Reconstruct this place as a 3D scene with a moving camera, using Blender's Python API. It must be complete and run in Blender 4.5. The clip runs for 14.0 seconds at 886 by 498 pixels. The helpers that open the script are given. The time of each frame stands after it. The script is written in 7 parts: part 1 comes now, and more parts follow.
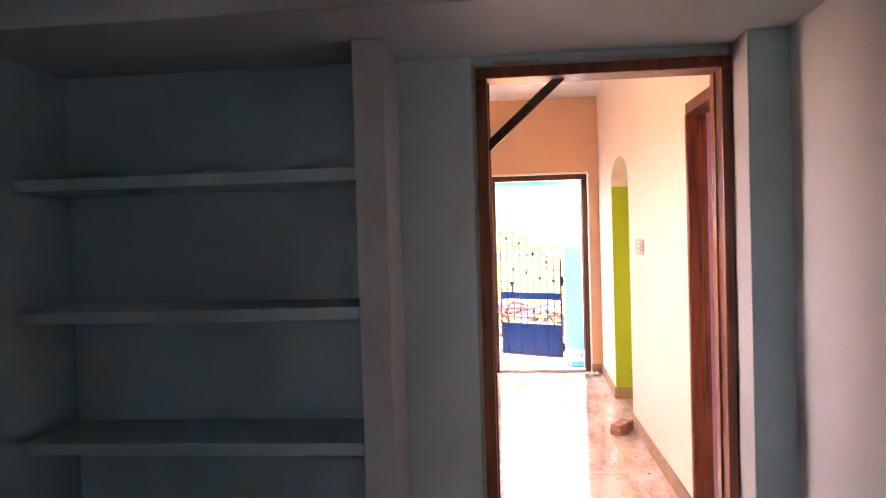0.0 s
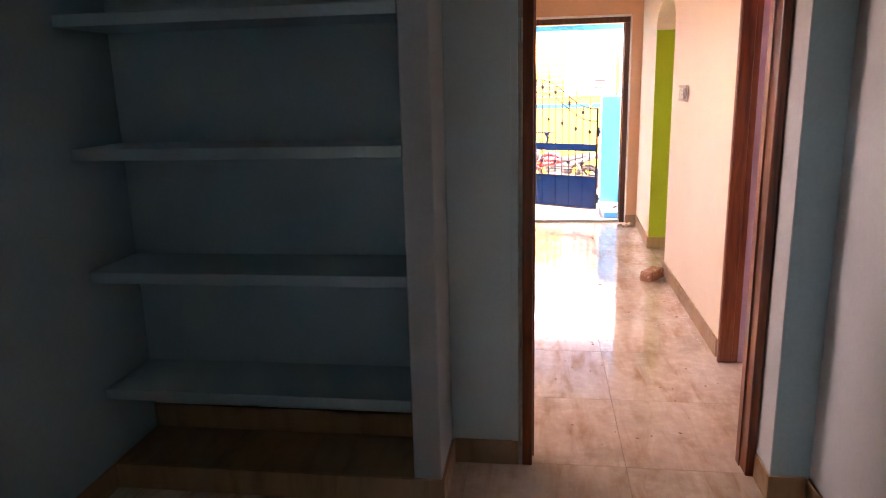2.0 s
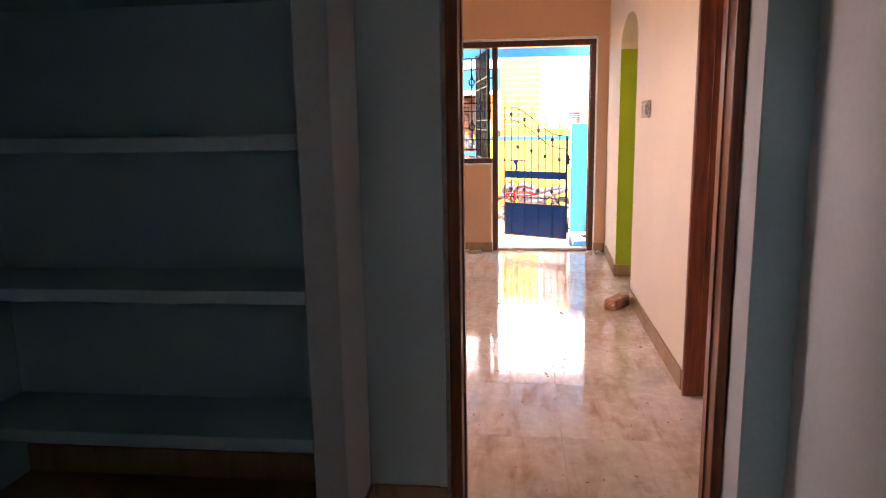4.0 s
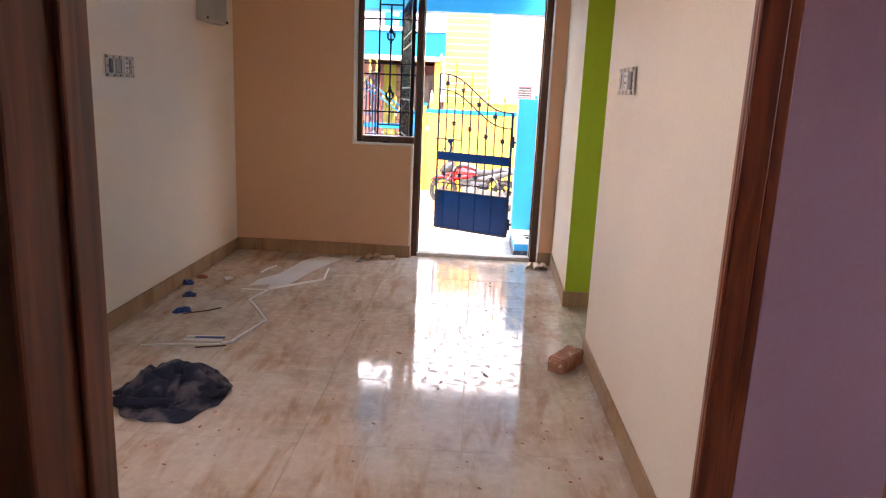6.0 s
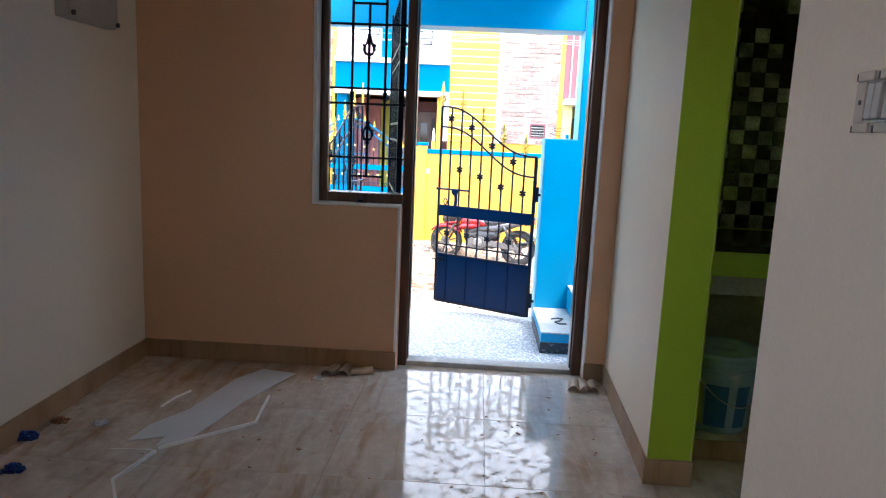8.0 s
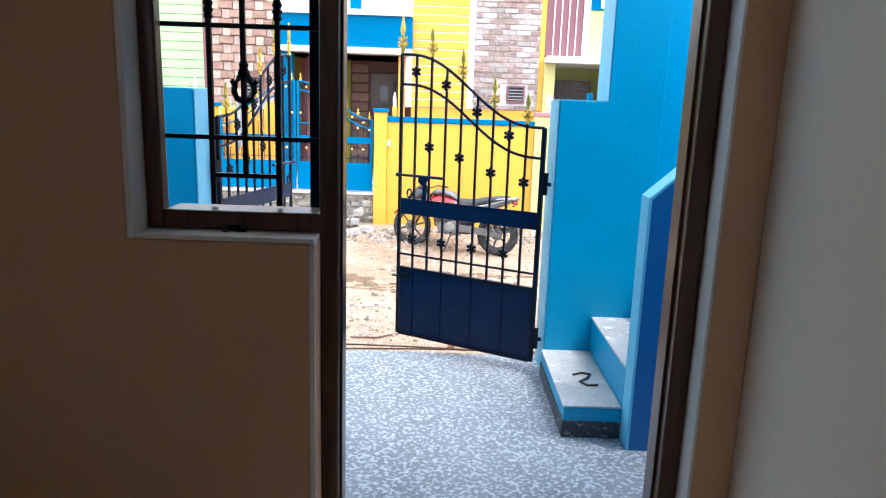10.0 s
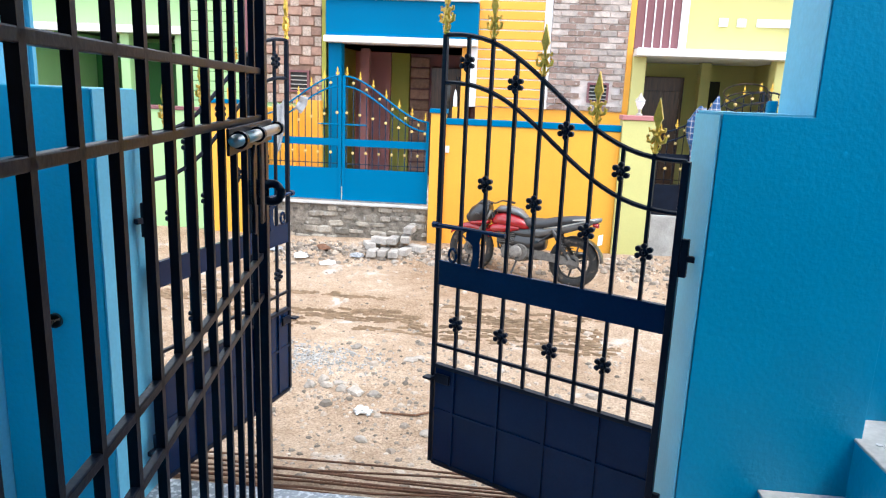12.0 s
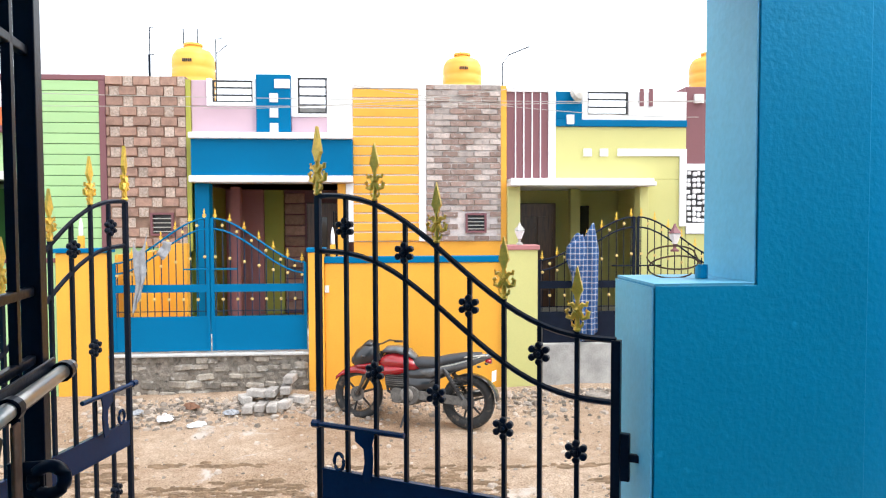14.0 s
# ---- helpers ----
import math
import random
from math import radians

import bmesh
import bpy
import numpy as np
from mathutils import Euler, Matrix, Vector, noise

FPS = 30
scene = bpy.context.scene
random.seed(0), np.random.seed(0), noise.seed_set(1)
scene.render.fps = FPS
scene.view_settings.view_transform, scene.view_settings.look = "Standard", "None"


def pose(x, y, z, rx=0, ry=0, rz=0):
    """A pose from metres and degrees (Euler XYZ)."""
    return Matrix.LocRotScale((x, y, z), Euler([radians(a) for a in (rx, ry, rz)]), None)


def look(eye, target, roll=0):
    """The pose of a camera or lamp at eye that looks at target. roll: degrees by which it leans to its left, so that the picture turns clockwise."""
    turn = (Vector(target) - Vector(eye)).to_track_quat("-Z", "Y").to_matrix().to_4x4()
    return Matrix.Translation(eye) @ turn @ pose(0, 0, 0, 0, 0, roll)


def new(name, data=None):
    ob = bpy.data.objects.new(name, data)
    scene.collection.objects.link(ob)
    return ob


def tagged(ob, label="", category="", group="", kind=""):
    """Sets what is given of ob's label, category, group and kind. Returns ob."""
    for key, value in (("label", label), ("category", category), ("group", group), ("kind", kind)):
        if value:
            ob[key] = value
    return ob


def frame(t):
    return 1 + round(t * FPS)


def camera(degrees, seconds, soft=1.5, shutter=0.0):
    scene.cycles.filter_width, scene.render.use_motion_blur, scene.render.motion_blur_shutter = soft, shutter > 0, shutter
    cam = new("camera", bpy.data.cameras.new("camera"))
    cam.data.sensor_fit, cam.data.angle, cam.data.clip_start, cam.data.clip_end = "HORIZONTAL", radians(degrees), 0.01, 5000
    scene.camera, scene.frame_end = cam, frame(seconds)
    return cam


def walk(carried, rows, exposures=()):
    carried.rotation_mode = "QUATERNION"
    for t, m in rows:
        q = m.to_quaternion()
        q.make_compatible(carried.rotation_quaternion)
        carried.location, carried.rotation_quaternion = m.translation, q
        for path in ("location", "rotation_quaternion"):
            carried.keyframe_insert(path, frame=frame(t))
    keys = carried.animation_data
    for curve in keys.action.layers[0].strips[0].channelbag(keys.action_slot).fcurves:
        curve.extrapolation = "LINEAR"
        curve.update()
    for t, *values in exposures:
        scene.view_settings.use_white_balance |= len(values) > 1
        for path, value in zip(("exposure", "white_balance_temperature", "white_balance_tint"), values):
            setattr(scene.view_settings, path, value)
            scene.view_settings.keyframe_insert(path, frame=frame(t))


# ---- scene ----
cam = camera(65.1, 14.0, soft=1.2)
PATH = [
    (0, (0.149, -7.459, 1.503), (-0.039, -5.468, 1.459), -1.7),
    (0.5, (0.132, -7.47, 1.519), (-0.035, -5.483, 1.672), -0.2),
    (1, (0.12, -7.479, 1.528), (-0.085, -5.511, 1.821), 0.4),
    (1.5, (0.123, -7.482, 1.512), (-0.132, -5.499, 1.564), -0.2),
    (2, (0.119, -7.491, 1.46), (-0.162, -5.564, 1.003), -1.5),
    (2.2, (0.11, -7.487, 1.428), (-0.134, -5.607, 0.79), -1.4),
    (4.3, (0.319, -6.99, 1.305), (0.096, -5.029, 0.965), -1.0),
    (4.5, (0.335, -6.856, 1.323), (0.185, -4.902, 0.924), -1.0),
    (5, (0.348, -6.397, 1.277), (0.422, -4.484, 0.697), -0.3),
    (5.5, (0.442, -5.963, 1.303), (0.427, -4.016, 0.845), 0.3),
    (6, (0.438, -5.517, 1.288), (0.365, -3.566, 0.853), 2.5),
    (6.5, (0.49, -5.05, 1.281), (0.519, -3.101, 0.829), -1.1),
    (7, (0.472, -4.585, 1.318), (0.323, -2.618, 0.989), 2.0),
    (7.5, (0.372, -4.18, 1.313), (0.293, -2.206, 0.999), 1.1),
    (8, (0.366, -3.743, 1.286), (0.277, -1.773, 0.956), 2.5),
    (8.2, (0.361, -3.568, 1.278), (0.192, -1.611, 0.899), 3.0),
    (10.3, (0.283, -1.579, 1.25), (0.304, 0.376, 0.832), 1.9),
    (10.5, (0.288, -1.41, 1.287), (0.229, 0.56, 0.946), 3.6),
    (11, (0.274, -0.982, 1.283), (0.22, 0.991, 0.96), 4.0),
    (11.5, (0.243, -0.592, 1.295), (0.234, 1.368, 0.9), 0.6),
    (12, (0.294, -0.244, 1.298), (0.116, 1.699, 0.861), 2.3),
    (12.5, (0.256, 0.06, 1.325), (0.286, 2.018, 0.92), 1.1),
    (13, (0.259, 0.186, 1.329), (0.329, 2.134, 0.881), 1.2),
    (13.5, (0.293, 0.224, 1.328), (0.577, 2.149, 0.866), 1.2),
    (14, (0.258, 0.227, 1.432), (0.407, 2.22, 1.35), -0.2),
]
walk(cam, [(t, look(eye, target, roll)) for t, eye, target, roll in PATH], exposures=[(0, 4.68, 8300, 52), (0.5, 4.62, 8300, 52), (1.5, 5.08, 8500, 50), (2, 4.1, 8300, 44), (4.5, 3.55, 8200, 42), (5, 3.45, 7900, 36), (5.5, 3.2, 7400, 28), (6, 3.15, 6800, 24), (6.5, 2.75, 6000, 9), (7, 2.24, 5850, 9), (7.5, 2.15, 5700, 10), (8.2, 2.14, 5600, 11), (10.5, 1.12, 5700, 8), (12, 0.86, 5850, 7), (14, 0.62, 6100, 8)])
SUN = (0.45, -0.25, 0.86)  # towards the sun
world = bpy.data.worlds.new("sky")
scene.world = world
world.use_nodes = True
wt = world.node_tree
sky = wt.nodes.new("ShaderNodeTexSky")
sky.sky_type, sky.sun_disc = "NISHITA", False
sky.sun_elevation, sky.sun_rotation = radians(59), radians(119)
sky.dust_density, sky.air_density, sky.ozone_density = 6.0, 1.0, 1.0
wt.nodes["Background"].inputs["Strength"].default_value = 0.15
veil = wt.nodes.new("ShaderNodeMix")  # thin white overcast over the blue
veil.data_type = "RGBA"
veil.inputs["Factor"].default_value = 0.6
veil.inputs["B"].default_value = (14.0, 14.0, 14.2, 1)
wt.links.new(sky.outputs["Color"], veil.inputs["A"])
wt.links.new(veil.outputs["Result"], wt.nodes["Background"].inputs["Color"])
sun = new("sun", bpy.data.lights.new("sun", "SUN"))
sun.data.energy, sun.data.angle, sun.data.color = 1.2, radians(20), (1.0, 0.95, 0.88)
sun.matrix_basis = look((0, 0, 20), (-SUN[0] * 5, -SUN[1] * 5, 20 - SUN[2] * 5))


def window_light(name, m, w, h, energy):
    """An area lamp standing in for sky light at an added, unseen opening."""
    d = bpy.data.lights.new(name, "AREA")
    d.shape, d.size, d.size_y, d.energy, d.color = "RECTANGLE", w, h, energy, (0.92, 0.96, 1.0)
    ob = new(name, d)
    ob.matrix_basis = m
    return ob


# fill for the hall, set in a window that is added out of view
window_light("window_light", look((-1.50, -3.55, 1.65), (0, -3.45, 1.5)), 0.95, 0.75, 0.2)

# ---- helpers of this scene ----
PI = math.pi


def bx(bm, x0, x1, y0, y1, z0, z1):
    v = [bm.verts.new((x, y, z)) for z in (z0, z1) for y in (y0, y1) for x in (x0, x1)]
    for f in ((0, 2, 3, 1), (4, 5, 7, 6), (0, 1, 5, 4), (2, 6, 7, 3), (0, 4, 6, 2), (1, 3, 7, 5)):
        bm.faces.new([v[i] for i in f])
    return v


def tube(bm, pts, r, n=8, r2=None, cap=True):
    """A round bar along a polyline."""
    pts = [Vector(p) for p in pts]
    rings = []
    for i, p in enumerate(pts):
        d = (pts[min(i + 1, len(pts) - 1)] - pts[max(i - 1, 0)]).normalized()
        up = Vector((0, 0, 1)) if abs(d.z) < 0.9 else Vector((1, 0, 0))
        a = d.cross(up).normalized()
        b = a.cross(d)
        q = r if r2 is None else r + (r2 - r) * i / (len(pts) - 1)
        rings.append([bm.verts.new(p + (a * math.cos(2 * PI * (k + .5) / n) + b * math.sin(2 * PI * (k + .5) / n)) * q) for k in range(n)])
    for u, w in zip(rings, rings[1:]):
        for k in range(n):
            bm.faces.new((u[k], u[(k + 1) % n], w[(k + 1) % n], w[k]))
    if cap:
        bm.faces.new(rings[0][::-1])
        bm.faces.new(rings[-1])


def lathe(bm, prof, n=16, at=(0, 0, 0), axis="z"):
    """A turned shape: (radius, height) from one end to the other."""
    rings = []
    for r, h in prof:
        ring = []
        for k in range(n):
            a = 2 * PI * k / n
            p = (r * math.cos(a), r * math.sin(a), h) if axis == "z" else ((r * math.cos(a), h, r * math.sin(a)) if axis == "y" else (h, r * math.cos(a), r * math.sin(a)))
            ring.append(bm.verts.new(Vector(at) + Vector(p)))
        rings.append(ring)
    for u, w in zip(rings, rings[1:]):
        for k in range(n):
            bm.faces.new((u[k], u[(k + 1) % n], w[(k + 1) % n], w[k]))
    bm.faces.new(rings[0][::-1])
    bm.faces.new(rings[-1])


def slab(bm, outline, y0, y1):
    """A flat plate in the x-z plane with the given outline, thick along y."""
    a = [bm.verts.new((x, y0, z)) for x, z in outline]
    b = [bm.verts.new((x, y1, z)) for x, z in outline]
    n = len(a)
    for k in range(n):
        bm.faces.new((a[k], a[(k + 1) % n], b[(k + 1) % n], b[k]))
    bm.faces.new(a[::-1])
    bm.faces.new(b)


def finish(name, bm, material, smooth=False):
    bmesh.ops.recalc_face_normals(bm, faces=bm.faces[:])
    me = bpy.data.meshes.new(name)
    bm.to_mesh(me)
    bm.free()
    me.materials.append(material)
    if smooth:
        me.shade_smooth()
    return me


def part(name, bm, material, parent, label="", bevel=0.0, smooth=False):
    ob = new(name, finish(name, bm, material, smooth))
    ob.parent = parent
    if bevel:
        m = ob.modifiers.new("edge", "BEVEL")
        m.width, m.segments, m.limit_method = bevel, 2, "ANGLE"
    if label:
        ob["label"] = label
    return ob


def thing(name, label, category, m=None, group="", kind=""):
    e = new(name)
    e.empty_display_size = 0.1
    if m is not None:
        e.matrix_basis = m
    return tagged(e, label, category, group, kind)


def solid(name, bm, material, label, category, kind="", bevel=0.0, smooth=False, group=""):
    ob = part(name, bm, material, None, "", bevel, smooth)
    return tagged(ob, label, category, group, kind)


def boxes(*rows):
    bm = bmesh.new()
    for r in rows:
        bx(bm, *r)
    return bm


def structure(name, label, material, *rows, category="wall", bevel=0.0):
    return solid(name, boxes(*rows), material, label, category, "structure", bevel)


def pieces(name, rows, material, parent, label="", bevel=0.0):
    """Several like parts of one thing, each a mesh of its own."""
    for r in rows:
        part(name, boxes(r), material, parent, label, bevel)


def piece(name, me, parent, loc, scale=None, rz=0.0):
    ob = new(name, me)
    ob.parent = parent
    ob.location = loc
    if scale:
        ob.scale = scale
    if rz:
        ob.rotation_euler = (0, 0, rz)
    return ob


def chamfered(name, w, d, h, c, material):
    """A block with its top and side edges cut back, centred in plan, front towards -y."""
    bm = bmesh.new()
    bx(bm, -w / 2, w / 2, -d / 2, d / 2, -h / 2, h / 2)
    bmesh.ops.bevel(bm, geom=bm.edges[:], offset=c, segments=1, affect="EDGES")
    return finish(name, bm, material)


# ---- materials ----
def paint(name, col, rough=0.55, metal=0.0, var=0.10, scale=1.5, bump=0.15, grain=90.0, dist=0.003, speck=None, coat=0.0, per_piece=0.0, spec=0.5, island=0.0):
    """A surface: broad stains, fine grain, relief."""
    m = bpy.data.materials.new(name)
    m.use_nodes = True
    t = m.node_tree
    p = t.nodes["Principled BSDF"]
    p.inputs["Roughness"].default_value = rough
    p.inputs["Metallic"].default_value = metal
    p.inputs["Coat Weight"].default_value = coat
    p.inputs["Specular IOR Level"].default_value = spec
    geo = t.nodes.new("ShaderNodeNewGeometry")
    big, fine = t.nodes.new("ShaderNodeTexNoise"), t.nodes.new("ShaderNodeTexNoise")
    big.inputs["Scale"].default_value, big.inputs["Detail"].default_value = scale, 5
    fine.inputs["Scale"].default_value, fine.inputs["Detail"].default_value = grain, 4
    t.links.new(geo.outputs["Position"], big.inputs["Vector"])
    t.links.new(geo.outputs["Position"], fine.inputs["Vector"])
    ramp = t.nodes.new("ShaderNodeMapRange")
    ramp.inputs["From Min"].default_value, ramp.inputs["From Max"].default_value = 0.3, 0.7
    ramp.inputs["To Min"].default_value, ramp.inputs["To Max"].default_value = 1 - var, 1 + var
    t.links.new(big.outputs["Fac"], ramp.inputs["Value"])
    ramp2 = t.nodes.new("ShaderNodeMapRange")
    ramp2.inputs["From Min"].default_value, ramp2.inputs["From Max"].default_value = 0.3, 0.7
    ramp2.inputs["To Min"].default_value, ramp2.inputs["To Max"].default_value = 1 - var * .6, 1 + var * .6
    t.links.new(fine.outputs["Fac"], ramp2.inputs["Value"])
    mul = t.nodes.new("ShaderNodeMath")
    mul.operation = "MULTIPLY"
    t.links.new(ramp.outputs[0], mul.inputs[0])
    t.links.new(ramp2.outputs[0], mul.inputs[1])
    last = mul.outputs[0]
    if per_piece:
        info = t.nodes.new("ShaderNodeObjectInfo")
        r3 = t.nodes.new("ShaderNodeMapRange")
        r3.inputs["To Min"].default_value, r3.inputs["To Max"].default_value = 1 - per_piece, 1 + per_piece
        t.links.new(info.outputs["Random"], r3.inputs["Value"])
        m2 = t.nodes.new("ShaderNodeMath")
        m2.operation = "MULTIPLY"
        t.links.new(last, m2.inputs[0])
        t.links.new(r3.outputs[0], m2.inputs[1])
        last = m2.outputs[0]
    if island:
        r4 = t.nodes.new("ShaderNodeMapRange")
        r4.inputs["To Min"].default_value, r4.inputs["To Max"].default_value = 1 - island, 1 + island
        t.links.new(geo.outputs["Random Per Island"], r4.inputs["Value"])
        m3 = t.nodes.new("ShaderNodeMath")
        m3.operation = "MULTIPLY"
        t.links.new(last, m3.inputs[0])
        t.links.new(r4.outputs[0], m3.inputs[1])
        last = m3.outputs[0]
    vm = t.nodes.new("ShaderNodeVectorMath")
    vm.operation = "SCALE"
    vm.inputs[0].default_value = col
    t.links.new(last, vm.inputs["Scale"])
    out = vm.outputs[0]
    if speck:
        sp = t.nodes.new("ShaderNodeTexNoise")
        sp.inputs["Scale"].default_value, sp.inputs["Detail"].default_value = speck[1], 6
        t.links.new(geo.outputs["Position"], sp.inputs["Vector"])
        mr = t.nodes.new("ShaderNodeMapRange")
        mr.inputs["From Min"].default_value, mr.inputs["From Max"].default_value = speck[2], speck[2] + 0.12
        t.links.new(sp.outputs["Fac"], mr.inputs["Value"])
        mix = t.nodes.new("ShaderNodeMix")
        mix.data_type = "RGBA"
        t.links.new(mr.outputs[0], mix.inputs["Factor"])
        t.links.new(out, mix.inputs["A"])
        mix.inputs["B"].default_value = (*speck[0], 1)
        out = mix.outputs["Result"]
    t.links.new(out, p.inputs["Base Color"])
    if bump:
        b = t.nodes.new("ShaderNodeBump")
        b.inputs["Strength"].default_value, b.inputs["Distance"].default_value = bump, dist
        t.links.new(fine.outputs["Fac"], b.inputs["Height"])
        t.links.new(b.outputs["Normal"], p.inputs["Normal"])
    return m


def tile_material(name, light, dark, dusty, rough=0.07, gloss=0.5):
    """Polished marble-look tile: slanting veins, grey dust and scuffs on the gloss; each tile has its own cut."""
    m = bpy.data.materials.new(name)
    m.use_nodes = True
    t = m.node_tree
    p = t.nodes["Principled BSDF"]
    geo, info = t.nodes.new("ShaderNodeNewGeometry"), t.nodes.new("ShaderNodeObjectInfo")
    off = t.nodes.new("ShaderNodeVectorMath")
    off.operation = "MULTIPLY_ADD"
    off.inputs[1].default_value = (37, 23, 11)
    comb = t.nodes.new("ShaderNodeCombineXYZ")
    for k in range(3):
        t.links.new(info.outputs["Random"], comb.inputs[k])
    t.links.new(comb.outputs[0], off.inputs[0])
    t.links.new(geo.outputs["Position"], off.inputs[2])
    mapp = t.nodes.new("ShaderNodeMapping")
    mapp.inputs["Rotation"].default_value = (0, 0, 0.45)
    mapp.inputs["Scale"].default_value = (7.5, 1.5, 1)
    t.links.new(off.outputs[0], mapp.inputs["Vector"])
    vein = t.nodes.new("ShaderNodeTexNoise")
    vein.inputs["Scale"].default_value, vein.inputs["Detail"].default_value, vein.inputs["Roughness"].default_value = 1.6, 9, 0.62
    vein.inputs["Distortion"].default_value = 0.6
    t.links.new(mapp.outputs[0], vein.inputs["Vector"])
    cr = t.nodes.new("ShaderNodeValToRGB")
    e = cr.color_ramp.elements
    e[0].position, e[0].color = 0.30, (*dark, 1)
    e[1].position, e[1].color = 0.62, (*light, 1)
    mid = cr.color_ramp.elements.new(0.46)
    mid.color = (*[a * .35 + b * .65 for a, b in zip(dark, light)], 1)
    t.links.new(vein.outputs["Fac"], cr.inputs["Fac"])
    dust, scuff = t.nodes.new("ShaderNodeTexNoise"), t.nodes.new("ShaderNodeTexNoise")
    dust.inputs["Scale"].default_value, dust.inputs["Detail"].default_value = 1.3, 8
    dust.inputs["Roughness"].default_value = 0.65
    scuff.inputs["Scale"].default_value, scuff.inputs["Detail"].default_value = 20, 8
    for n in (dust, scuff):
        t.links.new(geo.outputs["Position"], n.inputs["Vector"])
    mr = t.nodes.new("ShaderNodeMapRange")
    mr.inputs["From Min"].default_value, mr.inputs["From Max"].default_value = 0.44, 0.68
    mr.inputs["To Max"].default_value = 0.62
    t.links.new(dust.outputs["Fac"], mr.inputs["Value"])
    mix = t.nodes.new("ShaderNodeMix")
    mix.data_type = "RGBA"
    t.links.new(mr.outputs[0], mix.inputs["Factor"])
    t.links.new(cr.outputs["Color"], mix.inputs["A"])
    mix.inputs["B"].default_value = (*dusty, 1)
    # trodden brown dirt in ragged patches
    dirt = t.nodes.new("ShaderNodeTexNoise")
    dirt.inputs["Scale"].default_value, dirt.inputs["Detail"].default_value, dirt.inputs["Roughness"].default_value = 2.3, 9, 0.7
    t.links.new(geo.outputs["Position"], dirt.inputs["Vector"])
    dr = t.nodes.new("ShaderNodeMapRange")
    dr.inputs["From Min"].default_value, dr.inputs["From Max"].default_value, dr.inputs["To Max"].default_value = 0.50, 0.70, 0.6
    t.links.new(dirt.outputs["Fac"], dr.inputs["Value"])
    grime = t.nodes.new("ShaderNodeMix")
    grime.data_type = "RGBA"
    grime.inputs["B"].default_value = (0.27, 0.20, 0.14, 1)
    t.links.new(dr.outputs[0], grime.inputs["Factor"])
    t.links.new(mix.outputs["Result"], grime.inputs["A"])
    t.links.new(grime.outputs["Result"], p.inputs["Base Color"])
    sc = t.nodes.new("ShaderNodeMapRange")
    sc.inputs["From Min"].default_value, sc.inputs["From Max"].default_value = 0.50, 0.66
    sc.inputs["To Min"].default_value, sc.inputs["To Max"].default_value = rough, max(0.20, rough + 0.1)
    dull = t.nodes.new("ShaderNodeMapRange")
    dull.inputs["From Min"].default_value, dull.inputs["From Max"].default_value = 0.47, 0.60
    dull.inputs["To Min"].default_value, dull.inputs["To Max"].default_value = gloss, 0.06
    t.links.new(scuff.outputs["Fac"], dull.inputs["Value"])
    t.links.new(dull.outputs[0], p.inputs["Specular IOR Level"])
    t.links.new(scuff.outputs["Fac"], sc.inputs["Value"])
    t.links.new(sc.outputs[0], p.inputs["Roughness"])
    wav = t.nodes.new("ShaderNodeTexNoise")
    wav.inputs["Scale"].default_value, wav.inputs["Detail"].default_value = 9, 3
    t.links.new(geo.outputs["Position"], wav.inputs["Vector"])
    b = t.nodes.new("ShaderNodeBump")
    b.inputs["Strength"].default_value, b.inputs["Distance"].default_value = 0.05, 0.004
    t.links.new(wav.outputs["Fac"], b.inputs["Height"])
    t.links.new(b.outputs["Normal"], p.inputs["Normal"])
    return m


def wood(name, light, dark, rough=0.4):
    m = bpy.data.materials.new(name)
    m.use_nodes = True
    t = m.node_tree
    p = t.nodes["Principled BSDF"]
    geo, mapp = t.nodes.new("ShaderNodeNewGeometry"), t.nodes.new("ShaderNodeMapping")
    mapp.inputs["Scale"].default_value = (28, 28, 2.2)
    t.links.new(geo.outputs["Position"], mapp.inputs["Vector"])
    n = t.nodes.new("ShaderNodeTexNoise")
    n.inputs["Scale"].default_value, n.inputs["Detail"].default_value, n.inputs["Distortion"].default_value = 1.3, 7, 0.8
    t.links.new(mapp.outputs[0], n.inputs["Vector"])
    cr = t.nodes.new("ShaderNodeValToRGB")
    cr.color_ramp.elements[0].position, cr.color_ramp.elements[0].color = 0.32, (*dark, 1)
    cr.color_ramp.elements[1].position, cr.color_ramp.elements[1].color = 0.68, (*light, 1)
    t.links.new(n.outputs["Fac"], cr.inputs["Fac"])
    t.links.new(cr.outputs["Color"], p.inputs["Base Color"])
    p.inputs["Roughness"].default_value = rough
    b = t.nodes.new("ShaderNodeBump")
    b.inputs["Strength"].default_value, b.inputs["Distance"].default_value = 0.25, 0.002
    t.links.new(n.outputs["Fac"], b.inputs["Height"])
    t.links.new(b.outputs["Normal"], p.inputs["Normal"])
    return m


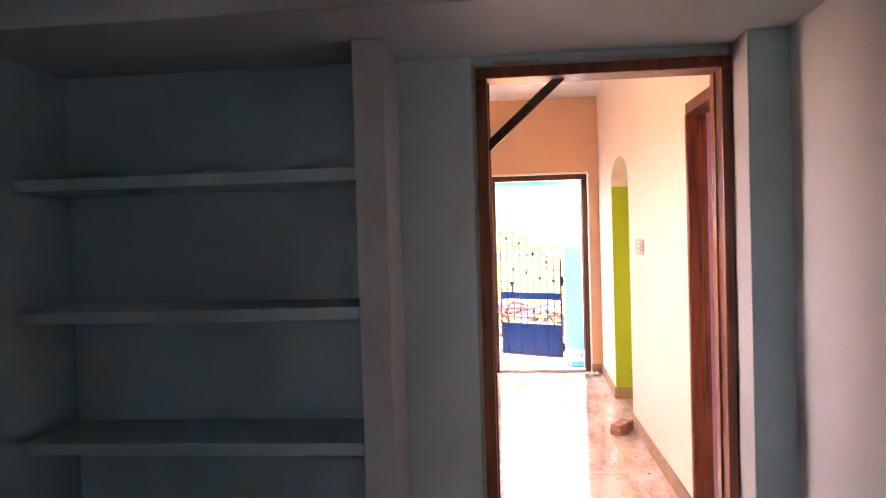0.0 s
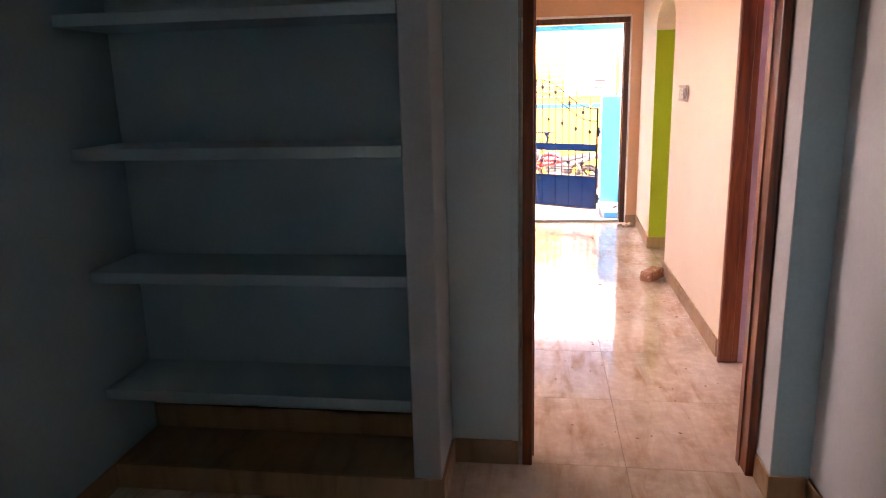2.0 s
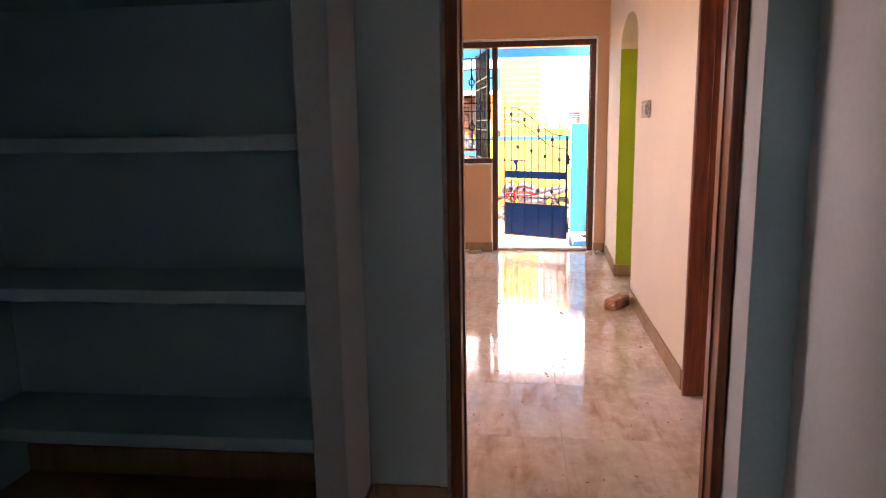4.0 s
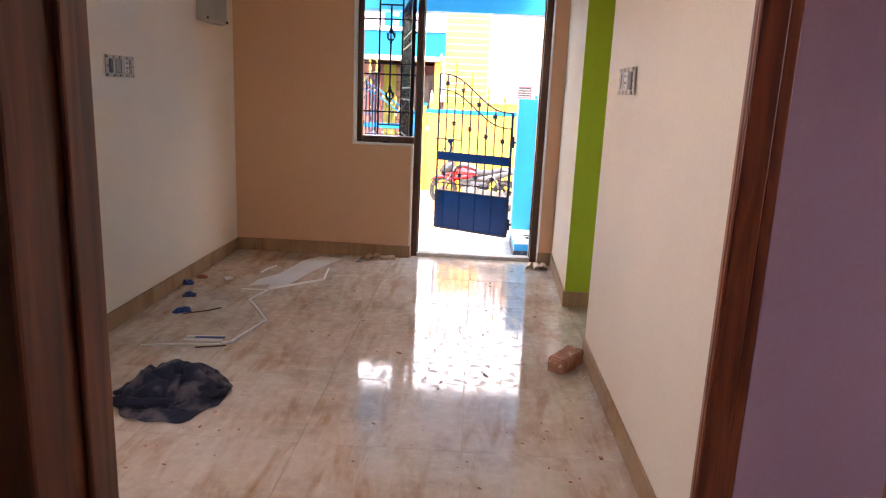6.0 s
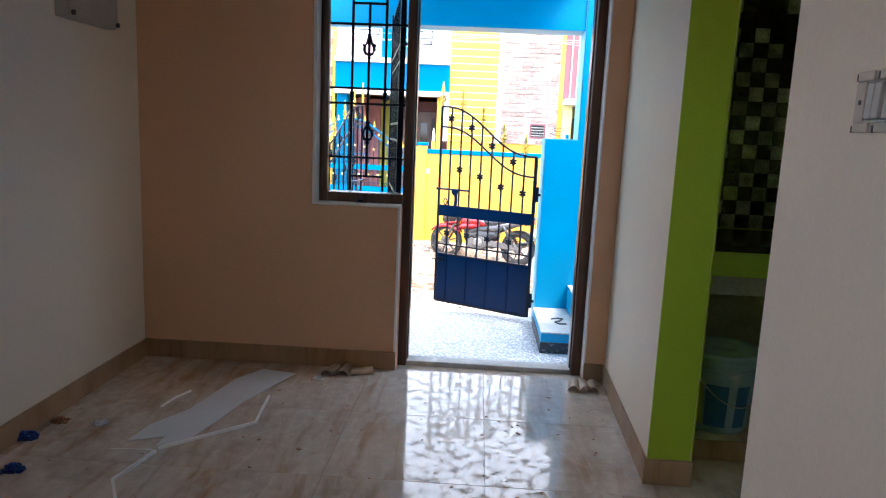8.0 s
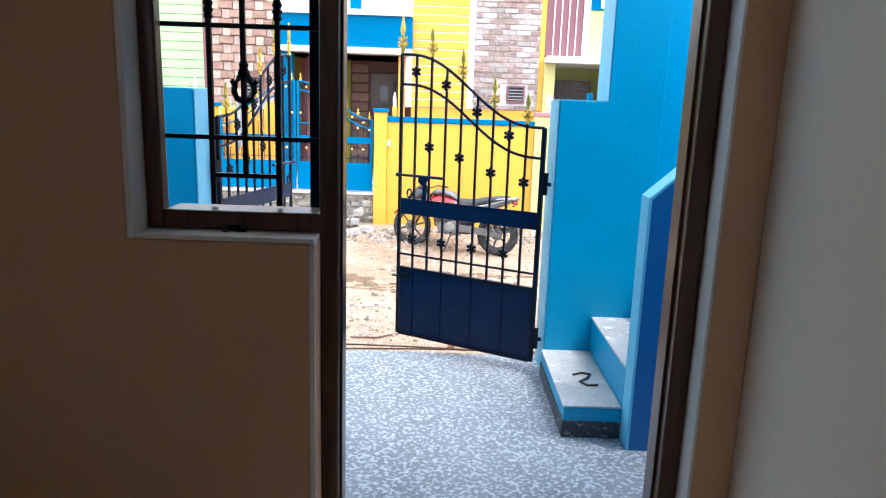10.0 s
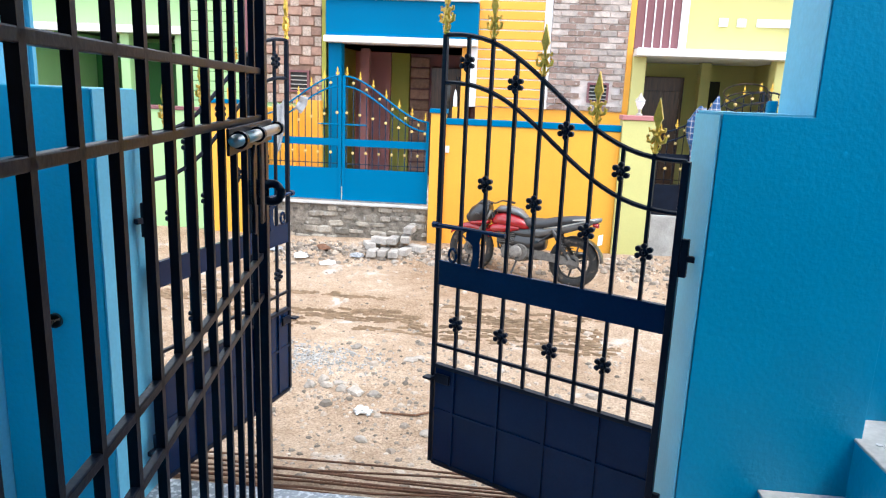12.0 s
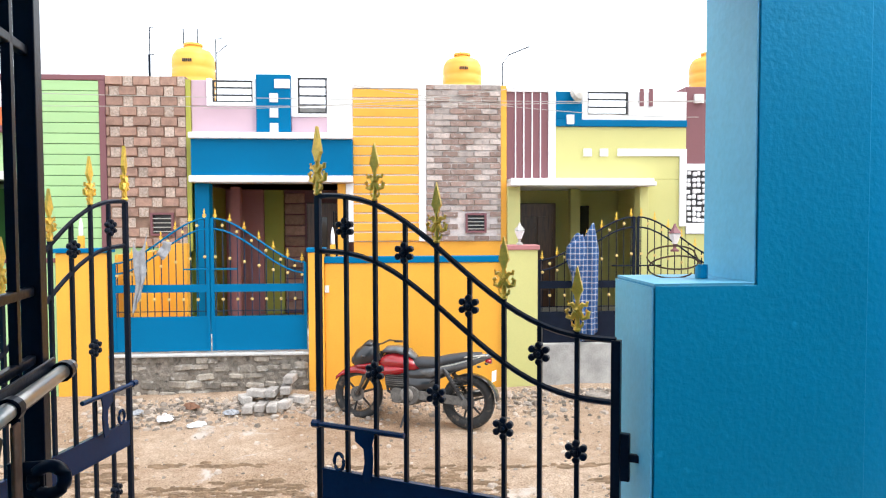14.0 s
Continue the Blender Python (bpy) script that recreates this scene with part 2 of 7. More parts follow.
def earth(name):
    """Sandy unpaved road: tan soil, pale dust, stones pressed in, darker damp patches."""
    m = bpy.data.materials.new(name)
    m.use_nodes = True
    t = m.node_tree
    p = t.nodes["Principled BSDF"]
    p.inputs["Roughness"].default_value = 0.95
    p.inputs["Specular IOR Level"].default_value = 0.15
    geo = t.nodes.new("ShaderNodeNewGeometry")

    def ns(s, d):
        n = t.nodes.new("ShaderNodeTexNoise")
        n.inputs["Scale"].default_value, n.inputs["Detail"].default_value, n.inputs["Roughness"].default_value = s, d, 0.65
        t.links.new(geo.outputs["Position"], n.inputs["Vector"])
        return n
    a, b2, c = ns(0.7, 8), ns(7, 8), ns(60, 5)
    cr = t.nodes.new("ShaderNodeValToRGB")
    cr.color_ramp.elements[0].position, cr.color_ramp.elements[0].color = 0.32, (0.36, 0.25, 0.165, 1)
    cr.color_ramp.elements[1].position, cr.color_ramp.elements[1].color = 0.68, (0.58, 0.46, 0.35, 1)
    t.links.new(a.outputs["Fac"], cr.inputs["Fac"])
    cr2 = t.nodes.new("ShaderNodeValToRGB")
    cr2.color_ramp.elements[0].position, cr2.color_ramp.elements[0].color = 0.36, (0.84, 0.81, 0.78, 1)
    cr2.color_ramp.elements[1].position, cr2.color_ramp.elements[1].color = 0.66, (1.08, 1.08, 1.09, 1)
    t.links.new(b2.outputs["Fac"], cr2.inputs["Fac"])
    cr3 = t.nodes.new("ShaderNodeValToRGB")
    cr3.color_ramp.elements[0].position, cr3.color_ramp.elements[0].color = 0.35, (0.60, 0.57, 0.54, 1)
    cr3.color_ramp.elements[1].position, cr3.color_ramp.elements[1].color = 0.65, (1.2, 1.2, 1.2, 1)
    t.links.new(c.outputs["Fac"], cr3.inputs["Fac"])
    last = cr.outputs["Color"]
    for q in (cr2, cr3):
        mx = t.nodes.new("ShaderNodeMix")
        mx.data_type, mx.blend_type = "RGBA", "MULTIPLY"
        mx.inputs["Factor"].default_value = 1
        t.links.new(last, mx.inputs["A"])
        t.links.new(q.outputs["Color"], mx.inputs["B"])
        last = mx.outputs["Result"]
    # patches of pale cement dust, with ragged edges
    dn = ns(1.1, 10)
    dn.inputs["Distortion"].default_value = 0.5
    dr = t.nodes.new("ShaderNodeMapRange")
    dr.inputs["From Min"].default_value, dr.inputs["From Max"].default_value, dr.inputs["To Max"].default_value = 0.60, 0.68, 0.75
    t.links.new(dn.outputs["Fac"], dr.inputs["Value"])
    dm = t.nodes.new("ShaderNodeMix")
    dm.data_type = "RGBA"
    dm.inputs["B"].default_value = (0.60, 0.56, 0.52, 1)
    t.links.new(dr.outputs[0], dm.inputs["Factor"])
    t.links.new(last, dm.inputs["A"])
    t.links.new(dm.outputs["Result"], p.inputs["Base Color"])
    s = t.nodes.new("ShaderNodeMath")
    t.links.new(b2.outputs["Fac"], s.inputs[0])
    t.links.new(c.outputs["Fac"], s.inputs[1])
    b = t.nodes.new("ShaderNodeBump")
    b.inputs["Strength"].default_value, b.inputs["Distance"].default_value = 0.9, 0.03
    t.links.new(s.outputs[0], b.inputs["Height"])
    t.links.new(b.outputs["Normal"], p.inputs["Normal"])
    return m


def plaid(name):
    m = bpy.data.materials.new(name)
    m.use_nodes = True
    t = m.node_tree
    p = t.nodes["Principled BSDF"]
    p.inputs["Roughness"].default_value = 0.9
    co = t.nodes.new("ShaderNodeTexCoord")
    last = None
    for axis, s in (("X", 26), ("Z", 20)):
        w = t.nodes.new("ShaderNodeTexWave")
        w.wave_type, w.bands_direction = "BANDS", axis
        w.inputs["Scale"].default_value, w.inputs["Distortion"].default_value = s * .21, 0.5
        t.links.new(co.outputs["Object"], w.inputs["Vector"])
        cr = t.nodes.new("ShaderNodeValToRGB")
        cr.color_ramp.interpolation = "CONSTANT"
        cr.color_ramp.elements[0].color = (0.015, 0.055, 0.17, 1)
        cr.color_ramp.elements[1].position, cr.color_ramp.elements[1].color = 0.965, (0.60, 0.64, 0.70, 1)
        for pos, col in ((0.55, (0.05, 0.16, 0.36)), (0.80, (0.012, 0.045, 0.14)), (0.90, (0.26, 0.15, 0.12))):
            cr.color_ramp.elements.new(pos).color = (*col, 1)
        t.links.new(w.outputs["Fac"], cr.inputs["Fac"])
        if last is None:
            last = cr.outputs["Color"]
        else:
            mx = t.nodes.new("ShaderNodeMix")
            mx.data_type = "RGBA"
            mx.inputs["Factor"].default_value = 0.5
            t.links.new(last, mx.inputs["A"])
            t.links.new(cr.outputs["Color"], mx.inputs["B"])
            last = mx.outputs["Result"]
    t.links.new(last, p.inputs["Base Color"])
    return m


CREAM = paint("cream wall paint", (0.79, 0.685, 0.555), 0.55, var=0.05, scale=1.2, bump=0.12)
PEACH = paint("peach wall paint", (0.71, 0.425, 0.25), 0.55, var=0.05, scale=1.2, bump=0.12)
WHITE = paint("white ceiling paint", (0.84, 0.81, 0.77), 0.7, var=0.04, bump=0.1)
BEDWALL = paint("grey-blue wall paint", (0.30, 0.51, 0.58), 0.5, var=0.06, scale=1.5, bump=0.2, grain=70)
LOFT = paint("pale grey-blue slab paint", (0.36, 0.45, 0.49), 0.55, var=0.06, scale=1.5, bump=0.2, grain=70)
MINTWALL = paint("pale grey-mint wall paint", (0.46, 0.66, 0.71), 0.5, var=0.05, scale=1.5, bump=0.2, grain=70)
# off-white for faces the hall door brightens: that light is in the colour
LITWALL = paint("wall paint with door light added", (0.51, 0.555, 0.575), 0.55, var=0.05, scale=1.5, bump=0.2, grain=70)
LILAC = paint("lilac wall paint", (0.52, 0.36, 0.50), 0.55, var=0.05, bump=0.12)
GREEN = paint("lime green wall paint", (0.36, 0.50, 0.02), 0.5, var=0.05, bump=0.12)
PLASTER = paint("bare cement plaster", (0.36, 0.35, 0.33), 0.9, var=0.2, scale=6, bump=0.5, grain=60)
BLUE = paint("sky blue stucco", (0.012, 0.335, 0.575), 0.42, var=0.07, scale=2.0, bump=0.42, grain=60, dist=0.005, speck=((0.03, 0.44, 0.70), 26, 0.66))
# BLUE lightened for the left pillar: its extra daylight is in the colour
SKYLIT = paint("lit sky blue stucco", (0.04, 0.43, 0.66), 0.42, var=0.07, scale=2.0, bump=0.42, grain=60, dist=0.005)
# lighter BLUE for faces turned to the daylight, their brightness painted in
LITBLUE = paint("lit blue edge", (0.16, 0.52, 0.72), 0.5, var=0.08, scale=3.0, bump=0.3, grain=60)
# darker blue for the parapet's house side, its shade painted in
SHADEBLUE = paint("shaded blue plaster", (0.012, 0.12, 0.34), 0.45, var=0.06, bump=0.3, grain=60)
TILE = tile_material("beige marble tile", (0.62, 0.52, 0.43), (0.40, 0.24, 0.13), (0.66, 0.63, 0.58))
SKIRT = tile_material("brown skirting tile", (0.40, 0.26, 0.15), (0.24, 0.13, 0.06), (0.42, 0.30, 0.20), 0.5, 0.15)
GROUT = paint("beige grout", (0.56, 0.48, 0.40), 0.9, var=0.2, scale=8, bump=0.3)
TEAK = wood("varnished teak", (0.31, 0.086, 0.031), (0.11, 0.027, 0.011), 0.36)
DARKTEAK = wood("dark varnished teak", (0.13, 0.06, 0.03), (0.05, 0.022, 0.012), 0.28)
CEMENT = paint("grey cement floor", (0.50, 0.49, 0.47), 0.8, var=0.18, scale=5, bump=0.4, grain=50, speck=((0.74, 0.73, 0.70), 9, 0.62))
SPECKLED = paint("speckled grey stone floor", (0.24, 0.26, 0.285), 0.55, var=0.15, scale=3, bump=0.2, grain=40, speck=((0.56, 0.585, 0.61), 55, 0.49))
SPECKDARK = paint("black speckled stone", (0.03, 0.035, 0.045), 0.5, var=0.3, scale=6, bump=0.4, grain=60, speck=((0.22, 0.25, 0.28), 45, 0.56))
IRON = paint("black enamelled iron", (0.006, 0.010, 0.022), 0.34, 0.0, var=0.15, scale=8, bump=0.15, grain=120)
IRON.node_tree.nodes["Principled BSDF"].inputs["Specular IOR Level"].default_value = 0.13
NAVY = paint("navy blue enamelled iron", (0.002, 0.016, 0.06), 0.26, 0.0, var=0.10, scale=6, bump=0.10, grain=90)
NAVY.node_tree.nodes["Principled BSDF"].inputs["Specular IOR Level"].default_value = 0.2
GOLD = paint("gold paint", (0.80, 0.50, 0.06), 0.4, 0.25, var=0.2, scale=20, bump=0.3, grain=150, speck=((0.06, 0.05, 0.03), 60, 0.66))
STEEL = paint("dull zinc-plated steel", (0.52, 0.50, 0.46), 0.32, 0.9, var=0.15, scale=20, bump=0.1)
PLASTIC_W = paint("white plastic", (0.70, 0.70, 0.68), 0.4, var=0.05, bump=0.0)
PLATE = paint("beige-grey sprayed metal plate", (0.55, 0.48, 0.41), 0.45, 0.1, var=0.1, scale=12, bump=0.1)
ROCKER = paint("grey-white moulded plastic", (0.50, 0.48, 0.46), 0.4, var=0.06, scale=12, bump=0.05)
GREYMETAL = paint("grey painted sheet metal", (0.42, 0.40, 0.36), 0.4, 0.2, var=0.08, scale=5, bump=0.05)
DARKHOLE = paint("black plastic and hole fill", (0.015, 0.015, 0.017), 0.45, var=0.2, bump=0.1)
BRICKRED = paint("fired clay brick", (0.36, 0.17, 0.10), 0.9, var=0.25, scale=14, bump=0.8, grain=70, dist=0.006, speck=((0.55, 0.48, 0.42), 30, 0.60))
SOIL = earth("sandy soil")
GRAVEL = paint("mixed gravel chips", (0.32, 0.265, 0.215), 0.95, var=0.2, scale=9, bump=0.5, grain=60, dist=0.008, island=0.6)
STONE = paint("pale rubble stone", (0.31, 0.27, 0.23), 0.95, var=0.25, scale=9, bump=0.6, grain=50, dist=0.01, per_piece=0.25)
CLOD = paint("dark churned soil", (0.25, 0.17, 0.105), 0.95, var=0.3, scale=12, bump=0.6, grain=60, dist=0.008)
PALECHIP = paint("pale cement chips", (0.36, 0.35, 0.335), 0.95, var=0.3, scale=8, bump=0.4)
PLINTHSTONE = paint("dusty grey rubble masonry", (0.29, 0.255, 0.21), 0.95, var=0.3, scale=7, bump=0.8, grain=40, dist=0.012, per_piece=0.35, speck=((0.45, 0.42, 0.38), 10, 0.55))
PLINTHMUD = paint("crumbling grey-brown mortar", (0.23, 0.20, 0.165), 0.95, var=0.35, scale=9, bump=1.0, grain=25, dist=0.03, speck=((0.07, 0.06, 0.05), 12, 0.60))
BLOCK = paint("pale concrete block", (0.38, 0.35, 0.32), 0.9, var=0.3, scale=10, bump=0.5, grain=50, per_piece=0.2)
RUST = paint("rusty steel rod", (0.17, 0.085, 0.05), 0.8, 0.3, var=0.3, scale=20, bump=0.3)
OCHRE = paint("orange-yellow exterior paint", (0.80, 0.385, 0.035), 0.5, var=0.05, scale=1.0, bump=0.2, grain=60)
EXTBLUE = paint("ocean blue exterior paint", (0.001, 0.135, 0.30), 0.6, var=0.05, scale=1.0, bump=0.2, grain=60, spec=0.12)
GATEBAR = paint("dark blue enamelled rod", (0.004, 0.03, 0.07), 0.4, var=0.1, scale=6, bump=0.1, spec=0.2)
EXTWHITE_SPOT = paint("dried white paint", (0.66, 0.66, 0.65), 0.6, var=0.12, scale=30, bump=0.3)
EXTWHITE = paint("white exterior paint", (0.80, 0.79, 0.80), 0.6, var=0.05, scale=1.0, bump=0.2, grain=60)
EXTPINK = paint("dusty pink exterior paint", (0.52, 0.37, 0.43), 0.6, var=0.05, scale=1.0, bump=0.2)
ROSE = paint("dull rose exterior paint", (0.42, 0.17, 0.17), 0.6, var=0.06, scale=1.0, bump=0.2)
OLIVE = paint("olive yellow paint", (0.36, 0.36, 0.05), 0.6, var=0.06, scale=1.0, bump=0.2)
LIME = paint("pale lime exterior paint", (0.55, 0.525, 0.20), 0.6, var=0.05, scale=1.0, bump=0.2)
MINT = paint("pale mint exterior paint", (0.37, 0.58, 0.27), 0.6, var=0.05, scale=1.0, bump=0.2, per_piece=0.03)
BOTTLE = paint("deep green surface", (0.03, 0.14, 0.03), 0.6, var=0.06, scale=1.0, bump=0.2)
MAROON = paint("maroon-brown exterior paint", (0.19, 0.075, 0.085), 0.6, var=0.06, scale=1.0, bump=0.2)
OCHREB = paint("orange-yellow cladding board", (0.80, 0.385, 0.035), 0.5, var=0.05, bump=0.2, per_piece=0.03)
CLADBRICK = paint("grey-brown cladding brick", (0.30, 0.21, 0.175), 0.8, var=0.22, scale=12, bump=0.7, grain=60, dist=0.006, per_piece=0.2, speck=((0.55, 0.52, 0.50), 18, 0.58))
CLADBROWN = paint("brown cladding stone", (0.33, 0.20, 0.15), 0.75, var=0.2, scale=12, bump=0.6, grain=60, dist=0.006, per_piece=0.2)
CLADPALE = paint("pale mottled cladding stone", (0.48, 0.385, 0.32), 0.8, var=0.3, scale=30, bump=0.6, grain=80, dist=0.006, per_piece=0.15, speck=((0.28, 0.18, 0.13), 60, 0.55))
MORTAR = paint("brown cladding joint", (0.24, 0.15, 0.11), 0.9, var=0.2, scale=10, bump=0.5)
PALEBRICK = paint("pale grey cladding brick", (0.44, 0.375, 0.34), 0.8, var=0.25, scale=14, bump=0.7, grain=60, dist=0.006, per_piece=0.25)
PALEJOINT = paint("pale cladding joint", (0.66, 0.60, 0.57), 0.9, var=0.15, scale=10, bump=0.4)
TANK = paint("yellow moulded plastic", (0.80, 0.39, 0.05), 0.45, var=0.06, scale=2, bump=0.1)
RUBBER = paint("black tyre rubber", (0.02, 0.02, 0.02), 0.85, var=0.25, scale=20, bump=0.5, grain=80, speck=((0.11, 0.08, 0.06), 14, 0.56))
BIKERED = paint("red bodywork", (0.30, 0.004, 0.008), 0.22, var=0.06, bump=0.0, coat=0.6)
BIKEBLACK = paint("black bodywork", (0.018, 0.018, 0.02), 0.3, var=0.15, bump=0.05, coat=0.3)
TANKGREY = paint("dusty grey moulded plastic", (0.10, 0.105, 0.11), 0.25, var=0.2, scale=9, bump=0.05, coat=0.4)
SEATVINYL = paint("grey-black seat vinyl", (0.035, 0.037, 0.042), 0.55, var=0.15, scale=12, bump=0.3)
ALLOY = paint("dusty worn alloy", (0.22, 0.20, 0.18), 0.6, 0.3, var=0.3, scale=25, bump=0.3)
ENGINE = paint("dusty cast alloy", (0.13, 0.12, 0.11), 0.6, 0.4, var=0.3, scale=20, bump=0.3)
PLAID = plaid("blue plaid cotton")
GREYCLOTH = paint("dull grey cloth", (0.30, 0.31, 0.33), 0.95, var=0.2, scale=14, bump=0.4)
DARKCLOTH = paint("dirty dark blue cloth", (0.016, 0.019, 0.045), 0.95, var=0.4, scale=9, bump=0.7, grain=60, dist=0.006, speck=((0.11, 0.098, 0.11), 9, 0.50))
OFFCUT = paint("tan moulded offcut", (0.42, 0.30, 0.20), 0.5, var=0.2, scale=14, bump=0.2)
STRIPWHITE = paint("white plastic casing", (0.80, 0.79, 0.76), 0.4, var=0.06, scale=9, bump=0.05)
CARD = paint("off-white cardboard", (0.62, 0.62, 0.62), 0.8, var=0.06, scale=5, bump=0.1)
BLUEFOIL = paint("blue plastic wrapper", (0.01, 0.06, 0.30), 0.3, var=0.4, scale=40, bump=0.3)
BLACKTILE = paint("glossy black wall tile", (0.014, 0.014, 0.013), 0.12, var=0.3, scale=20, bump=0.0)
GREYTILE = paint("glossy grey-green wall tile", (0.22, 0.23, 0.19), 0.12, var=0.5, scale=14, bump=0.0, per_piece=0.5)
GRANITE = paint("black granite", (0.02, 0.02, 0.02), 0.15, var=0.4, scale=60, bump=0.0)
BUCKET = paint("pale blue plastic pail", (0.30, 0.44, 0.52), 0.35, var=0.1, scale=10, bump=0.1, speck=((0.62, 0.62, 0.60), 8, 0.62))
LABELBLUE = paint("printed blue label", (0.03, 0.13, 0.33), 0.4, var=0.15, scale=12, bump=0.0)
LABELGREEN = paint("printed yellow-green label", (0.42, 0.45, 0.12), 0.4, var=0.1, scale=12, bump=0.0)
GLASS = bpy.data.materials.new("dark window glass")
GLASS.use_nodes = True
GLASS.node_tree.nodes["Principled BSDF"].inputs["Base Color"].default_value = (0.03, 0.035, 0.04, 1)
GLASS.node_tree.nodes["Principled BSDF"].inputs["Roughness"].default_value = 0.05

# ---- the ground ----
def ground_z(x, y):
    z = -0.88 + 0.035 * noise.noise((x * .5, y * .5, 1)) + 0.02 * noise.noise((x * 2.1, y * 2.1, 4)) + 0.008 * noise.noise((x * 7, y * 7, 9))
    w = y - 6.3 + .15 * math.sin(x * .8)  # churned wheel tracks along the street
    if abs(w) < .9:
        e = math.exp(-(w / .30) ** 2)
        z += e * (.020 * math.sin(w * 38 + 2.5 * noise.noise((x * 1.1, 0, 3))) * (.5 + noise.noise((x * 1.7, w * 6, 2))) + .022 * noise.noise((x * 2.4, w * 16, 7)) - .012)
    if y < 3.7:
        k = min(1, max(0, (3.7 - y) / 1.5))
        z += k * k * (3 - 2 * k) * 0.50
    if y > 8.2:
        k = min(1, (y - 8.2) / .6)
        z += k * 0.20
    return z if y > 1.95 else -1.0


def ground_sheet():
    near_x = [-8 + i * .06 for i in range(267)]
    near_y = [2.0 + i * .035 for i in range(210)]
    xs = [-600, -200, -80, -40, -20, -13] + near_x + [13, 20, 40, 80, 200, 600]
    ys = [-600, -200, -60, -20, 1.0, 1.9] + near_y + [10, 12, 16, 25, 60, 200, 600]
    bm = bmesh.new()
    grid = [[bm.verts.new((x, y, ground_z(x, y))) for x in xs] for y in ys]
    for a, b in zip(grid, grid[1:]):
        for i in range(len(xs) - 1):
            bm.faces.new((a[i], a[i + 1], b[i + 1], b[i]))
    return solid("ground", bm, SOIL, "sandy unpaved street with wheel ruts and pale dust", "ground", "structure", smooth=True)


ground_sheet()

# ---- our house: walls ----
# hall: x -1.42..1.06, y -4.87..-0.13, ceiling 2.875
bm = bmesh.new()
slab(bm, [(-1.57, -0.3), (-0.027, -0.3), (-0.027, 0.885), (-0.5, 0.885), (-0.5, 2.105), (0.985, 2.105), (0.985, -0.3), (1.10, -0.3), (1.10, 2.875), (-1.57, 2.875)], -0.13, 0.10)
solid("wall_front", bm, PEACH, "peach painted wall round the front door and window", "wall", "structure", 0.006)
structure("door_footing", "cement footing under the front door", PLASTER, (-0.027, 0.985, -0.13, 0.10, -0.9, -0.012))
# unseen opening and frame, added so that daylight brightens the wall opposite
structure("wall_left", "cream painted hall wall with an added unseen light opening", CREAM, (-1.57, -1.42, -3.0, -0.133, -0.1, 2.875), (-1.57, -1.42, -4.87, -4.1, -0.1, 2.875), (-1.57, -1.42, -4.1, -3.0, -0.1, 1.2), (-1.57, -1.42, -4.1, -3.0, 2.1, 2.875))
wf = thing("window_1", "added unseen teak frame round the hall's light opening", "window", kind="structure")
for nm, r in (("post", (-1.54, -1.45, -4.099, -4.05, 1.201, 2.099)), ("post", (-1.54, -1.45, -3.05, -3.001, 1.201, 2.099)), ("head", (-1.54, -1.45, -4.049, -3.051, 2.05, 2.099)), ("sill", (-1.54, -1.45, -4.049, -3.051, 1.201, 1.25))):
    part(nm, boxes(r), TEAK, wf, "", .004)
structure("wall_facade", "sky blue outer face of the front wall", BLUE,
          (-1.57, -0.52, 0.102, 0.13, -0.3, 3.2), (-0.52, 0.0, 0.102, 0.13, -0.3, 0.87), (-0.52, 1.0, 0.102, 0.13, 2.12, 3.2), (1.0, 4.2, 0.102, 0.13, -0.3, 3.2))


def arch_wall():
    """Hall's inner side wall with an arched opening to the kitchen and a doorway."""
    bm = bmesh.new()
    x0, x1, c, half, spring, rise = 1.06, 1.226, -1.665, 0.435, 1.87, 0.22
    for v in bx(bm, x0, x1, -1.23, -0.133, -0.1, 2.875):
        if v.co.x < 1.1:  # the corner pier runs a little out of square
            v.co.x += .004 if v.co.y < -1 else .036
    bx(bm, x0, x1, -3.862, -2.10, -0.1, 2.875)
    bx(bm, x0, x1, -4.66, -3.862, 2.12, 2.875)
    bx(bm, x0, x1, -4.99, -4.66, -0.1, 2.875)
    n = 14
    arc = [(c - half * math.cos(PI * k / n), spring + rise * math.sin(PI * k / n)) for k in range(n + 1)]
    for (y0, z0), (y1, z1) in zip(arc, arc[1:]):
        v = [bm.verts.new(p) for p in ((x0, y0, z0), (x0, y1, z1), (x0, y1, 2.875), (x0, y0, 2.875), (x1, y0, z0), (x1, y1, z1), (x1, y1, 2.875), (x1, y0, 2.875))]
        for f in ((0, 1, 2, 3), (7, 6, 5, 4), (0, 4, 5, 1)):
            bm.faces.new([v[i] for i in f])
    return solid("wall_right", bm, CREAM, "cream painted hall wall with an arched kitchen opening", "wall", "structure")


arch_wall()
structure("arch_lining", "lime green painted side of the arched opening", GREEN, (1.063, 1.223, -1.234, -1.228, 0.1, 1.87), (1.063, 1.223, -2.102, -2.096, 0.1, 1.87))
structure("ceiling", "white painted hall ceiling", WHITE, (-1.57, 1.226, -4.99, 0.13, 2.876, 3.0), category="ceiling")
# wall between bedroom and hall
structure("wall_middle", "pale grey-blue wall with a doorway and a shelf recess", BEDWALL,
          (-1.60, 0.046, -5.0, -4.875, -0.1, 2.875), (0.046, 0.922, -5.0, -4.875, 2.085, 2.875), (0.922, 1.06, -5.0, -4.875, -0.1, 2.875),
          (0.922, 1.05, -5.165, -5.0, 0.0, 2.12))
structure("shelf_post", "pale grey-blue painted masonry post beside the shelf recess", LOFT, (-0.325, -0.226, -5.305, -5.0005, 0.10, 2.1195), category="pillar", bevel=0.005)
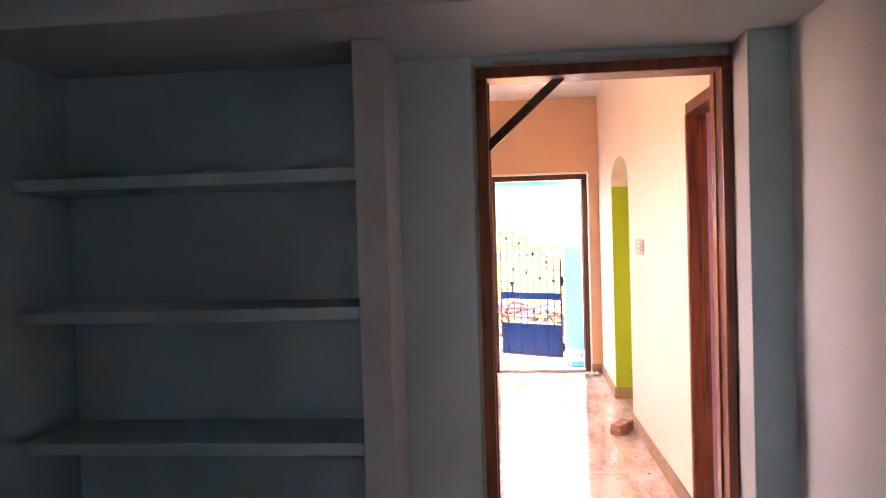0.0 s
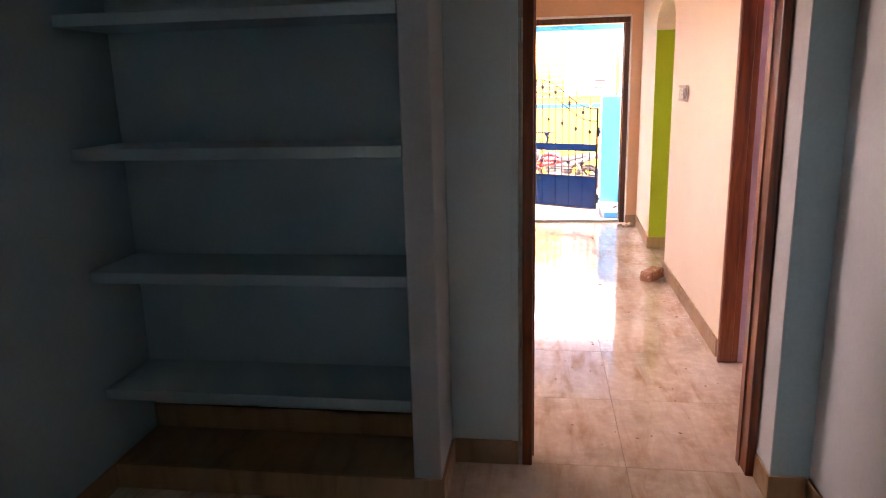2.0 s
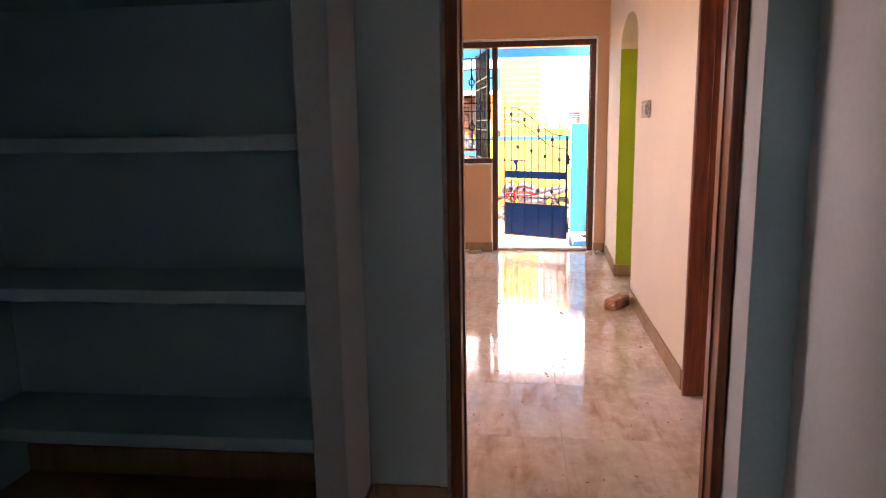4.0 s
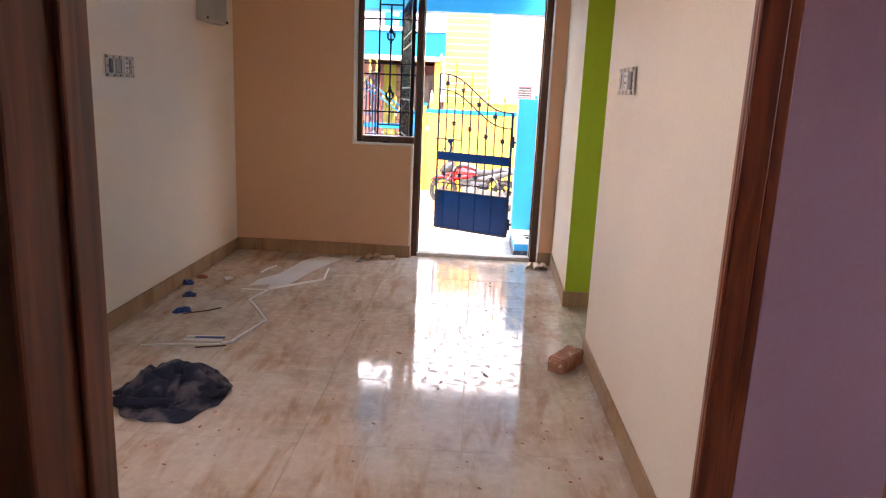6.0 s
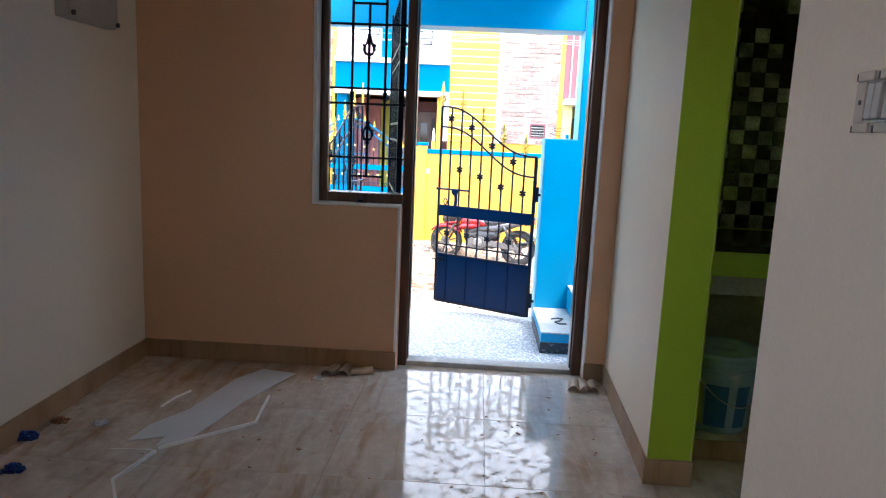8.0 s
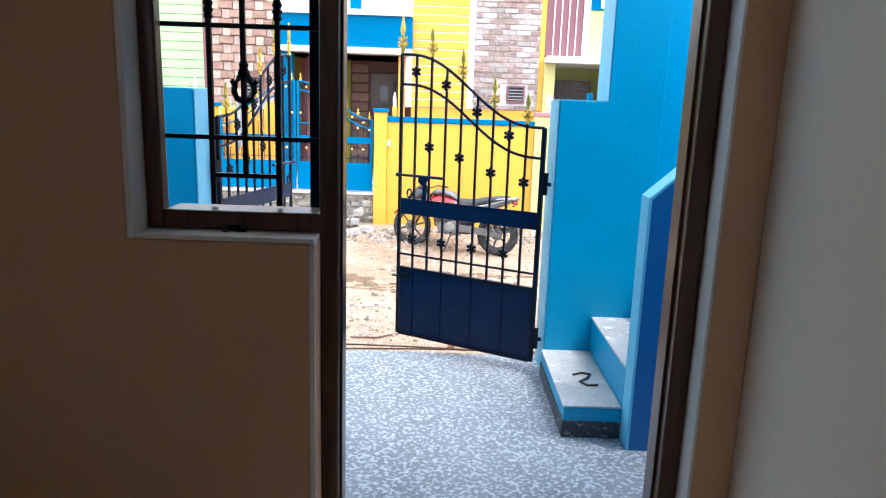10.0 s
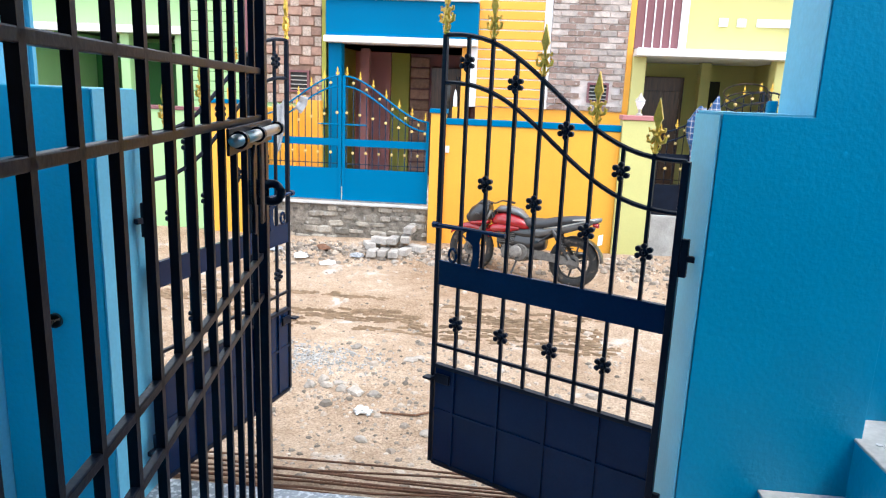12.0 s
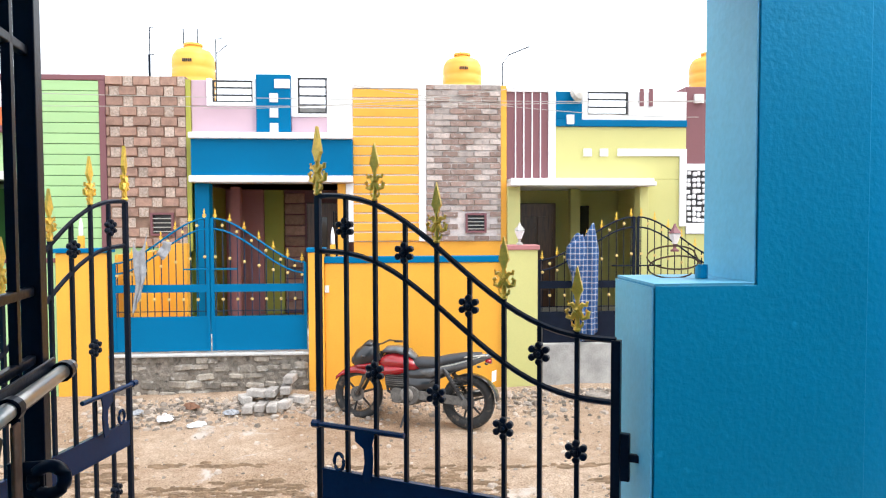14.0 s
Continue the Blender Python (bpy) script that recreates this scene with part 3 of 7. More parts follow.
structure("door_side_plaster", "pale grey-mint painted plaster between the shelf post and the bedroom door", MINTWALL, (-0.2255, 0.010, -5.004, -5.0005, 0.101, 2.119), (0.010, 0.034, -5.010, -5.0005, 0.101, 2.119), category="wall", bevel=0.0015)
# thin plate that paints the lit side of the nib
structure("door_reveal", "side of the wall nib, door light put into its off-white", LITWALL, (0.9185, 0.9215, -5.164, -5.0005, 0.101, 2.119), category="trim")
structure("wall_middle_hall_face", "cream painted hall face of the bedroom wall", CREAM,
          (-1.42, 0.046, -4.873, -4.87, 0.0, 2.875), (0.046, 0.922, -4.873, -4.87, 2.085, 2.875), (0.922, 1.06, -4.873, -4.87, 0.0, 2.875))
structure("loft_slab", "painted concrete loft slab over the shelves and the door", LOFT, (-1.60, 1.05, -5.60, -5.0, 2.12, 2.205), category="slab", bevel=0.006)
# bedroom: x -1.48..1.05, y -9.2..-5.0
# unseen opening, added and sized to set how bright the bedroom is
structure("bedroom_wall_left", "pale grey-blue bedroom wall with an added unseen light opening", BEDWALL, (-1.63, -1.48, -9.2, -8.8, -0.1, 2.875), (-1.63, -1.48, -8.1, -5.0, -0.1, 2.875), (-1.63, -1.48, -8.8, -8.1, -0.1, 1.2), (-1.63, -1.48, -8.8, -8.1, 1.56, 2.875))
structure("bedroom_wall_right", "bedroom wall, off-white with door light put in", LITWALL, (1.05, 1.21, -9.2, -5.0, -0.1, 2.875))
structure("bedroom_wall_back", "pale grey-blue bedroom wall", BEDWALL, (-1.63, 1.21, -9.35, -9.2, -0.1, 2.875))
structure("bedroom_ceiling", "white painted bedroom ceiling", WHITE, (-1.63, 1.21, -9.35, -4.99, 2.88, 3.0), category="ceiling")
# lilac room behind the side door
structure("lilac_wall_north", "lilac painted room wall", LILAC, (1.23, 4.0, -3.80, -3.66, -0.1, 2.875), (1.148, 1.229, -3.882, -3.864, 0.0, 2.119))
structure("lilac_wall_south", "lilac painted room wall", LILAC, (1.21, 4.0, -6.9, -6.76, -0.1, 2.875))
# gap out of view, added to let daylight into this room
structure("lilac_wall_east", "lilac painted room wall with an added unseen light opening", LILAC,
          (3.85, 4.0, -6.76, -5.5, -0.1, 2.875), (3.85, 4.0, -4.9, -3.80, -0.1, 2.875), (3.85, 4.0, -5.5, -4.9, -0.1, 1.1), (3.85, 4.0, -5.5, -4.9, 1.9, 2.875))
structure("lilac_wall_west", "lilac painted room wall", LILAC, (1.213, 1.228, -6.76, -4.70, 0.0, 2.875))
structure("lilac_ceiling", "white painted ceiling", WHITE, (1.21, 4.0, -6.9, -3.66, 2.88, 3.0), category="ceiling")
structure("lilac_floor", "beige tiled floor of the lilac room", TILE, (1.09, 4.0, -6.9, -3.66, -0.1, -0.004), category="floor")
structure("lilac_baseboard", "brown tile skirting", SKIRT, (1.23, 3.85, -3.813, -3.80, 0, 0.1), category="skirting")
# kitchen
# unseen opening, added so that some sky reaches the counter and pail
structure("kitchen_wall_east", "lime green kitchen wall with an added unseen light opening", GREEN, (3.2, 3.35, -2.55, 0.1, -0.1, 2.875), (3.2, 3.35, -3.66, -3.2, -0.1, 2.875), (3.2, 3.35, -3.2, -2.55, -0.1, 1.1), (3.2, 3.35, -3.2, -2.55, 1.78, 2.875))
structure("kitchen_wall_north", "lime green kitchen wall", GREEN, (1.226, 3.2, -0.13, 0.10, -0.1, 2.875))
structure("kitchen_wall_south", "lime green kitchen wall", GREEN, (1.228, 3.2, -3.655, -3.60, -0.1, 2.875))
structure("kitchen_wall_west", "lime green kitchen wall", GREEN, (1.229, 1.235, -1.22, -0.13, 0.0, 2.875), (1.229, 1.235, -3.6, -2.11, 0.0, 2.875))
structure("kitchen_ceiling", "white painted kitchen ceiling", WHITE, (1.226, 3.35, -3.66, 0.13, 2.88, 3.0), category="ceiling")
structure("kitchen_floor", "dusty beige tiled kitchen floor", TILE, (1.09, 3.3, -3.66, 0.0, -0.1, -0.004), category="floor")
# unseen roof slab added over all, so that no daylight leaks in
structure("roof_slab", "unseen flat roof slab that keeps daylight out", PLASTER, (-1.65, 4.2, -9.5, 0.13, 3.01, 3.15), category="roof")


# ---- floors: tiles one by one ----
def tile_floor(name, label, xs, ys):
    base = structure(name, label, GROUT, (xs[0] - .02, xs[-1] + .02, ys[0] - .02, ys[-1] + .02, -0.10, -0.006), category="floor")
    shared = {}
    g = 0.0008
    for x0, x1 in zip(xs, xs[1:]):
        for y0, y1 in zip(ys, ys[1:]):
            key = (round(x1 - x0, 3), round(y1 - y0, 3))
            if key not in shared:
                bm = bmesh.new()
                w, d = key[0] / 2 - g, key[1] / 2 - g
                v = bx(bm, -w, w, -d, d, -0.006, 0.0)
                top = [e for e in bm.edges if all(q.co.z > -.001 for q in e.verts)]
                bmesh.ops.bevel(bm, geom=top, offset=0.0008, segments=1, affect="EDGES")
                shared[key] = finish("floor_tile", bm, TILE)
            piece("floor_tile", shared[key], base, ((x0 + x1) / 2, (y0 + y1) / 2, 0))
    return base


# ---- porch ----
structure("porch_floor", "speckled grey stone porch floor", SPECKLED, (-1.57, 4.0, 0.131, 2.16, -0.45, -0.25), category="floor", bevel=0.01)
# top edge, out of view, kept low so more sky reaches the pillar
structure("porch_side_wall", "sky blue porch side wall", BLUE, (-1.57, -1.42, 0.131, 2.13, -0.9, 2.2))
# this face and the ends below are coloured as if sky lit them
structure("porch_side_lining", "inner face of the porch side wall, daylight painted in", LITBLUE, (-1.4195, -1.414, 0.135, 2.128, -0.248, 2.195))
structure("porch_side_edge", "wall end in a paler blue, daylight painted in", LITBLUE, (-1.57, -1.40, 2.132, 2.15, -0.6, 2.2), category="trim")
structure("gate_pillar_left", "sky blue gate pillar with daylight put into its colour", SKYLIT, (-1.413, -1.025, 1.852, 2.12, -0.5, 1.272), category="pillar", bevel=0.006)
structure("gate_pillar_left_edge", "pillar side in a paler blue, daylight painted in", LITBLUE, (-1.022, -1.016, 1.855, 2.117, -0.3, 1.268), category="trim")
bm = bmesh.new()
slab(bm, [(0.892, -0.5), (1.43, -0.5), (1.43, 3.2), (1.146, 3.2), (1.146, 1.272), (0.892, 1.272)], 1.85, 2.128)
solid("stair_wall", bm, BLUE, "sky blue stucco stair wall", "wall", "structure", 0.002)
# plates that colour the daylit side and top of the stair wall
structure("stair_wall_edge", "pillar side in a paler blue, daylight painted in", LITBLUE, (0.884, 0.889, 1.853, 2.125, -0.3, 1.268), (1.139, 1.143, 1.853, 2.125, 1.276, 3.2), (0.890, 1.138, 1.8515, 2.126, 1.2725, 1.278), category="trim")
structure("stair_wall_back", "sky blue stucco wall along the stairs", BLUE, (1.43, 4.2, 2.0, 2.128, -0.5, 3.2))
structure("stair_end_wall", "sky blue stucco wall", BLUE, (4.05, 4.2, 0.13, 2.0, -0.5, 3.2))
structure("porch_beam", "sky blue painted porch beam", BLUE, (-1.413, 1.14, 1.86, 2.12, 2.105, 2.6), category="beam", bevel=0.005)
# unseen; open at its left end and white below, to brighten the left pillar
structure("porch_ceiling", "unseen porch ceiling slab, white and cut short for light", WHITE, (-0.72, 1.14, 0.131, 2.3, 2.61, 2.75), category="ceiling")

stairs = thing("staircase", "sky blue concrete stairs with cement-topped treads, rising beside the gate", "stairs", kind="structure")
for k in range(8):
    xa, za = 0.88 + .265 * k, -0.095 + .2 * k
    yb = 1.849 if k < 2 else 1.999
    part("step", boxes((xa, xa + .268, 1.112, yb, za - .2 - (0.0 if k else .0), za - .012)), BLUE, stairs, "", 0.006)
    part("tread", boxes((xa - .004, xa + .265, 1.113, yb - .001, za - .0115, za)), CEMENT, stairs, "dusty grey cement tread", 0.004)
    if k:
        part("step_base", boxes((xa, xa + .268, 1.112, yb, -0.25, za - .2)), BLUE, stairs)


part("step_plinth", boxes((0.874, 1.144, 1.105, 1.848, -0.2495, -0.168)), SPECKDARK, stairs, "black speckled stone strip at the foot", 0.004)

# dried white paint spots on the lower treads
rnd = random.Random(5)
for k, z in ((1, .105), (2, .305)):
    for q in range(11):
        x, y, r = .90 + .265 * k + rnd.uniform(.02, .23), rnd.uniform(1.50, 1.82), rnd.uniform(.010, .032)
        bm = bmesh.new()
        slab(bm, [(r * (1 + .5 * noise.noise((math.cos(a), math.sin(a), q))) * math.cos(a), r * .8 * (1 + .5 * noise.noise((math.cos(a) * 2, math.sin(a) * 2, q))) * math.sin(a)) for a in [2 * PI * e / 14 for e in range(14)]], 0, .003)
        ob = part("paint_spot", bm, EXTWHITE_SPOT, stairs, "dried white paint spot")
        ob.matrix_basis = pose(x, y, z + .0035, -90, 0, 0)


def balustrade():
    rail = thing("stair_balustrade", "solid blue stair parapet, shaded face and lit sloping top painted in", "balustrade", kind="structure")
    bm = bmesh.new()
    # house side, coloured as it looks in shade
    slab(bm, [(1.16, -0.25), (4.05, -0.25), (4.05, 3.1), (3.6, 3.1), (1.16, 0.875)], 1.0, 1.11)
    part("parapet", bm, SHADEBLUE, rail, "face in a shaded deep blue")
    # end and sloping top coloured as in daylight
    bm = bmesh.new()
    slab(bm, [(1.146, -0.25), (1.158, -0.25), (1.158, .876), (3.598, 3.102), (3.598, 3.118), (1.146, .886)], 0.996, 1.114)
    part("coping", bm, LITBLUE, rail, "edge and sloping top in a lit paler blue", 0.004)


balustrade()

# ---- front door and window frame ----
fr = thing("front_door_frame", "dark varnished teak frame holding front door opening and window", "door frame", kind="structure")
Y0, Y1 = -0.055, 0.055
for n, r in (("post", (-0.480, -0.437, Y0, -0.012, 0.900, 2.03)), ("post", (-0.030, 0.020, Y0, Y1, 0.0, 2.03)), ("post", (0.931, 0.982, Y0, Y1, 0.0, 2.03)),
             ("head", (-0.480, 0.982, Y0, Y1, 2.031, 2.088)), ("sill", (-0.436, -0.031, Y0, Y1, 0.900, 0.950)), ("threshold", (0.021, 0.930, Y0 + .01, Y1, 0.0, 0.028))):
    part(n, boxes(r), CEMENT if n == "threshold" else DARKTEAK, fr, "pale cement-smeared threshold" if n == "threshold" else "", 0.005)
for xa, xb in ((0.0205, 0.027), (0.923, 0.933)):
    part("stop", boxes((xa, xb, -0.02, 0.05, 0.03, 2.03)), DARKTEAK, fr, "", 0.002)
reveal = thing("window_reveal", "white plastered window reveal and sill", "trim", kind="structure")
for n, r in (("jamb", (-0.499, -0.481, -0.136, 0.099, 0.886, 2.104)), ("sill", (-0.480, -0.030, -0.136, 0.099, 0.886, 0.899)), ("lintel", (-0.480, 0.984, -0.134, 0.099, 2.089, 2.1045)),
             ("jamb", (-0.044, -0.028, -0.134, -0.057, 0.02, 0.885)), ("jamb", (0.9825, 0.992, -0.134, -0.057, 0.02, 2.088))):
    part(n, boxes(r), WHITE, reveal, "", 0.003)


# ---- bedroom door frame ----
fa = thing("bedroom_door_frame", "reddish varnished teak door frame with a diagonal brace", "door frame", kind="structure")
for n, r in (("post", (0.050, 0.088, -5.012, -4.89, 0, 2.04)), ("post", (0.884, 0.917, -5.012, -4.89, 0, 2.04)), ("head", (0.050, 0.917, -5.012, -4.89, 2.041, 2.08)),
             ("stop", (0.0885, 0.095, -4.94, -4.893, 0, 2.04)), ("stop", (0.878, 0.8835, -4.94, -4.893, 0, 2.04))):
    part(n, boxes(r), TEAK, fa, "", 0.004)
bm = bmesh.new()
slab(bm, [(0.089, 1.79), (0.089, 1.835), (0.318, 2.04), (0.366, 2.04)], -4.965, -4.945)
part("brace", bm, DARKTEAK, fa, "dark diagonal timber brace", 0.003)
# ragged cement between frame and wall
bm = bmesh.new()
for side in (0.043, 0.916):
    for k in range(26):
        z = k * .08
        w = random.uniform(.003, .009)
        bx(bm, side - w, side + w, -5.004 - random.uniform(.001, .006), -4.995, z, z + .082)
for k in range(11):
    w = random.uniform(.004, .018)
    bx(bm, 0.03 + k * .08, 0.112 + k * .08, -5.004 - random.uniform(.001, .005), -4.995, 2.081, 2.085 + w)
solid("frame_pointing", bm, PLASTER, "rough cement pointing round the bedroom door frame", "plaster", "structure", 0.003)

# ---- side door frame of the lilac room ----
fb = thing("side_door_frame", "reddish varnished teak frame of the open side doorway", "door frame", kind="structure")
for n, r in (("post", (1.052, 1.116, -3.892, -3.864, 0, 2.06)), ("moulding", (1.044, 1.0515, -3.886, -3.866, 0, 2.06)), ("moulding", (1.045, 1.0515, -3.899, -3.889, 0, 2.06)), ("post", (1.048, 1.15, -4.659, -4.59, 0, 2.06)), ("head", (1.048, 1.147, -4.659, -3.864, 2.061, 2.119)), ("stop", (1.1165, 1.147, -3.885, -3.864, 0, 2.06))):
    part(n, boxes(r), TEAK, fb, "", 0.004)

# ---- skirting of brown tile ----
H = 0.10
for nm, r in (("front", (-1.408, -0.03, -0.142, -0.131, 0, H)), ("front", (0.985, 1.084, -0.142, -0.131, 0, H)), ("left", (-1.42, -1.409, -4.86, -0.131, 0, H)),
              ("right", (1.049, 1.06, -3.812, -2.10, 0, H)), ("arch", (1.05, 1.232, -1.244, -1.2345, 0, H)),
              ("arch", (1.0615, 1.232, -2.0955, -2.088, 0, H)), ("back", (-1.408, 0.034, -4.869, -4.86, 0, H)),
              ("bed", (-0.3245, -0.215, -5.316, -5.3055, 0, H)), ("bed", (-1.478, -0.3255, -5.316, -5.306, 0, H)), ("bed", (-0.2255, -0.215, -5.305, -5.012, 0, H)), ("bed", (-0.2145, 0.036, -5.0115, -5.0005, 0, H)),
              ("bed", (0.911, 0.9215, -5.165, -5.013, 0, H)), ("bed", (0.911, 1.039, -5.176, -5.1655, 0, H)), ("bed", (1.039, 1.0495, -9.19, -5.177, 0, H)), ("bed", (-1.479, -1.469, -9.19, -5.317, 0, H))):
    structure("baseboard_" + nm, "brown marbled tile skirting", SKIRT, r, category="skirting", bevel=0.002)

bm = boxes((1.049, 1.06, -1.228, -0.143, 0, H))
for v in bm.verts:
    v.co.x += .004 if v.co.y < -1 else .036
solid("baseboard_right", bm, SKIRT, "brown marbled tile skirting", "skirting", "structure", 0.002)

# ---- shelf recess in the bedroom ----
structure("recess_baseboard", "brown tile skirting along the back of the shelf recess", SKIRT, (-1.478, -0.327, -5.013, -5.0015, 0.1, 0.2), category="skirting", bevel=0.002)
structure("recess_floor", "brown tiled base of the shelf recess", SKIRT, (-1.479, -0.326, -5.304, -5.001, 0.0, 0.099), category="shelf")
for z in (0.377, 0.825, 1.26, 1.70):
    solid("wall_shelf", boxes((-1.479, -0.326, -5.303, -5.001, z - .02, z + .02)), BEDWALL, "thin painted concrete shelf in the wall recess", "shelf", "", 0.003, group="shelves of the wall recess")


# ---- iron work ----
def smooth(u):
    u = min(1, max(0, u))
    return u * u * (3 - 2 * u)


def sweep(u):
    u = min(1, max(0, u))
    return u * u * u * (u * (6 * u - 15) + 10)


def flower(r=0.033):
    """A cast rosette: six round petals about a boss."""
    bm = bmesh.new()
    for k in range(6):
        a = PI * k / 3 + PI / 6
        lathe(bm, [(r * .20, -.009), (r * .30, -.006), (r * .30, .006), (r * .20, .009)], 10, (r * .68 * math.cos(a), 0, r * .68 * math.sin(a)), "y")
    lathe(bm, [(r * .30, -.008), (r * .46, -.005), (r * .46, .005), (r * .30, .008)], 12, axis="y")
    lathe(bm, [(.003, -.014), (.007, -.011), (.009, 0), (.007, .011), (.003, .014)], 8, axis="y")
    return finish("flower", bm, IRON)


def spear(h, material):
    """A cast finial: collar, two curled leaves, a spear blade."""
    bm = bmesh.new()
    s = h / 0.17
    slab(bm, [(x * s, z * s) for x, z in ((0, .17), (-.006, .145), (-.015, .108), (-.008, .096), (-.006, .085), (.006, .085), (.008, .096), (.015, .108), (.006, .145))], -.005 * s, .005 * s)
    lathe(bm, [(.005 * s, 0), (.011 * s, .006 * s), (.007 * s, .015 * s), (.006 * s, .05 * s), (.010 * s, .058 * s), (.006 * s, .068 * s), (.005 * s, .10 * s)], 8)
    for q in (-1, 1):
        tube(bm, [(q * .004 * s, 0, .052 * s), (q * .014 * s, 0, .036 * s), (q * .026 * s, 0, .040 * s), (q * .029 * s, 0, .054 * s), (q * .022 * s, 0, .058 * s)], .0085 * s, 6, .005 * s)
        tube(bm, [(q * .004 * s, 0, .060 * s), (q * .014 * s, 0, .072 * s), (q * .024 * s, 0, .070 * s), (q * .026 * s, 0, .080 * s)], .0075 * s, 6, .004 * s)
        tube(bm, [(q * .004 * s, 0, .012 * s), (q * .013 * s, 0, .018 * s), (q * .015 * s, 0, .028 * s)], .005 * s, 6, .003 * s)
    return finish("finial", bm, material)


FLOWER, SPEAR, SPEARB = flower(), spear(0.175, GOLD), spear(0.215, GOLD)


def gate_leaf(label, length, m, latch=True):
    """A leaf from its hinge (x = 0) to its free end: two swept rails, bars, band, sheet panel, cast flowers and finials."""
    g = thing("gate_leaf", label, "gate", m, "leaves of the porch gate")
    L = length

    def top(x):
        return 1.122 + .388 * sweep(x / L)

    def low(x):
        return .958 + .380 * sweep(x / L)
    part("hinge_stile", boxes((-.012, .012, -.012, .012, -.215, top(0))), IRON, g, "", .002)
    part("free_stile", boxes((L - .009, L + .009, -.009, .009, -.215, top(L))), IRON, g, "", .002)
    n = 24
    for nm, f in (("top_rail", top), ("swept_rail", low)):
        bm = bmesh.new()
        tube(bm, [(L * k / n, 0, f(L * k / n)) for k in range(n + 1)], .0085, 6)
        part(nm, bm, IRON, g)
    for k in range(1, 9):
        x = L - L * k / 9
        bm = bmesh.new()
        zt = top(x) + (.012 if k % 2 == 0 else -.003)
        bx(bm, x - .006, x + .006, -.006, .006, .205, zt)
        part("bar", bm, IRON, g)
    part("band", boxes((.012, L - .013, -.009, -.006, .563, .655), (.012, L - .013, -.012, .006, .652, .658), (.012, L - .013, -.012, .006, .560, .566)), NAVY, g, "navy blue flat band", .001)
    part("lower_rail", boxes((.012, L - .013, -.006, .006, .300, .312)), IRON, g)
    part("bottom_panel", boxes((.012, L - .013, -.003, .003, -.205, .21)), NAVY, g, "navy blue sheet metal panel")
    part("panel_rail", boxes((.012, L - .013, -.012, .012, .2105, .226)), IRON, g)
    part("panel_rail", boxes((.012, L - .013, -.012, .012, -.22, -.2055)), IRON, g)
    for k in range(1, 9):
        if k % 2:
            x = L - L * k / 9
            part("panel_rib", boxes((x - .007, x + .007, -.011, -.0035, -.205, .21)), NAVY, g)
    part("panel_rib", boxes((.012, L - .013, -.010, -.0035, .02, .032)), NAVY, g)
    for k, z in ((1, 1.41), (3, 1.338), (5, 1.192), (7, 1.073), (2, .977), (4, .928), (6, .857), (8, .819), (1, .412), (3, .408), (5, .402), (7, .40)):
        piece("flower", FLOWER, g, (L - L * k / 9, -.008, z))
    piece("finial", SPEARB, g, (L, 0, top(L)), rz=.25)
    for k in (2, 4, 6, 8):
        x = L - L * k / 9
        piece("finial", SPEAR, g, (x, 0, top(x) + .010))
    if latch:
        bm = bmesh.new()
        tube(bm, [(L + .01, -.022, .80), (L - .31, -.022, .80)], .009, 8)
        tube(bm, [(L + .012, -.022, .80), (L - .012, -.022, .80)], .013, 8)
        b = part("latch_bolt", bm, NAVY, g, "navy blue sliding bolt")
        bm = bmesh.new()
        slab(bm, [(L - .145, .80), (L - .145, .765), (L - .175, .745), (L - .178, .70), (L - .170, .665), (L - .175, .645), (L - .198, .645), (L - .205, .67), (L - .208, .72), (L - .205, .76), (L - .215, .80)], -.030, -.024)
        part("hasp", bm, NAVY, g, "curved navy hasp", .002)
        bm = bmesh.new()
        tube(bm, [(L - .082 + .017 * math.sin(PI * k / 7), -.020, .690 + .026 * math.cos(PI * k / 7)) for k in range(15)], .006, 6)
        part("staple", bm, NAVY, g, "navy ring staple")
        part("drop_latch", boxes((L - .02, L + .02, -.05, -.014, .165, .175), (L - .09, L - .02, -.022, -.013, .150, .19)), IRON, g, "", .003)
    for z in (.82, -.07):
        part("hinge", boxes((-.036, -.012, -.010, .010, z - .062, z + .062), (-.07, -.034, -.009, .009, z - .010, z + .010)), IRON, g, "", .003)
    return g


gate_leaf("black and navy iron gate leaf with gold finials, half open", 0.92, pose(0.836, 1.968, 0, 0, 0, 151) @ Matrix.Scale(-1, 4, (0, 1, 0)))
gate_leaf("black and navy iron gate leaf with gold finials, wide open", 0.945, pose(-0.975, 2.085, 0, 0, 0, 77.5))


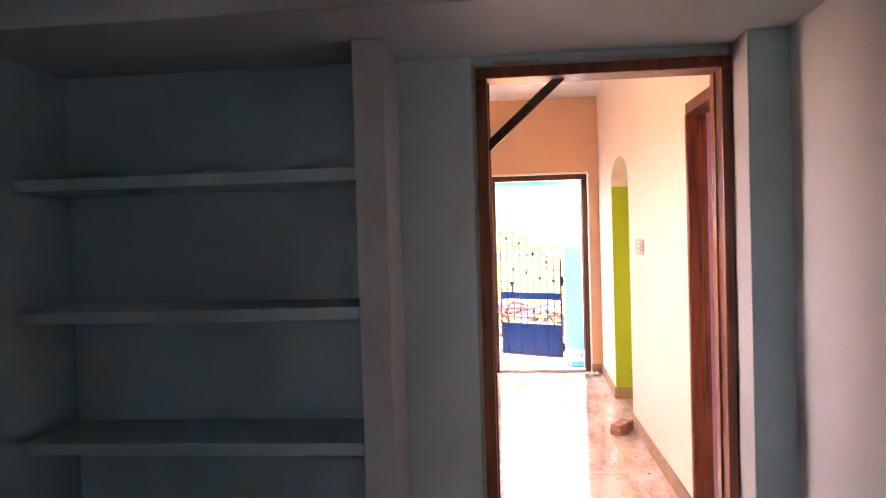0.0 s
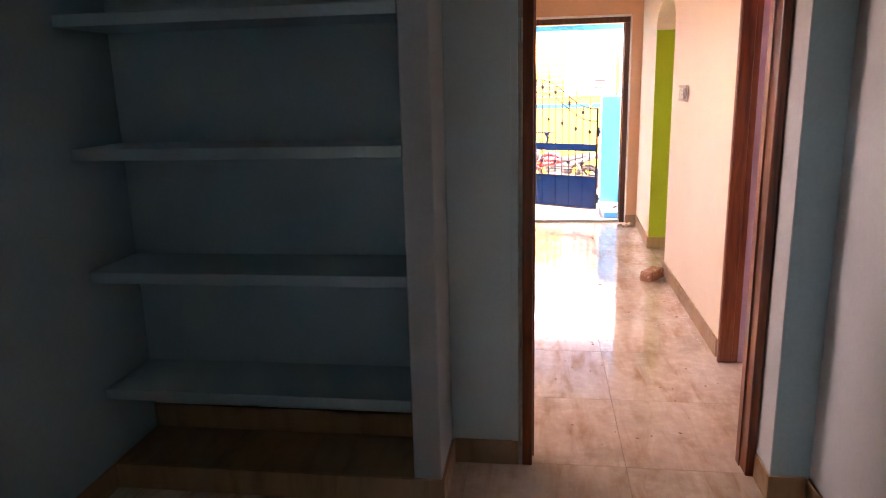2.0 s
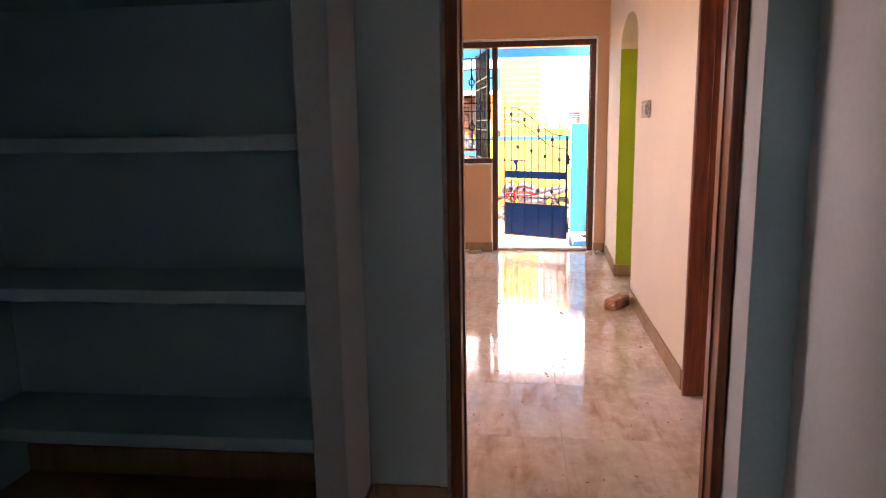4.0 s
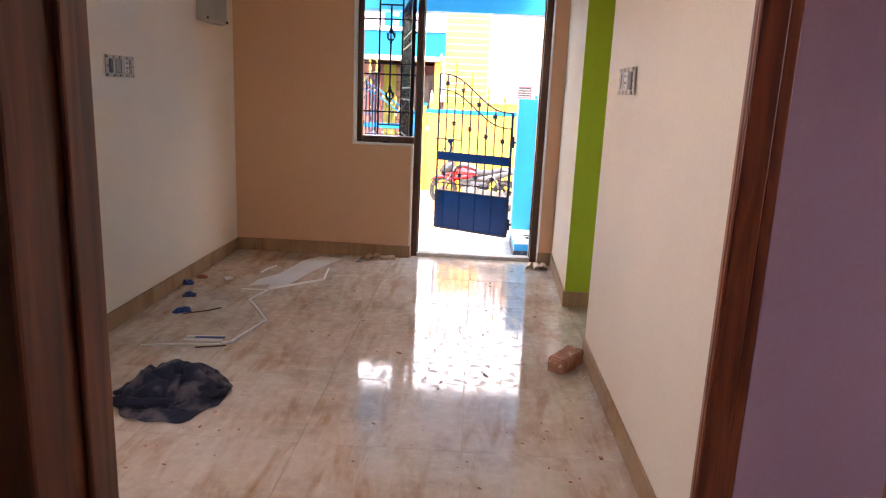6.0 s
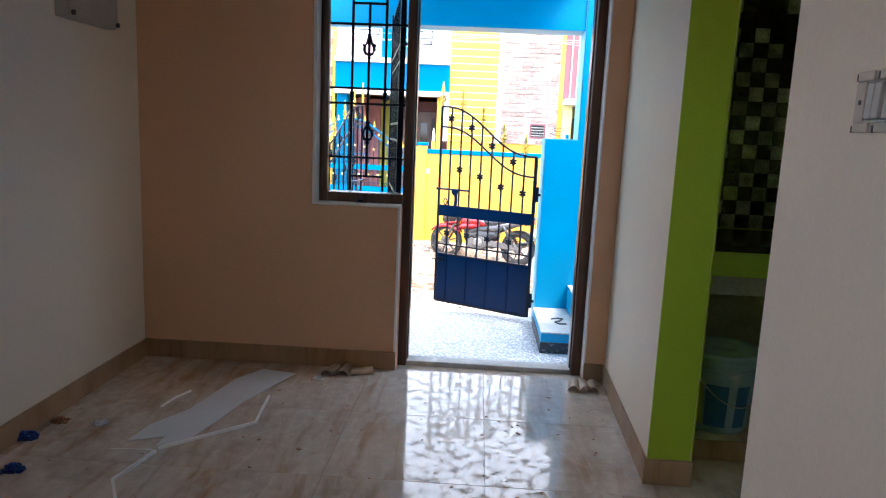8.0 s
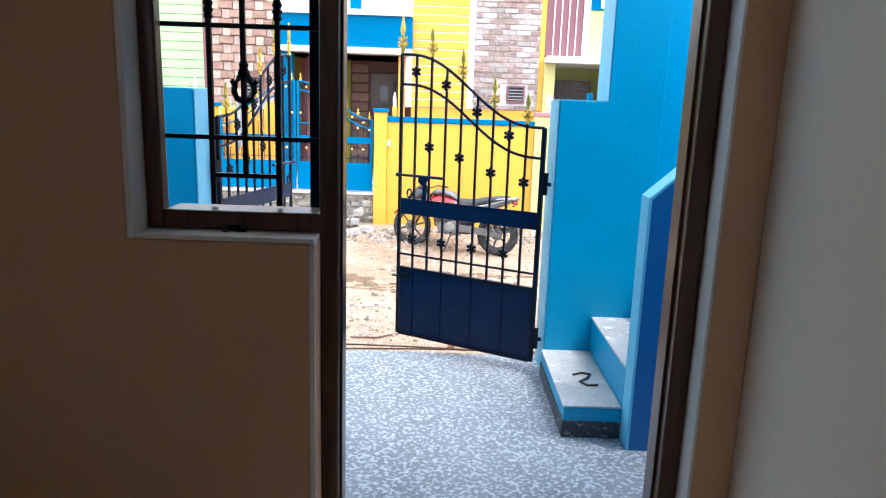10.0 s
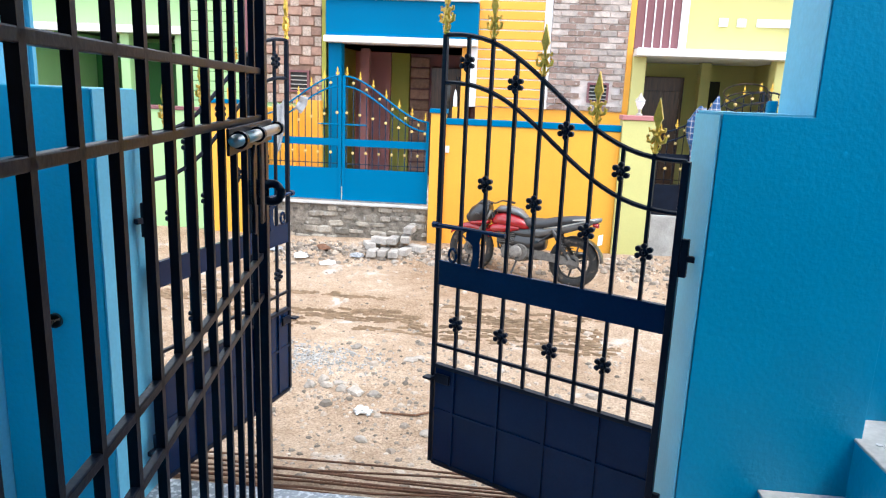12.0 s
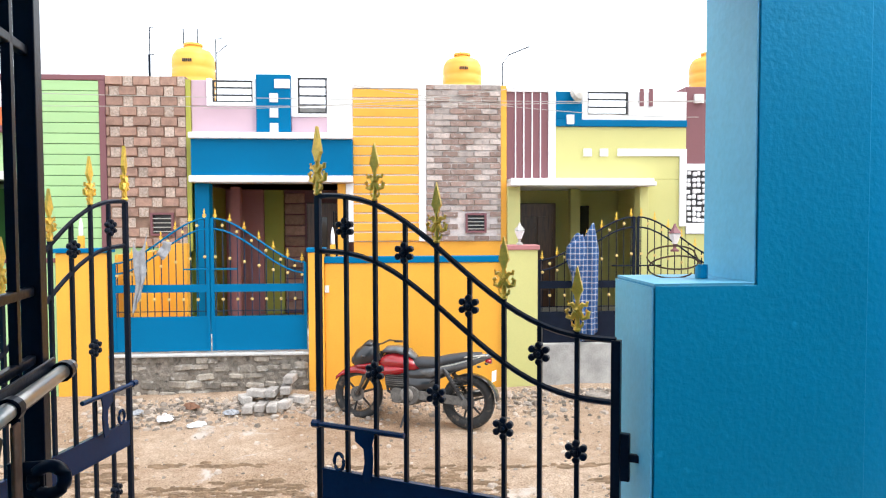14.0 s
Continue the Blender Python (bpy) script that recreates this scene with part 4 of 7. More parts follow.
def grill_door():
    g = thing("grill_door", "black iron grill door standing open against the porch", "grill door", pose(-0.075, 0.14, 0, 0, 0, 99.7))
    L = 1.193
    part("hinge_stile", boxes((0, .03, -.015, .015, .03, 2.08)), IRON, g, "", .002)
    part("free_stile", boxes((L - .032, L, -.014, .014, .03, 2.08)), IRON, g, "", .002)
    for z in (.30, 1.75):
        bm = bmesh.new()
        tube(bm, [(.012, .0, z), (-.03, -.03, z), (-.075, -.055, z)], .009, 8)
        part("hinge_arm", bm, IRON, g)
    for z in (.045, .815, .912, 1.229, 1.33, 1.68, 1.775, 2.06):
        part("rail", boxes((.03, L - .032, -.006, .006, z - .007, z + .007)), IRON, g, "", .002)
    for k in range(12):
        x = .057 + .0942 * k
        part("bar", boxes((x - .006, x + .006, -.006, .006, .056, 2.05)), IRON, g)
    bm = bmesh.new()
    tube(bm, [(L - .44, -.036, 1.206), (L + .025, -.036, 1.206)], .011, 14)
    part("bolt_rod", bm, STEEL, g, "worn bright steel bolt rod", smooth=True)
    for x in (L - .40, L - .235, L - .01):
        bm = bmesh.new()
        tube(bm, [(x - .009, -.036, 1.206), (x + .009, -.036, 1.206)], .0155, 14)
        part("bolt_collar", bm, IRON, g)
    part("bolt_plate", boxes((L - .42, L + .005, -.022, -.0165, 1.178, 1.226)), IRON, g, "", .003)
    bm = bmesh.new()
    slab(bm, [(L - .285, 1.19), (L - .308, 1.16), (L - .310, 1.10), (L - .298, 1.06), (L - .300, 1.02), (L - .284, 1.015), (L - .278, 1.06), (L - .288, 1.10), (L - .286, 1.15), (L - .268, 1.18)], -.040, -.034)
    part("bolt_handle", bm, IRON, g, "curved black bolt handle", .002)
    part("hasp_strip", boxes((L - .255, L - .228, -.046, -.041, 1.03, 1.19)), RUST, g, "worn brown hasp strip", .003)
    part("lock_plate", boxes((L - .103, L - .097, -.032, .014, 1.043, 1.099)), IRON, g, "black iron lock lug", .002)
    bm = bmesh.new()
    tube(bm, [(L - .100, -.038 + .020 * math.cos(2 * PI * k / 18), 1.071 + .020 * math.sin(2 * PI * k / 18)) for k in range(19)], .0095, 10)
    part("lock_ring", bm, IRON, g, smooth=True)


grill_door()


def window_grill():
    g = thing("window_grill", "black wrought iron window grill with cast heart ornaments", "window grill")
    y = 0.02
    x0, x1 = -0.4805, -0.031
    xs = [-0.411 + .344 * q for q in (.245, .5, .76)]
    for z in (1.83, 1.50, 1.42, 1.135):
        bm = bmesh.new()
        bx(bm, x0, x1, y - .006, y + .006, z - .006, z + .006)
        part("rail", bm, IRON, g)
    for z in (1.935, 1.035):
        part("short_rail", boxes((xs[0], xs[2], y - .006, y + .006, z - .006, z + .006)), IRON, g)
    for x in (xs[0], xs[2]):
        part("bar", boxes((x - .0065, x + .0065, y - .0065, y + .0065, .956, 2.03)), IRON, g)
        bm = bmesh.new()
        lathe(bm, [(.007, -.028), (.013, -.022), (.010, -.012), (.014, -.004), (.010, .004), (.014, .012), (.010, .020), (.007, .028)], 8, (x, y, 1.462))
        part("collar", bm, IRON, g)
    part("bar", boxes((xs[1] - .0065, xs[1] + .0065, y - .0065, y + .0065, 1.035, 1.93)), IRON, g)
    for z in (1.70, 1.255):
        bm = bmesh.new()
        loop = [(0, .052), (.012, .036), (.024, .018), (.027, 0), (.019, -.018), (0, -.026), (-.019, -.018), (-.027, 0), (-.024, .018), (-.012, .036), (0, .052)]
        tube(bm, [(xs[1] + a, y, z + b) for a, b in loop], .0085, 6)
        lathe(bm, [(.006, .035), (.017, .048), (.011, .060), (.013, .070), (.006, .082)], 8, (xs[1], y, z))
        lathe(bm, [(.006, -.050), (.012, -.042), (.007, -.030), (.012, -.022)], 8, (xs[1], y, z))
        for q in (-1, 1):
            lathe(bm, [(.002, -.008), (.008, 0), (.002, .008)], 8, (xs[1] + q * .030, y, z + .024))
        part("heart_ornament", bm, IRON, g)


window_grill()
solid("window_latch", boxes((-0.268, -0.238, -0.072, -0.056, 0.8995, 0.916), (-0.277, -0.262, -0.084, -0.056, 0.8995, 0.905), (-0.245, -0.215, -0.078, -0.062, 0.8995, 0.9045)), IRON, "small black iron latch on the window sill", "latch", "", 0.003)


# ---- hall: electrics ----
def switch_board(m, modules):
    """A bare mounting plate with switch modules; local x along the wall, -y into the room."""
    g = thing("switch_board", "unfinished metal switch plate with white modules, no cover", "switch board", m, "switch boards of the hall")
    w, h = .295, .108
    part("back_box", boxes((-.112, .112, -.004, .03, -.034, .034)), DARKHOLE, g)
    part("plate", boxes((-w / 2, w / 2, -.010, -.005, .036, h / 2), (-w / 2, w / 2, -.010, -.005, -h / 2, -.036), (-w / 2, -.115, -.010, -.005, -.036, .036), (.115, w / 2, -.010, -.005, -.036, .036)), PLATE, g, "", .002)
    # raised tabs along the edges; black plates between them stand for slot shade
    for q in (-1, 1):
        for a, b in ((-.135, -.085), (-.065, -.022), (.002, .045), (.066, .118)):
            part("tab", boxes((a, b, -.016, -.0102, q * .045 - .0085, q * .045 + .0085)), PLATE, g, "", .002)
        for x in (-.1435, -.075, -.010, .0555, .128):
            part("slot", boxes((x - .0045, x + .0045, -.0112, -.0101, q * .046 - .008, q * .046 + .005)), DARKHOLE, g)
        part("screw_hole", boxes((q * .129 - .004, q * .129 + .004, -.0112, -.0101, -.004, .004)), DARKHOLE, g)
    part("bezel", boxes((-.100, .085, -.018, -.004, .0325, .0355), (-.100, .085, -.018, -.004, -.0355, -.0325)), STEEL, g, "", .001)
    for k in range(modules):
        x = -.095 + k * .0275
        bm = bmesh.new()
        slab(bm, [(x, -.031), (x + .021, -.031), (x + .025, .031), (x + .004, .031)], -.020 - .003 * (k % 2), -.004)
        part("switch", bm, ROCKER, g, "grey-white rocker switch", .002)
    x = -.092 + modules * .0275
    part("socket", boxes((x, x + .052, -.022, -.004, -.032, .032)), PLASTIC_W, g, "white socket outlet", .003)
    # socket holes: black plates in place of their dark insides
    for a, c in ((.018, .018), (.034, .018), (.014, -.008), (.026, -.008), (.038, -.008), (.026, -.024)):
        part("socket_hole", boxes((x + a - .003, x + a + .003, -.0228, -.0222, c - .005, c + .005)), DARKHOLE, g)


switch_board(pose(1.058, -2.555, 1.372, 0, 0, -90), 4)
switch_board(pose(-1.418, -1.885, 1.358, 0, 0, 90), 4)


def meter_box():
    g = thing("meter_box", "grey sheet metal distribution box high on the wall", "fuse box", pose(-1.419, -0.635, 1.93, 0, 0, 90))
    part("case", boxes((-.20, .20, -.055, 0, -.235, .235)), GREYMETAL, g, "", .006)
    part("door", boxes((-.195, .195, -.066, -.0555, -.228, .23)), GREYMETAL, g, "", .005)
    # no real slot: a black plate gives its dark inside
    part("slot", boxes((-.09, -.01, -.0685, -.0665, .02, .05)), DARKHOLE, g)
    bm = bmesh.new()
    lathe(bm, [(.018, -.074), (.018, -.0665)], 14, (.125, 0, .035), "y")
    part("knob", bm, DARKHOLE, g)
    for q in (-.18, .18):
        bm = bmesh.new()
        lathe(bm, [(.011, -.076), (.011, -.0665)], 10, (q, 0, -.215), "y")
        part("corner_screw", bm, DARKHOLE, g)


meter_box()


# ---- hall: things left on the floor ----
def wobbly(bm, amount, s=30):
    for v in bm.verts:
        v.co += Vector([amount * noise.noise(v.co * s + Vector((k * 7, 0, 0))) for k in range(3)])


bm = bmesh.new()
bx(bm, -.105, .105, -.046, .046, 0, .076)
bmesh.ops.bevel(bm, geom=bm.edges[:], offset=.006, segments=2, affect="EDGES")
bmesh.ops.subdivide_edges(bm, edges=bm.edges[:], cuts=3, use_grid_fill=True)
wobbly(bm, .006)
ob = solid("brick", bm, BRICKRED, "chipped red clay brick lying against the skirting", "brick")
ob.matrix_basis = pose(.945, -2.275, .001, 0, 0, 56)


def crumpled(name, label, category, material, w, d, h, m, seed, folds=3.0, rag=.30):
    bm = bmesh.new()
    n = 40
    grid = []
    for j in range(n + 1):
        row = []
        for i in range(n + 1):
            u, v = i / n * 2 - 1, j / n * 2 - 1
            r = math.hypot(u, v)
            edge = .86 + rag * noise.noise((u / max(r, .01) * 1.6, v / max(r, .01) * 1.6, seed))
            k = max(0, 1 - (r / edge) ** 2.2) if r < edge else 0
            wob = Vector((u * folds, v * folds * 1.3, seed))
            ridge = 1 - 2 * abs(noise.noise(wob + Vector((.7 * noise.noise(wob * .8), 0, 3))))
            z = h * k ** .55 * (.50 + .45 * noise.noise(wob * .7) + .22 * ridge) + h * .10 * k ** .5 * (1 - 2.4 * abs(noise.noise((u * 5.5 + v * 2, v * 8 - u * 1.5, seed))))
            z = max(z, 0)
            q = min(1, edge / max(r, 1e-6)) if r > edge else 1
            row.append(bm.verts.new((u * q * w / 2 + .02 * noise.noise((u * 4, v * 4, seed + 3)), v * q * d / 2 + .02 * noise.noise((v * 4, u * 4, seed + 5)), z + .004)))
        grid.append(row)
    for a, b in zip(grid, grid[1:]):
        for i in range(n):
            bm.faces.new((a[i], a[i + 1], b[i + 1], b[i]))
    bmesh.ops.remove_doubles(bm, verts=bm.verts[:], dist=.0005)
    ob = solid(name, bm, material, label, category, smooth=True)
    md = ob.modifiers.new("cloth", "SOLIDIFY")
    md.thickness, md.offset = .003, 1
    ob.matrix_basis = m
    return ob


def floor_rag(m):
    """A dropped rag: a bunched heap of rounded folds that run round it, with a thin spread edge."""
    n, ring = 120, 56
    bm = bmesh.new()
    rows = []
    for j in range(ring + 1):
        r = j / ring
        row = []
        for i in range(n):
            a = 2 * PI * i / n
            c, s = math.cos(a), math.sin(a)
            edge = 1 + .22 * noise.noise((c * 1.6, s * 1.6, 3.1)) + .10 * noise.noise((c * 4, s * 4, 8))
            u, v = r * c * edge, r * s * edge
            warp = 1.3 * noise.noise((u * 1.5, v * 1.5, 5)) + .35 * noise.noise((u * 4, v * 4, 2))
            fold = abs(math.sin(v * 5.2 - u * 1.6 + 3.2 * warp))
            side = abs(math.sin(u * 6.5 + v * 2.2 + 3.6 * warp + 1))
            heap = math.exp(-(abs(u + .05) / .78) ** 4 - (abs(v - .12) / .62) ** 4)
            lump = .5 + .5 * noise.noise((u * 2.1, v * 2.1, 11))
            z = .005 + heap * (.030 + .045 * lump + .030 * fold ** .7 + .014 * side ** .7) + (1 - r ** 4) * (.014 * fold ** .6 + .008 * side)
            z = max(.004, z * (1 - .8 * r ** 7))
            row.append(bm.verts.new((.235 * u + .012 * (side - .5) * heap, .245 * v + .018 * (fold - .5) * heap, z)))
        rows.append(row)
    for a, b in zip(rows, rows[1:]):
        for i in range(n):
            bm.faces.new((a[i], a[(i + 1) % n], b[(i + 1) % n], b[i]))
    for pts, w in (((-.21, -.10, .02), (-.08, -.15, .03), (.06, -.13, .03), (.18, -.06, .025), (.22, .04, .02)), .026), (((-.19, -.02, .03), (-.05, -.06, .045), (.10, -.05, .045), (.19, .03, .03)), .030), \
            (((-.15, .08, .04), (-.06, .13, .065), (.03, .12, .06), (.06, .06, .05)), .036), (((.05, .15, .035), (.13, .13, .05), (.19, .08, .04)), .024), (((-.22, -.03, .015), (-.17, .05, .03), (-.12, .12, .04)), .022):
        n2 = 22
        path = [Vector(pts[min(int(q), len(pts) - 2)]).lerp(Vector(pts[min(int(q), len(pts) - 2) + 1]), q - min(int(q), len(pts) - 2)) for q in [(len(pts) - 1) * k / n2 for k in range(n2 + 1)]]
        first = len(bm.verts)
        tube(bm, path, w, 14, w * .6)
        bm.verts.ensure_lookup_table()
        for v in bm.verts[first:]:
            v.co += Vector([.016 * noise.noise(v.co * 22 + Vector((k * 9, w * 400, 0))) + .008 * noise.noise(v.co * 60 + Vector((k * 5, 0, 2))) for k in range(3)])
            v.co.z = max(.005, v.co.z * .9)
    bmesh.ops.remove_doubles(bm, verts=bm.verts[:], dist=.0004)
    ob = solid("crumpled_cloth", bm, DARKCLOTH, "crumpled dark blue and grey rag lying on the tiles", "rag", smooth=True)
    ob.matrix_basis = m


floor_rag(pose(-.775, -2.84, 0, 0, 0, 8))


def cardboard():
    pts = [(-.995, -1.178), (-.862, -1.115), (-.862, -1.203), (-.761, -1.138), (-.709, -.908), (-.67, -.709), (-.622, -.56), (-.53, -.31), (-.72, -.258), (-.81, -.42), (-.88, -.83), (-.973, -1.015)]
    bm = bmesh.new()
    low = [bm.verts.new((x, y, .004 + .012 * max(0, noise.noise((x * 5, y * 5, 2))))) for x, y in pts]
    bm.faces.new(low)
    bmesh.ops.triangulate(bm, faces=bm.faces[:])
    ob = solid("cardboard_sheet", bm, CARD, "torn off-white cardboard sheet lying on the floor", "cardboard")
    md = ob.modifiers.new("board", "SOLIDIFY")
    md.thickness, md.offset = .003, 1


cardboard()


def strip(label, pts, w=.009):
    bm = bmesh.new()
    tube(bm, [(x, y, w * .7) for x, y in pts], w * .85, 4)
    solid("trim_strip", bm, RUBBER if "dark" in label else STRIPWHITE, label, "plastic strip")


strip("bent white plastic casing strip on the floor", [(-.577, -.62), (-.56, -.80), (-.545, -.925), (-.67, -1.05), (-.843, -1.222)])
strip("bent white plastic casing strip on the floor", [(-.842, -1.245), (-.886, -1.486), (-.80, -1.625), (-.68, -1.84)])
strip("bent white plastic casing strip on the floor", [(-.676, -1.845), (-.75, -2.205), (-.79, -2.225)])
strip("thin white plastic strip on the floor", [(-1.167, -2.316), (-.97, -2.262), (-.79, -2.235)], .006)
strip("thin dark wire offcut on the floor", [(-.90, -2.30), (-.76, -2.25)], .004)
strip("short white plastic strip on the floor", [(-1.017, -.816), (-1.0, -.70), (-.965, -.61)], .006)
strip("thin white plastic strip on the floor", [(-1.02, -1.25), (-.86, -1.235)], .005)
strip("thin dark wire offcut on the floor", [(-1.17, -1.80), (-1.06, -1.72), (-1.0, -1.655)], .004)
ob = solid("strip_packet", boxes((-.10, .10, -.045, -.012, 0, .007), (-.10, .10, .004, .045, 0, .005)), CARD, "flat torn cardboard packet on the floor", "packet", "", .002)
ob.matrix_basis = pose(-.90, -2.17, .001, 0, 0, 6)
ob = solid("packet_sleeve", boxes((-.06, .09, -.010, .012, .006, .010)), BLUEFOIL, "blue printed sleeve lying on a torn packet", "packet", "", .002)
ob.matrix_basis = pose(-.89, -2.165, .001, 0, 0, 6)
for x, y, w, a, s in ((-1.39, -1.20, .09, .4, 1.0), (-1.19, -1.76, .10, .6, 2.0), (-1.27, -1.46, .08, .2, 3.0)):
    crumpled("foil_wrapper", "small crumpled blue plastic wrapper on the floor", "wrapper", BLUEFOIL, w, w * .55, .03, pose(x, y, 0, 0, 0, math.degrees(a)), s, 4)
crumpled("leaf_scrap", "dry brown paper scrap by the skirting", "scrap", BRICKRED, .07, .05, .02, pose(-1.36, -1.03, 0), 7.0, 3)
crumpled("leaf_scrap", "small white torn wrapper on the floor", "scrap", CARD, .07, .03, .015, pose(-1.18, -1.03, 0, 0, 0, 30), 8.0, 3)


def half_pipe(x, y, a):
    bm = bmesh.new()
    n, L, r, t = 10, .12, .031, .004
    rows = []
    for q in (-1, 1):
        for rr in (r, r - t):
            rows.append([bm.verts.new((q * L / 2, rr * math.cos(PI * k / n), rr * math.sin(PI * k / n) + .001)) for k in range(n + 1)])
    o0, i0, o1, i1 = rows
    for k in range(n):
        bm.faces.new((o0[k], o0[k + 1], o1[k + 1], o1[k]))
        bm.faces.new((i0[k], i1[k], i1[k + 1], i0[k + 1]))
        bm.faces.new((o0[k], i0[k], i0[k + 1], o0[k + 1]))
        bm.faces.new((o1[k], o1[k + 1], i1[k + 1], i1[k]))
    ob = solid("half_pipe", bm, OFFCUT, "brown half-round tile offcut lying by the skirting", "tile offcut", group="tile offcuts")
    ob.matrix_basis = pose(x, y, 0, 0, 0, a)


for x, y, a in ((-.36, -.225, 75), (-.29, -.215, 85), (-.20, -.215, 20), (.925, -.25, 80), (.975, -.245, 95), (1.022, -.245, 85)):
    half_pipe(x, y, a)
bm = bmesh.new()
tube(bm, [(.022 * math.cos(2 * PI * k / 12), .022 * math.sin(2 * PI * k / 12), .006) for k in range(13)], .006, 6)
ob = solid("ring", bm, CARD, "small white plastic ring on the floor", "ring")
ob.location = (-.40, -.345, 0)

# grit and chips all over the floors
bm = bmesh.new()
rnd = random.Random(5)
for k in range(520):
    x, y = rnd.uniform(-1.38, 1.02), rnd.uniform(-8.0, -.2)
    if -5.35 < y < -4.85:
        continue
    s = rnd.uniform(.0012, .0038) * (1 if rnd.random() < .93 else 1.8)
    a = rnd.uniform(0, PI)
    l = s * rnd.uniform(1, 3)
    pts = [(-l, -s), (l * rnd.uniform(.6, 1), -s), (l, s), (-l * rnd.uniform(.4, 1), s)]
    q = [Vector((x + u * math.cos(a) - v * math.sin(a), y + u * math.sin(a) + v * math.cos(a), .0005)) for u, v in pts]
    lo = [bm.verts.new(p) for p in q]
    hi = [bm.verts.new(p + Vector((0, 0, s * .7))) for p in q]
    bm.faces.new(hi)
    for i in range(4):
        bm.faces.new((lo[i], lo[(i + 1) % 4], hi[(i + 1) % 4], hi[i]))
solid("floor_grit", bm, BRICKRED, "scattered grit and chips on the tiled floor", "grit", "stuff")
# cement smears along the skirting
bm = bmesh.new()
for k in range(70):
    y = rnd.uniform(-3.7, -.2)
    side = rnd.random() < .7
    if side and -2.12 < y < -1.2:
        continue
    x = 1.047 - rnd.uniform(0, .05) if side else -1.405 + rnd.uniform(0, .04)
    s = rnd.uniform(.0015, .005)
    lathe(bm, [(s, 0), (s * .8, .002), (s * .2, .004)], 6, (x, y, .0004))
solid("cement_drips", bm, CARD, "dried cement drips along the skirting", "drips", "stuff")
bm = bmesh.new()
lathe(bm, [(.02, 0), (.022, .008), (.012, .018), (.003, .02)], 7)
wobbly(bm, .006, 60)
ob = solid("pebble", bm, CARD, "small white plaster lump on the bedroom floor", "plaster lump")
ob.location = (.47, -5.33, 0)
bm = bmesh.new()
lathe(bm, [(.016, 0), (.018, .010), (.008, .02)], 6)
wobbly(bm, .005, 60)
ob = solid("brick_chip", bm, BRICKRED, "small red brick chip on the kitchen threshold", "brick chip")
ob.location = (1.20, -1.55, 0)


# ---- kitchen ----
structure("kitchen_ledge", "low tiled ledge under the kitchen counter", TILE, (1.237, 3.2, -.985, -.131, -.004, .08), category="ledge")
structure("ledge_face", "brown tiled edge of the kitchen ledge", SKIRT, (1.237, 3.2, -.996, -.986, 0, .082), category="trim")
ct = thing("kitchen_counter", "black granite kitchen counter on a lime green slab", "counter", kind="structure")
part("worktop", boxes((1.237, 3.19, -.76, -.14, .835, .865)), GRANITE, ct, "black granite worktop", .004)
part("fascia", boxes((1.237, 3.19, -.74, -.14, .725, .834)), GREEN, ct, "lime green painted fascia", .003)
part("support_slab", boxes((1.237, 3.19, -.72, -.14, .64, .724)), PLASTER, ct, "bare grey concrete slab", .003)
part("back_panel", boxes((1.24, 3.19, -.16, -.14, .082, .64)), PLASTER, ct)
bl = chamfered("wall_tile", .069, .008, .069, .002, BLACKTILE)
gr = chamfered("wall_tile", .069, .008, .069, .002, GREYTILE)
splash = structure("kitchen_splashback", "black and grey chequered kitchen wall tiles", BLACKTILE, (1.24, 3.19, -.1385, -.131, .87, 2.0), category="tiles")
rnd = random.Random(9)
for i in range(14):
    for j in range(16):
        piece("wall_tile", gr if (i + j) % 2 and rnd.random() < .8 else bl, splash, (1.30 + i * .0705, -.1435, .905 + j * .0705))


def paint_bucket():
    g = thing("paint_bucket", "lidded pale blue plastic paint pail with printed labels", "bucket", pose(1.46, -.79, .08, 0, 0, 20))
    bm = bmesh.new()
    lathe(bm, [(.125, 0), (.13, .006), (.148, .27), (.156, .275), (.156, .29), (.15, .292), (.15, .305), (.158, .308), (.158, .32), (.15, .322)], 32)
    part("pail", bm, BUCKET, g, smooth=False)
    bm = bmesh.new()
    lathe(bm, [(.162, .323), (.165, .33), (.162, .348), (.150, .352), (.145, .346), (.06, .346), (.055, .352), (.02, .352)], 32)
    part("lid", bm, BUCKET, g, "dusty pale blue lid")
    for a0, a1, mt, nm in ((-2.6, -1.95, LABELBLUE, "blue_label"), (-1.7, -1.25, LABELBLUE, "blue_label"), (-3.2, -2.66, LABELGREEN, "yellow_label")):
        bm = bmesh.new()
        n = 8
        lo = [bm.verts.new((.1325 * math.cos(a0 + (a1 - a0) * k / n), .1325 * math.sin(a0 + (a1 - a0) * k / n), .03)) for k in range(n + 1)]
        hi = [bm.verts.new((.145 * math.cos(a0 + (a1 - a0) * k / n), .145 * math.sin(a0 + (a1 - a0) * k / n), .215)) for k in range(n + 1)]
        for k in range(n):
            bm.faces.new((lo[k], lo[k + 1], hi[k + 1], hi[k]))
        part(nm, bm, mt, g)
    bm = bmesh.new()
    tube(bm, [(.16 * math.cos(a), .16 * math.sin(a), .30 - .17 * math.sin((a + PI) / PI * PI)) for a in [-PI + PI * k / 16 for k in range(17)]], .003, 6)
    part("handle", bm, STEEL, g, "thin wire handle")


paint_bucket()

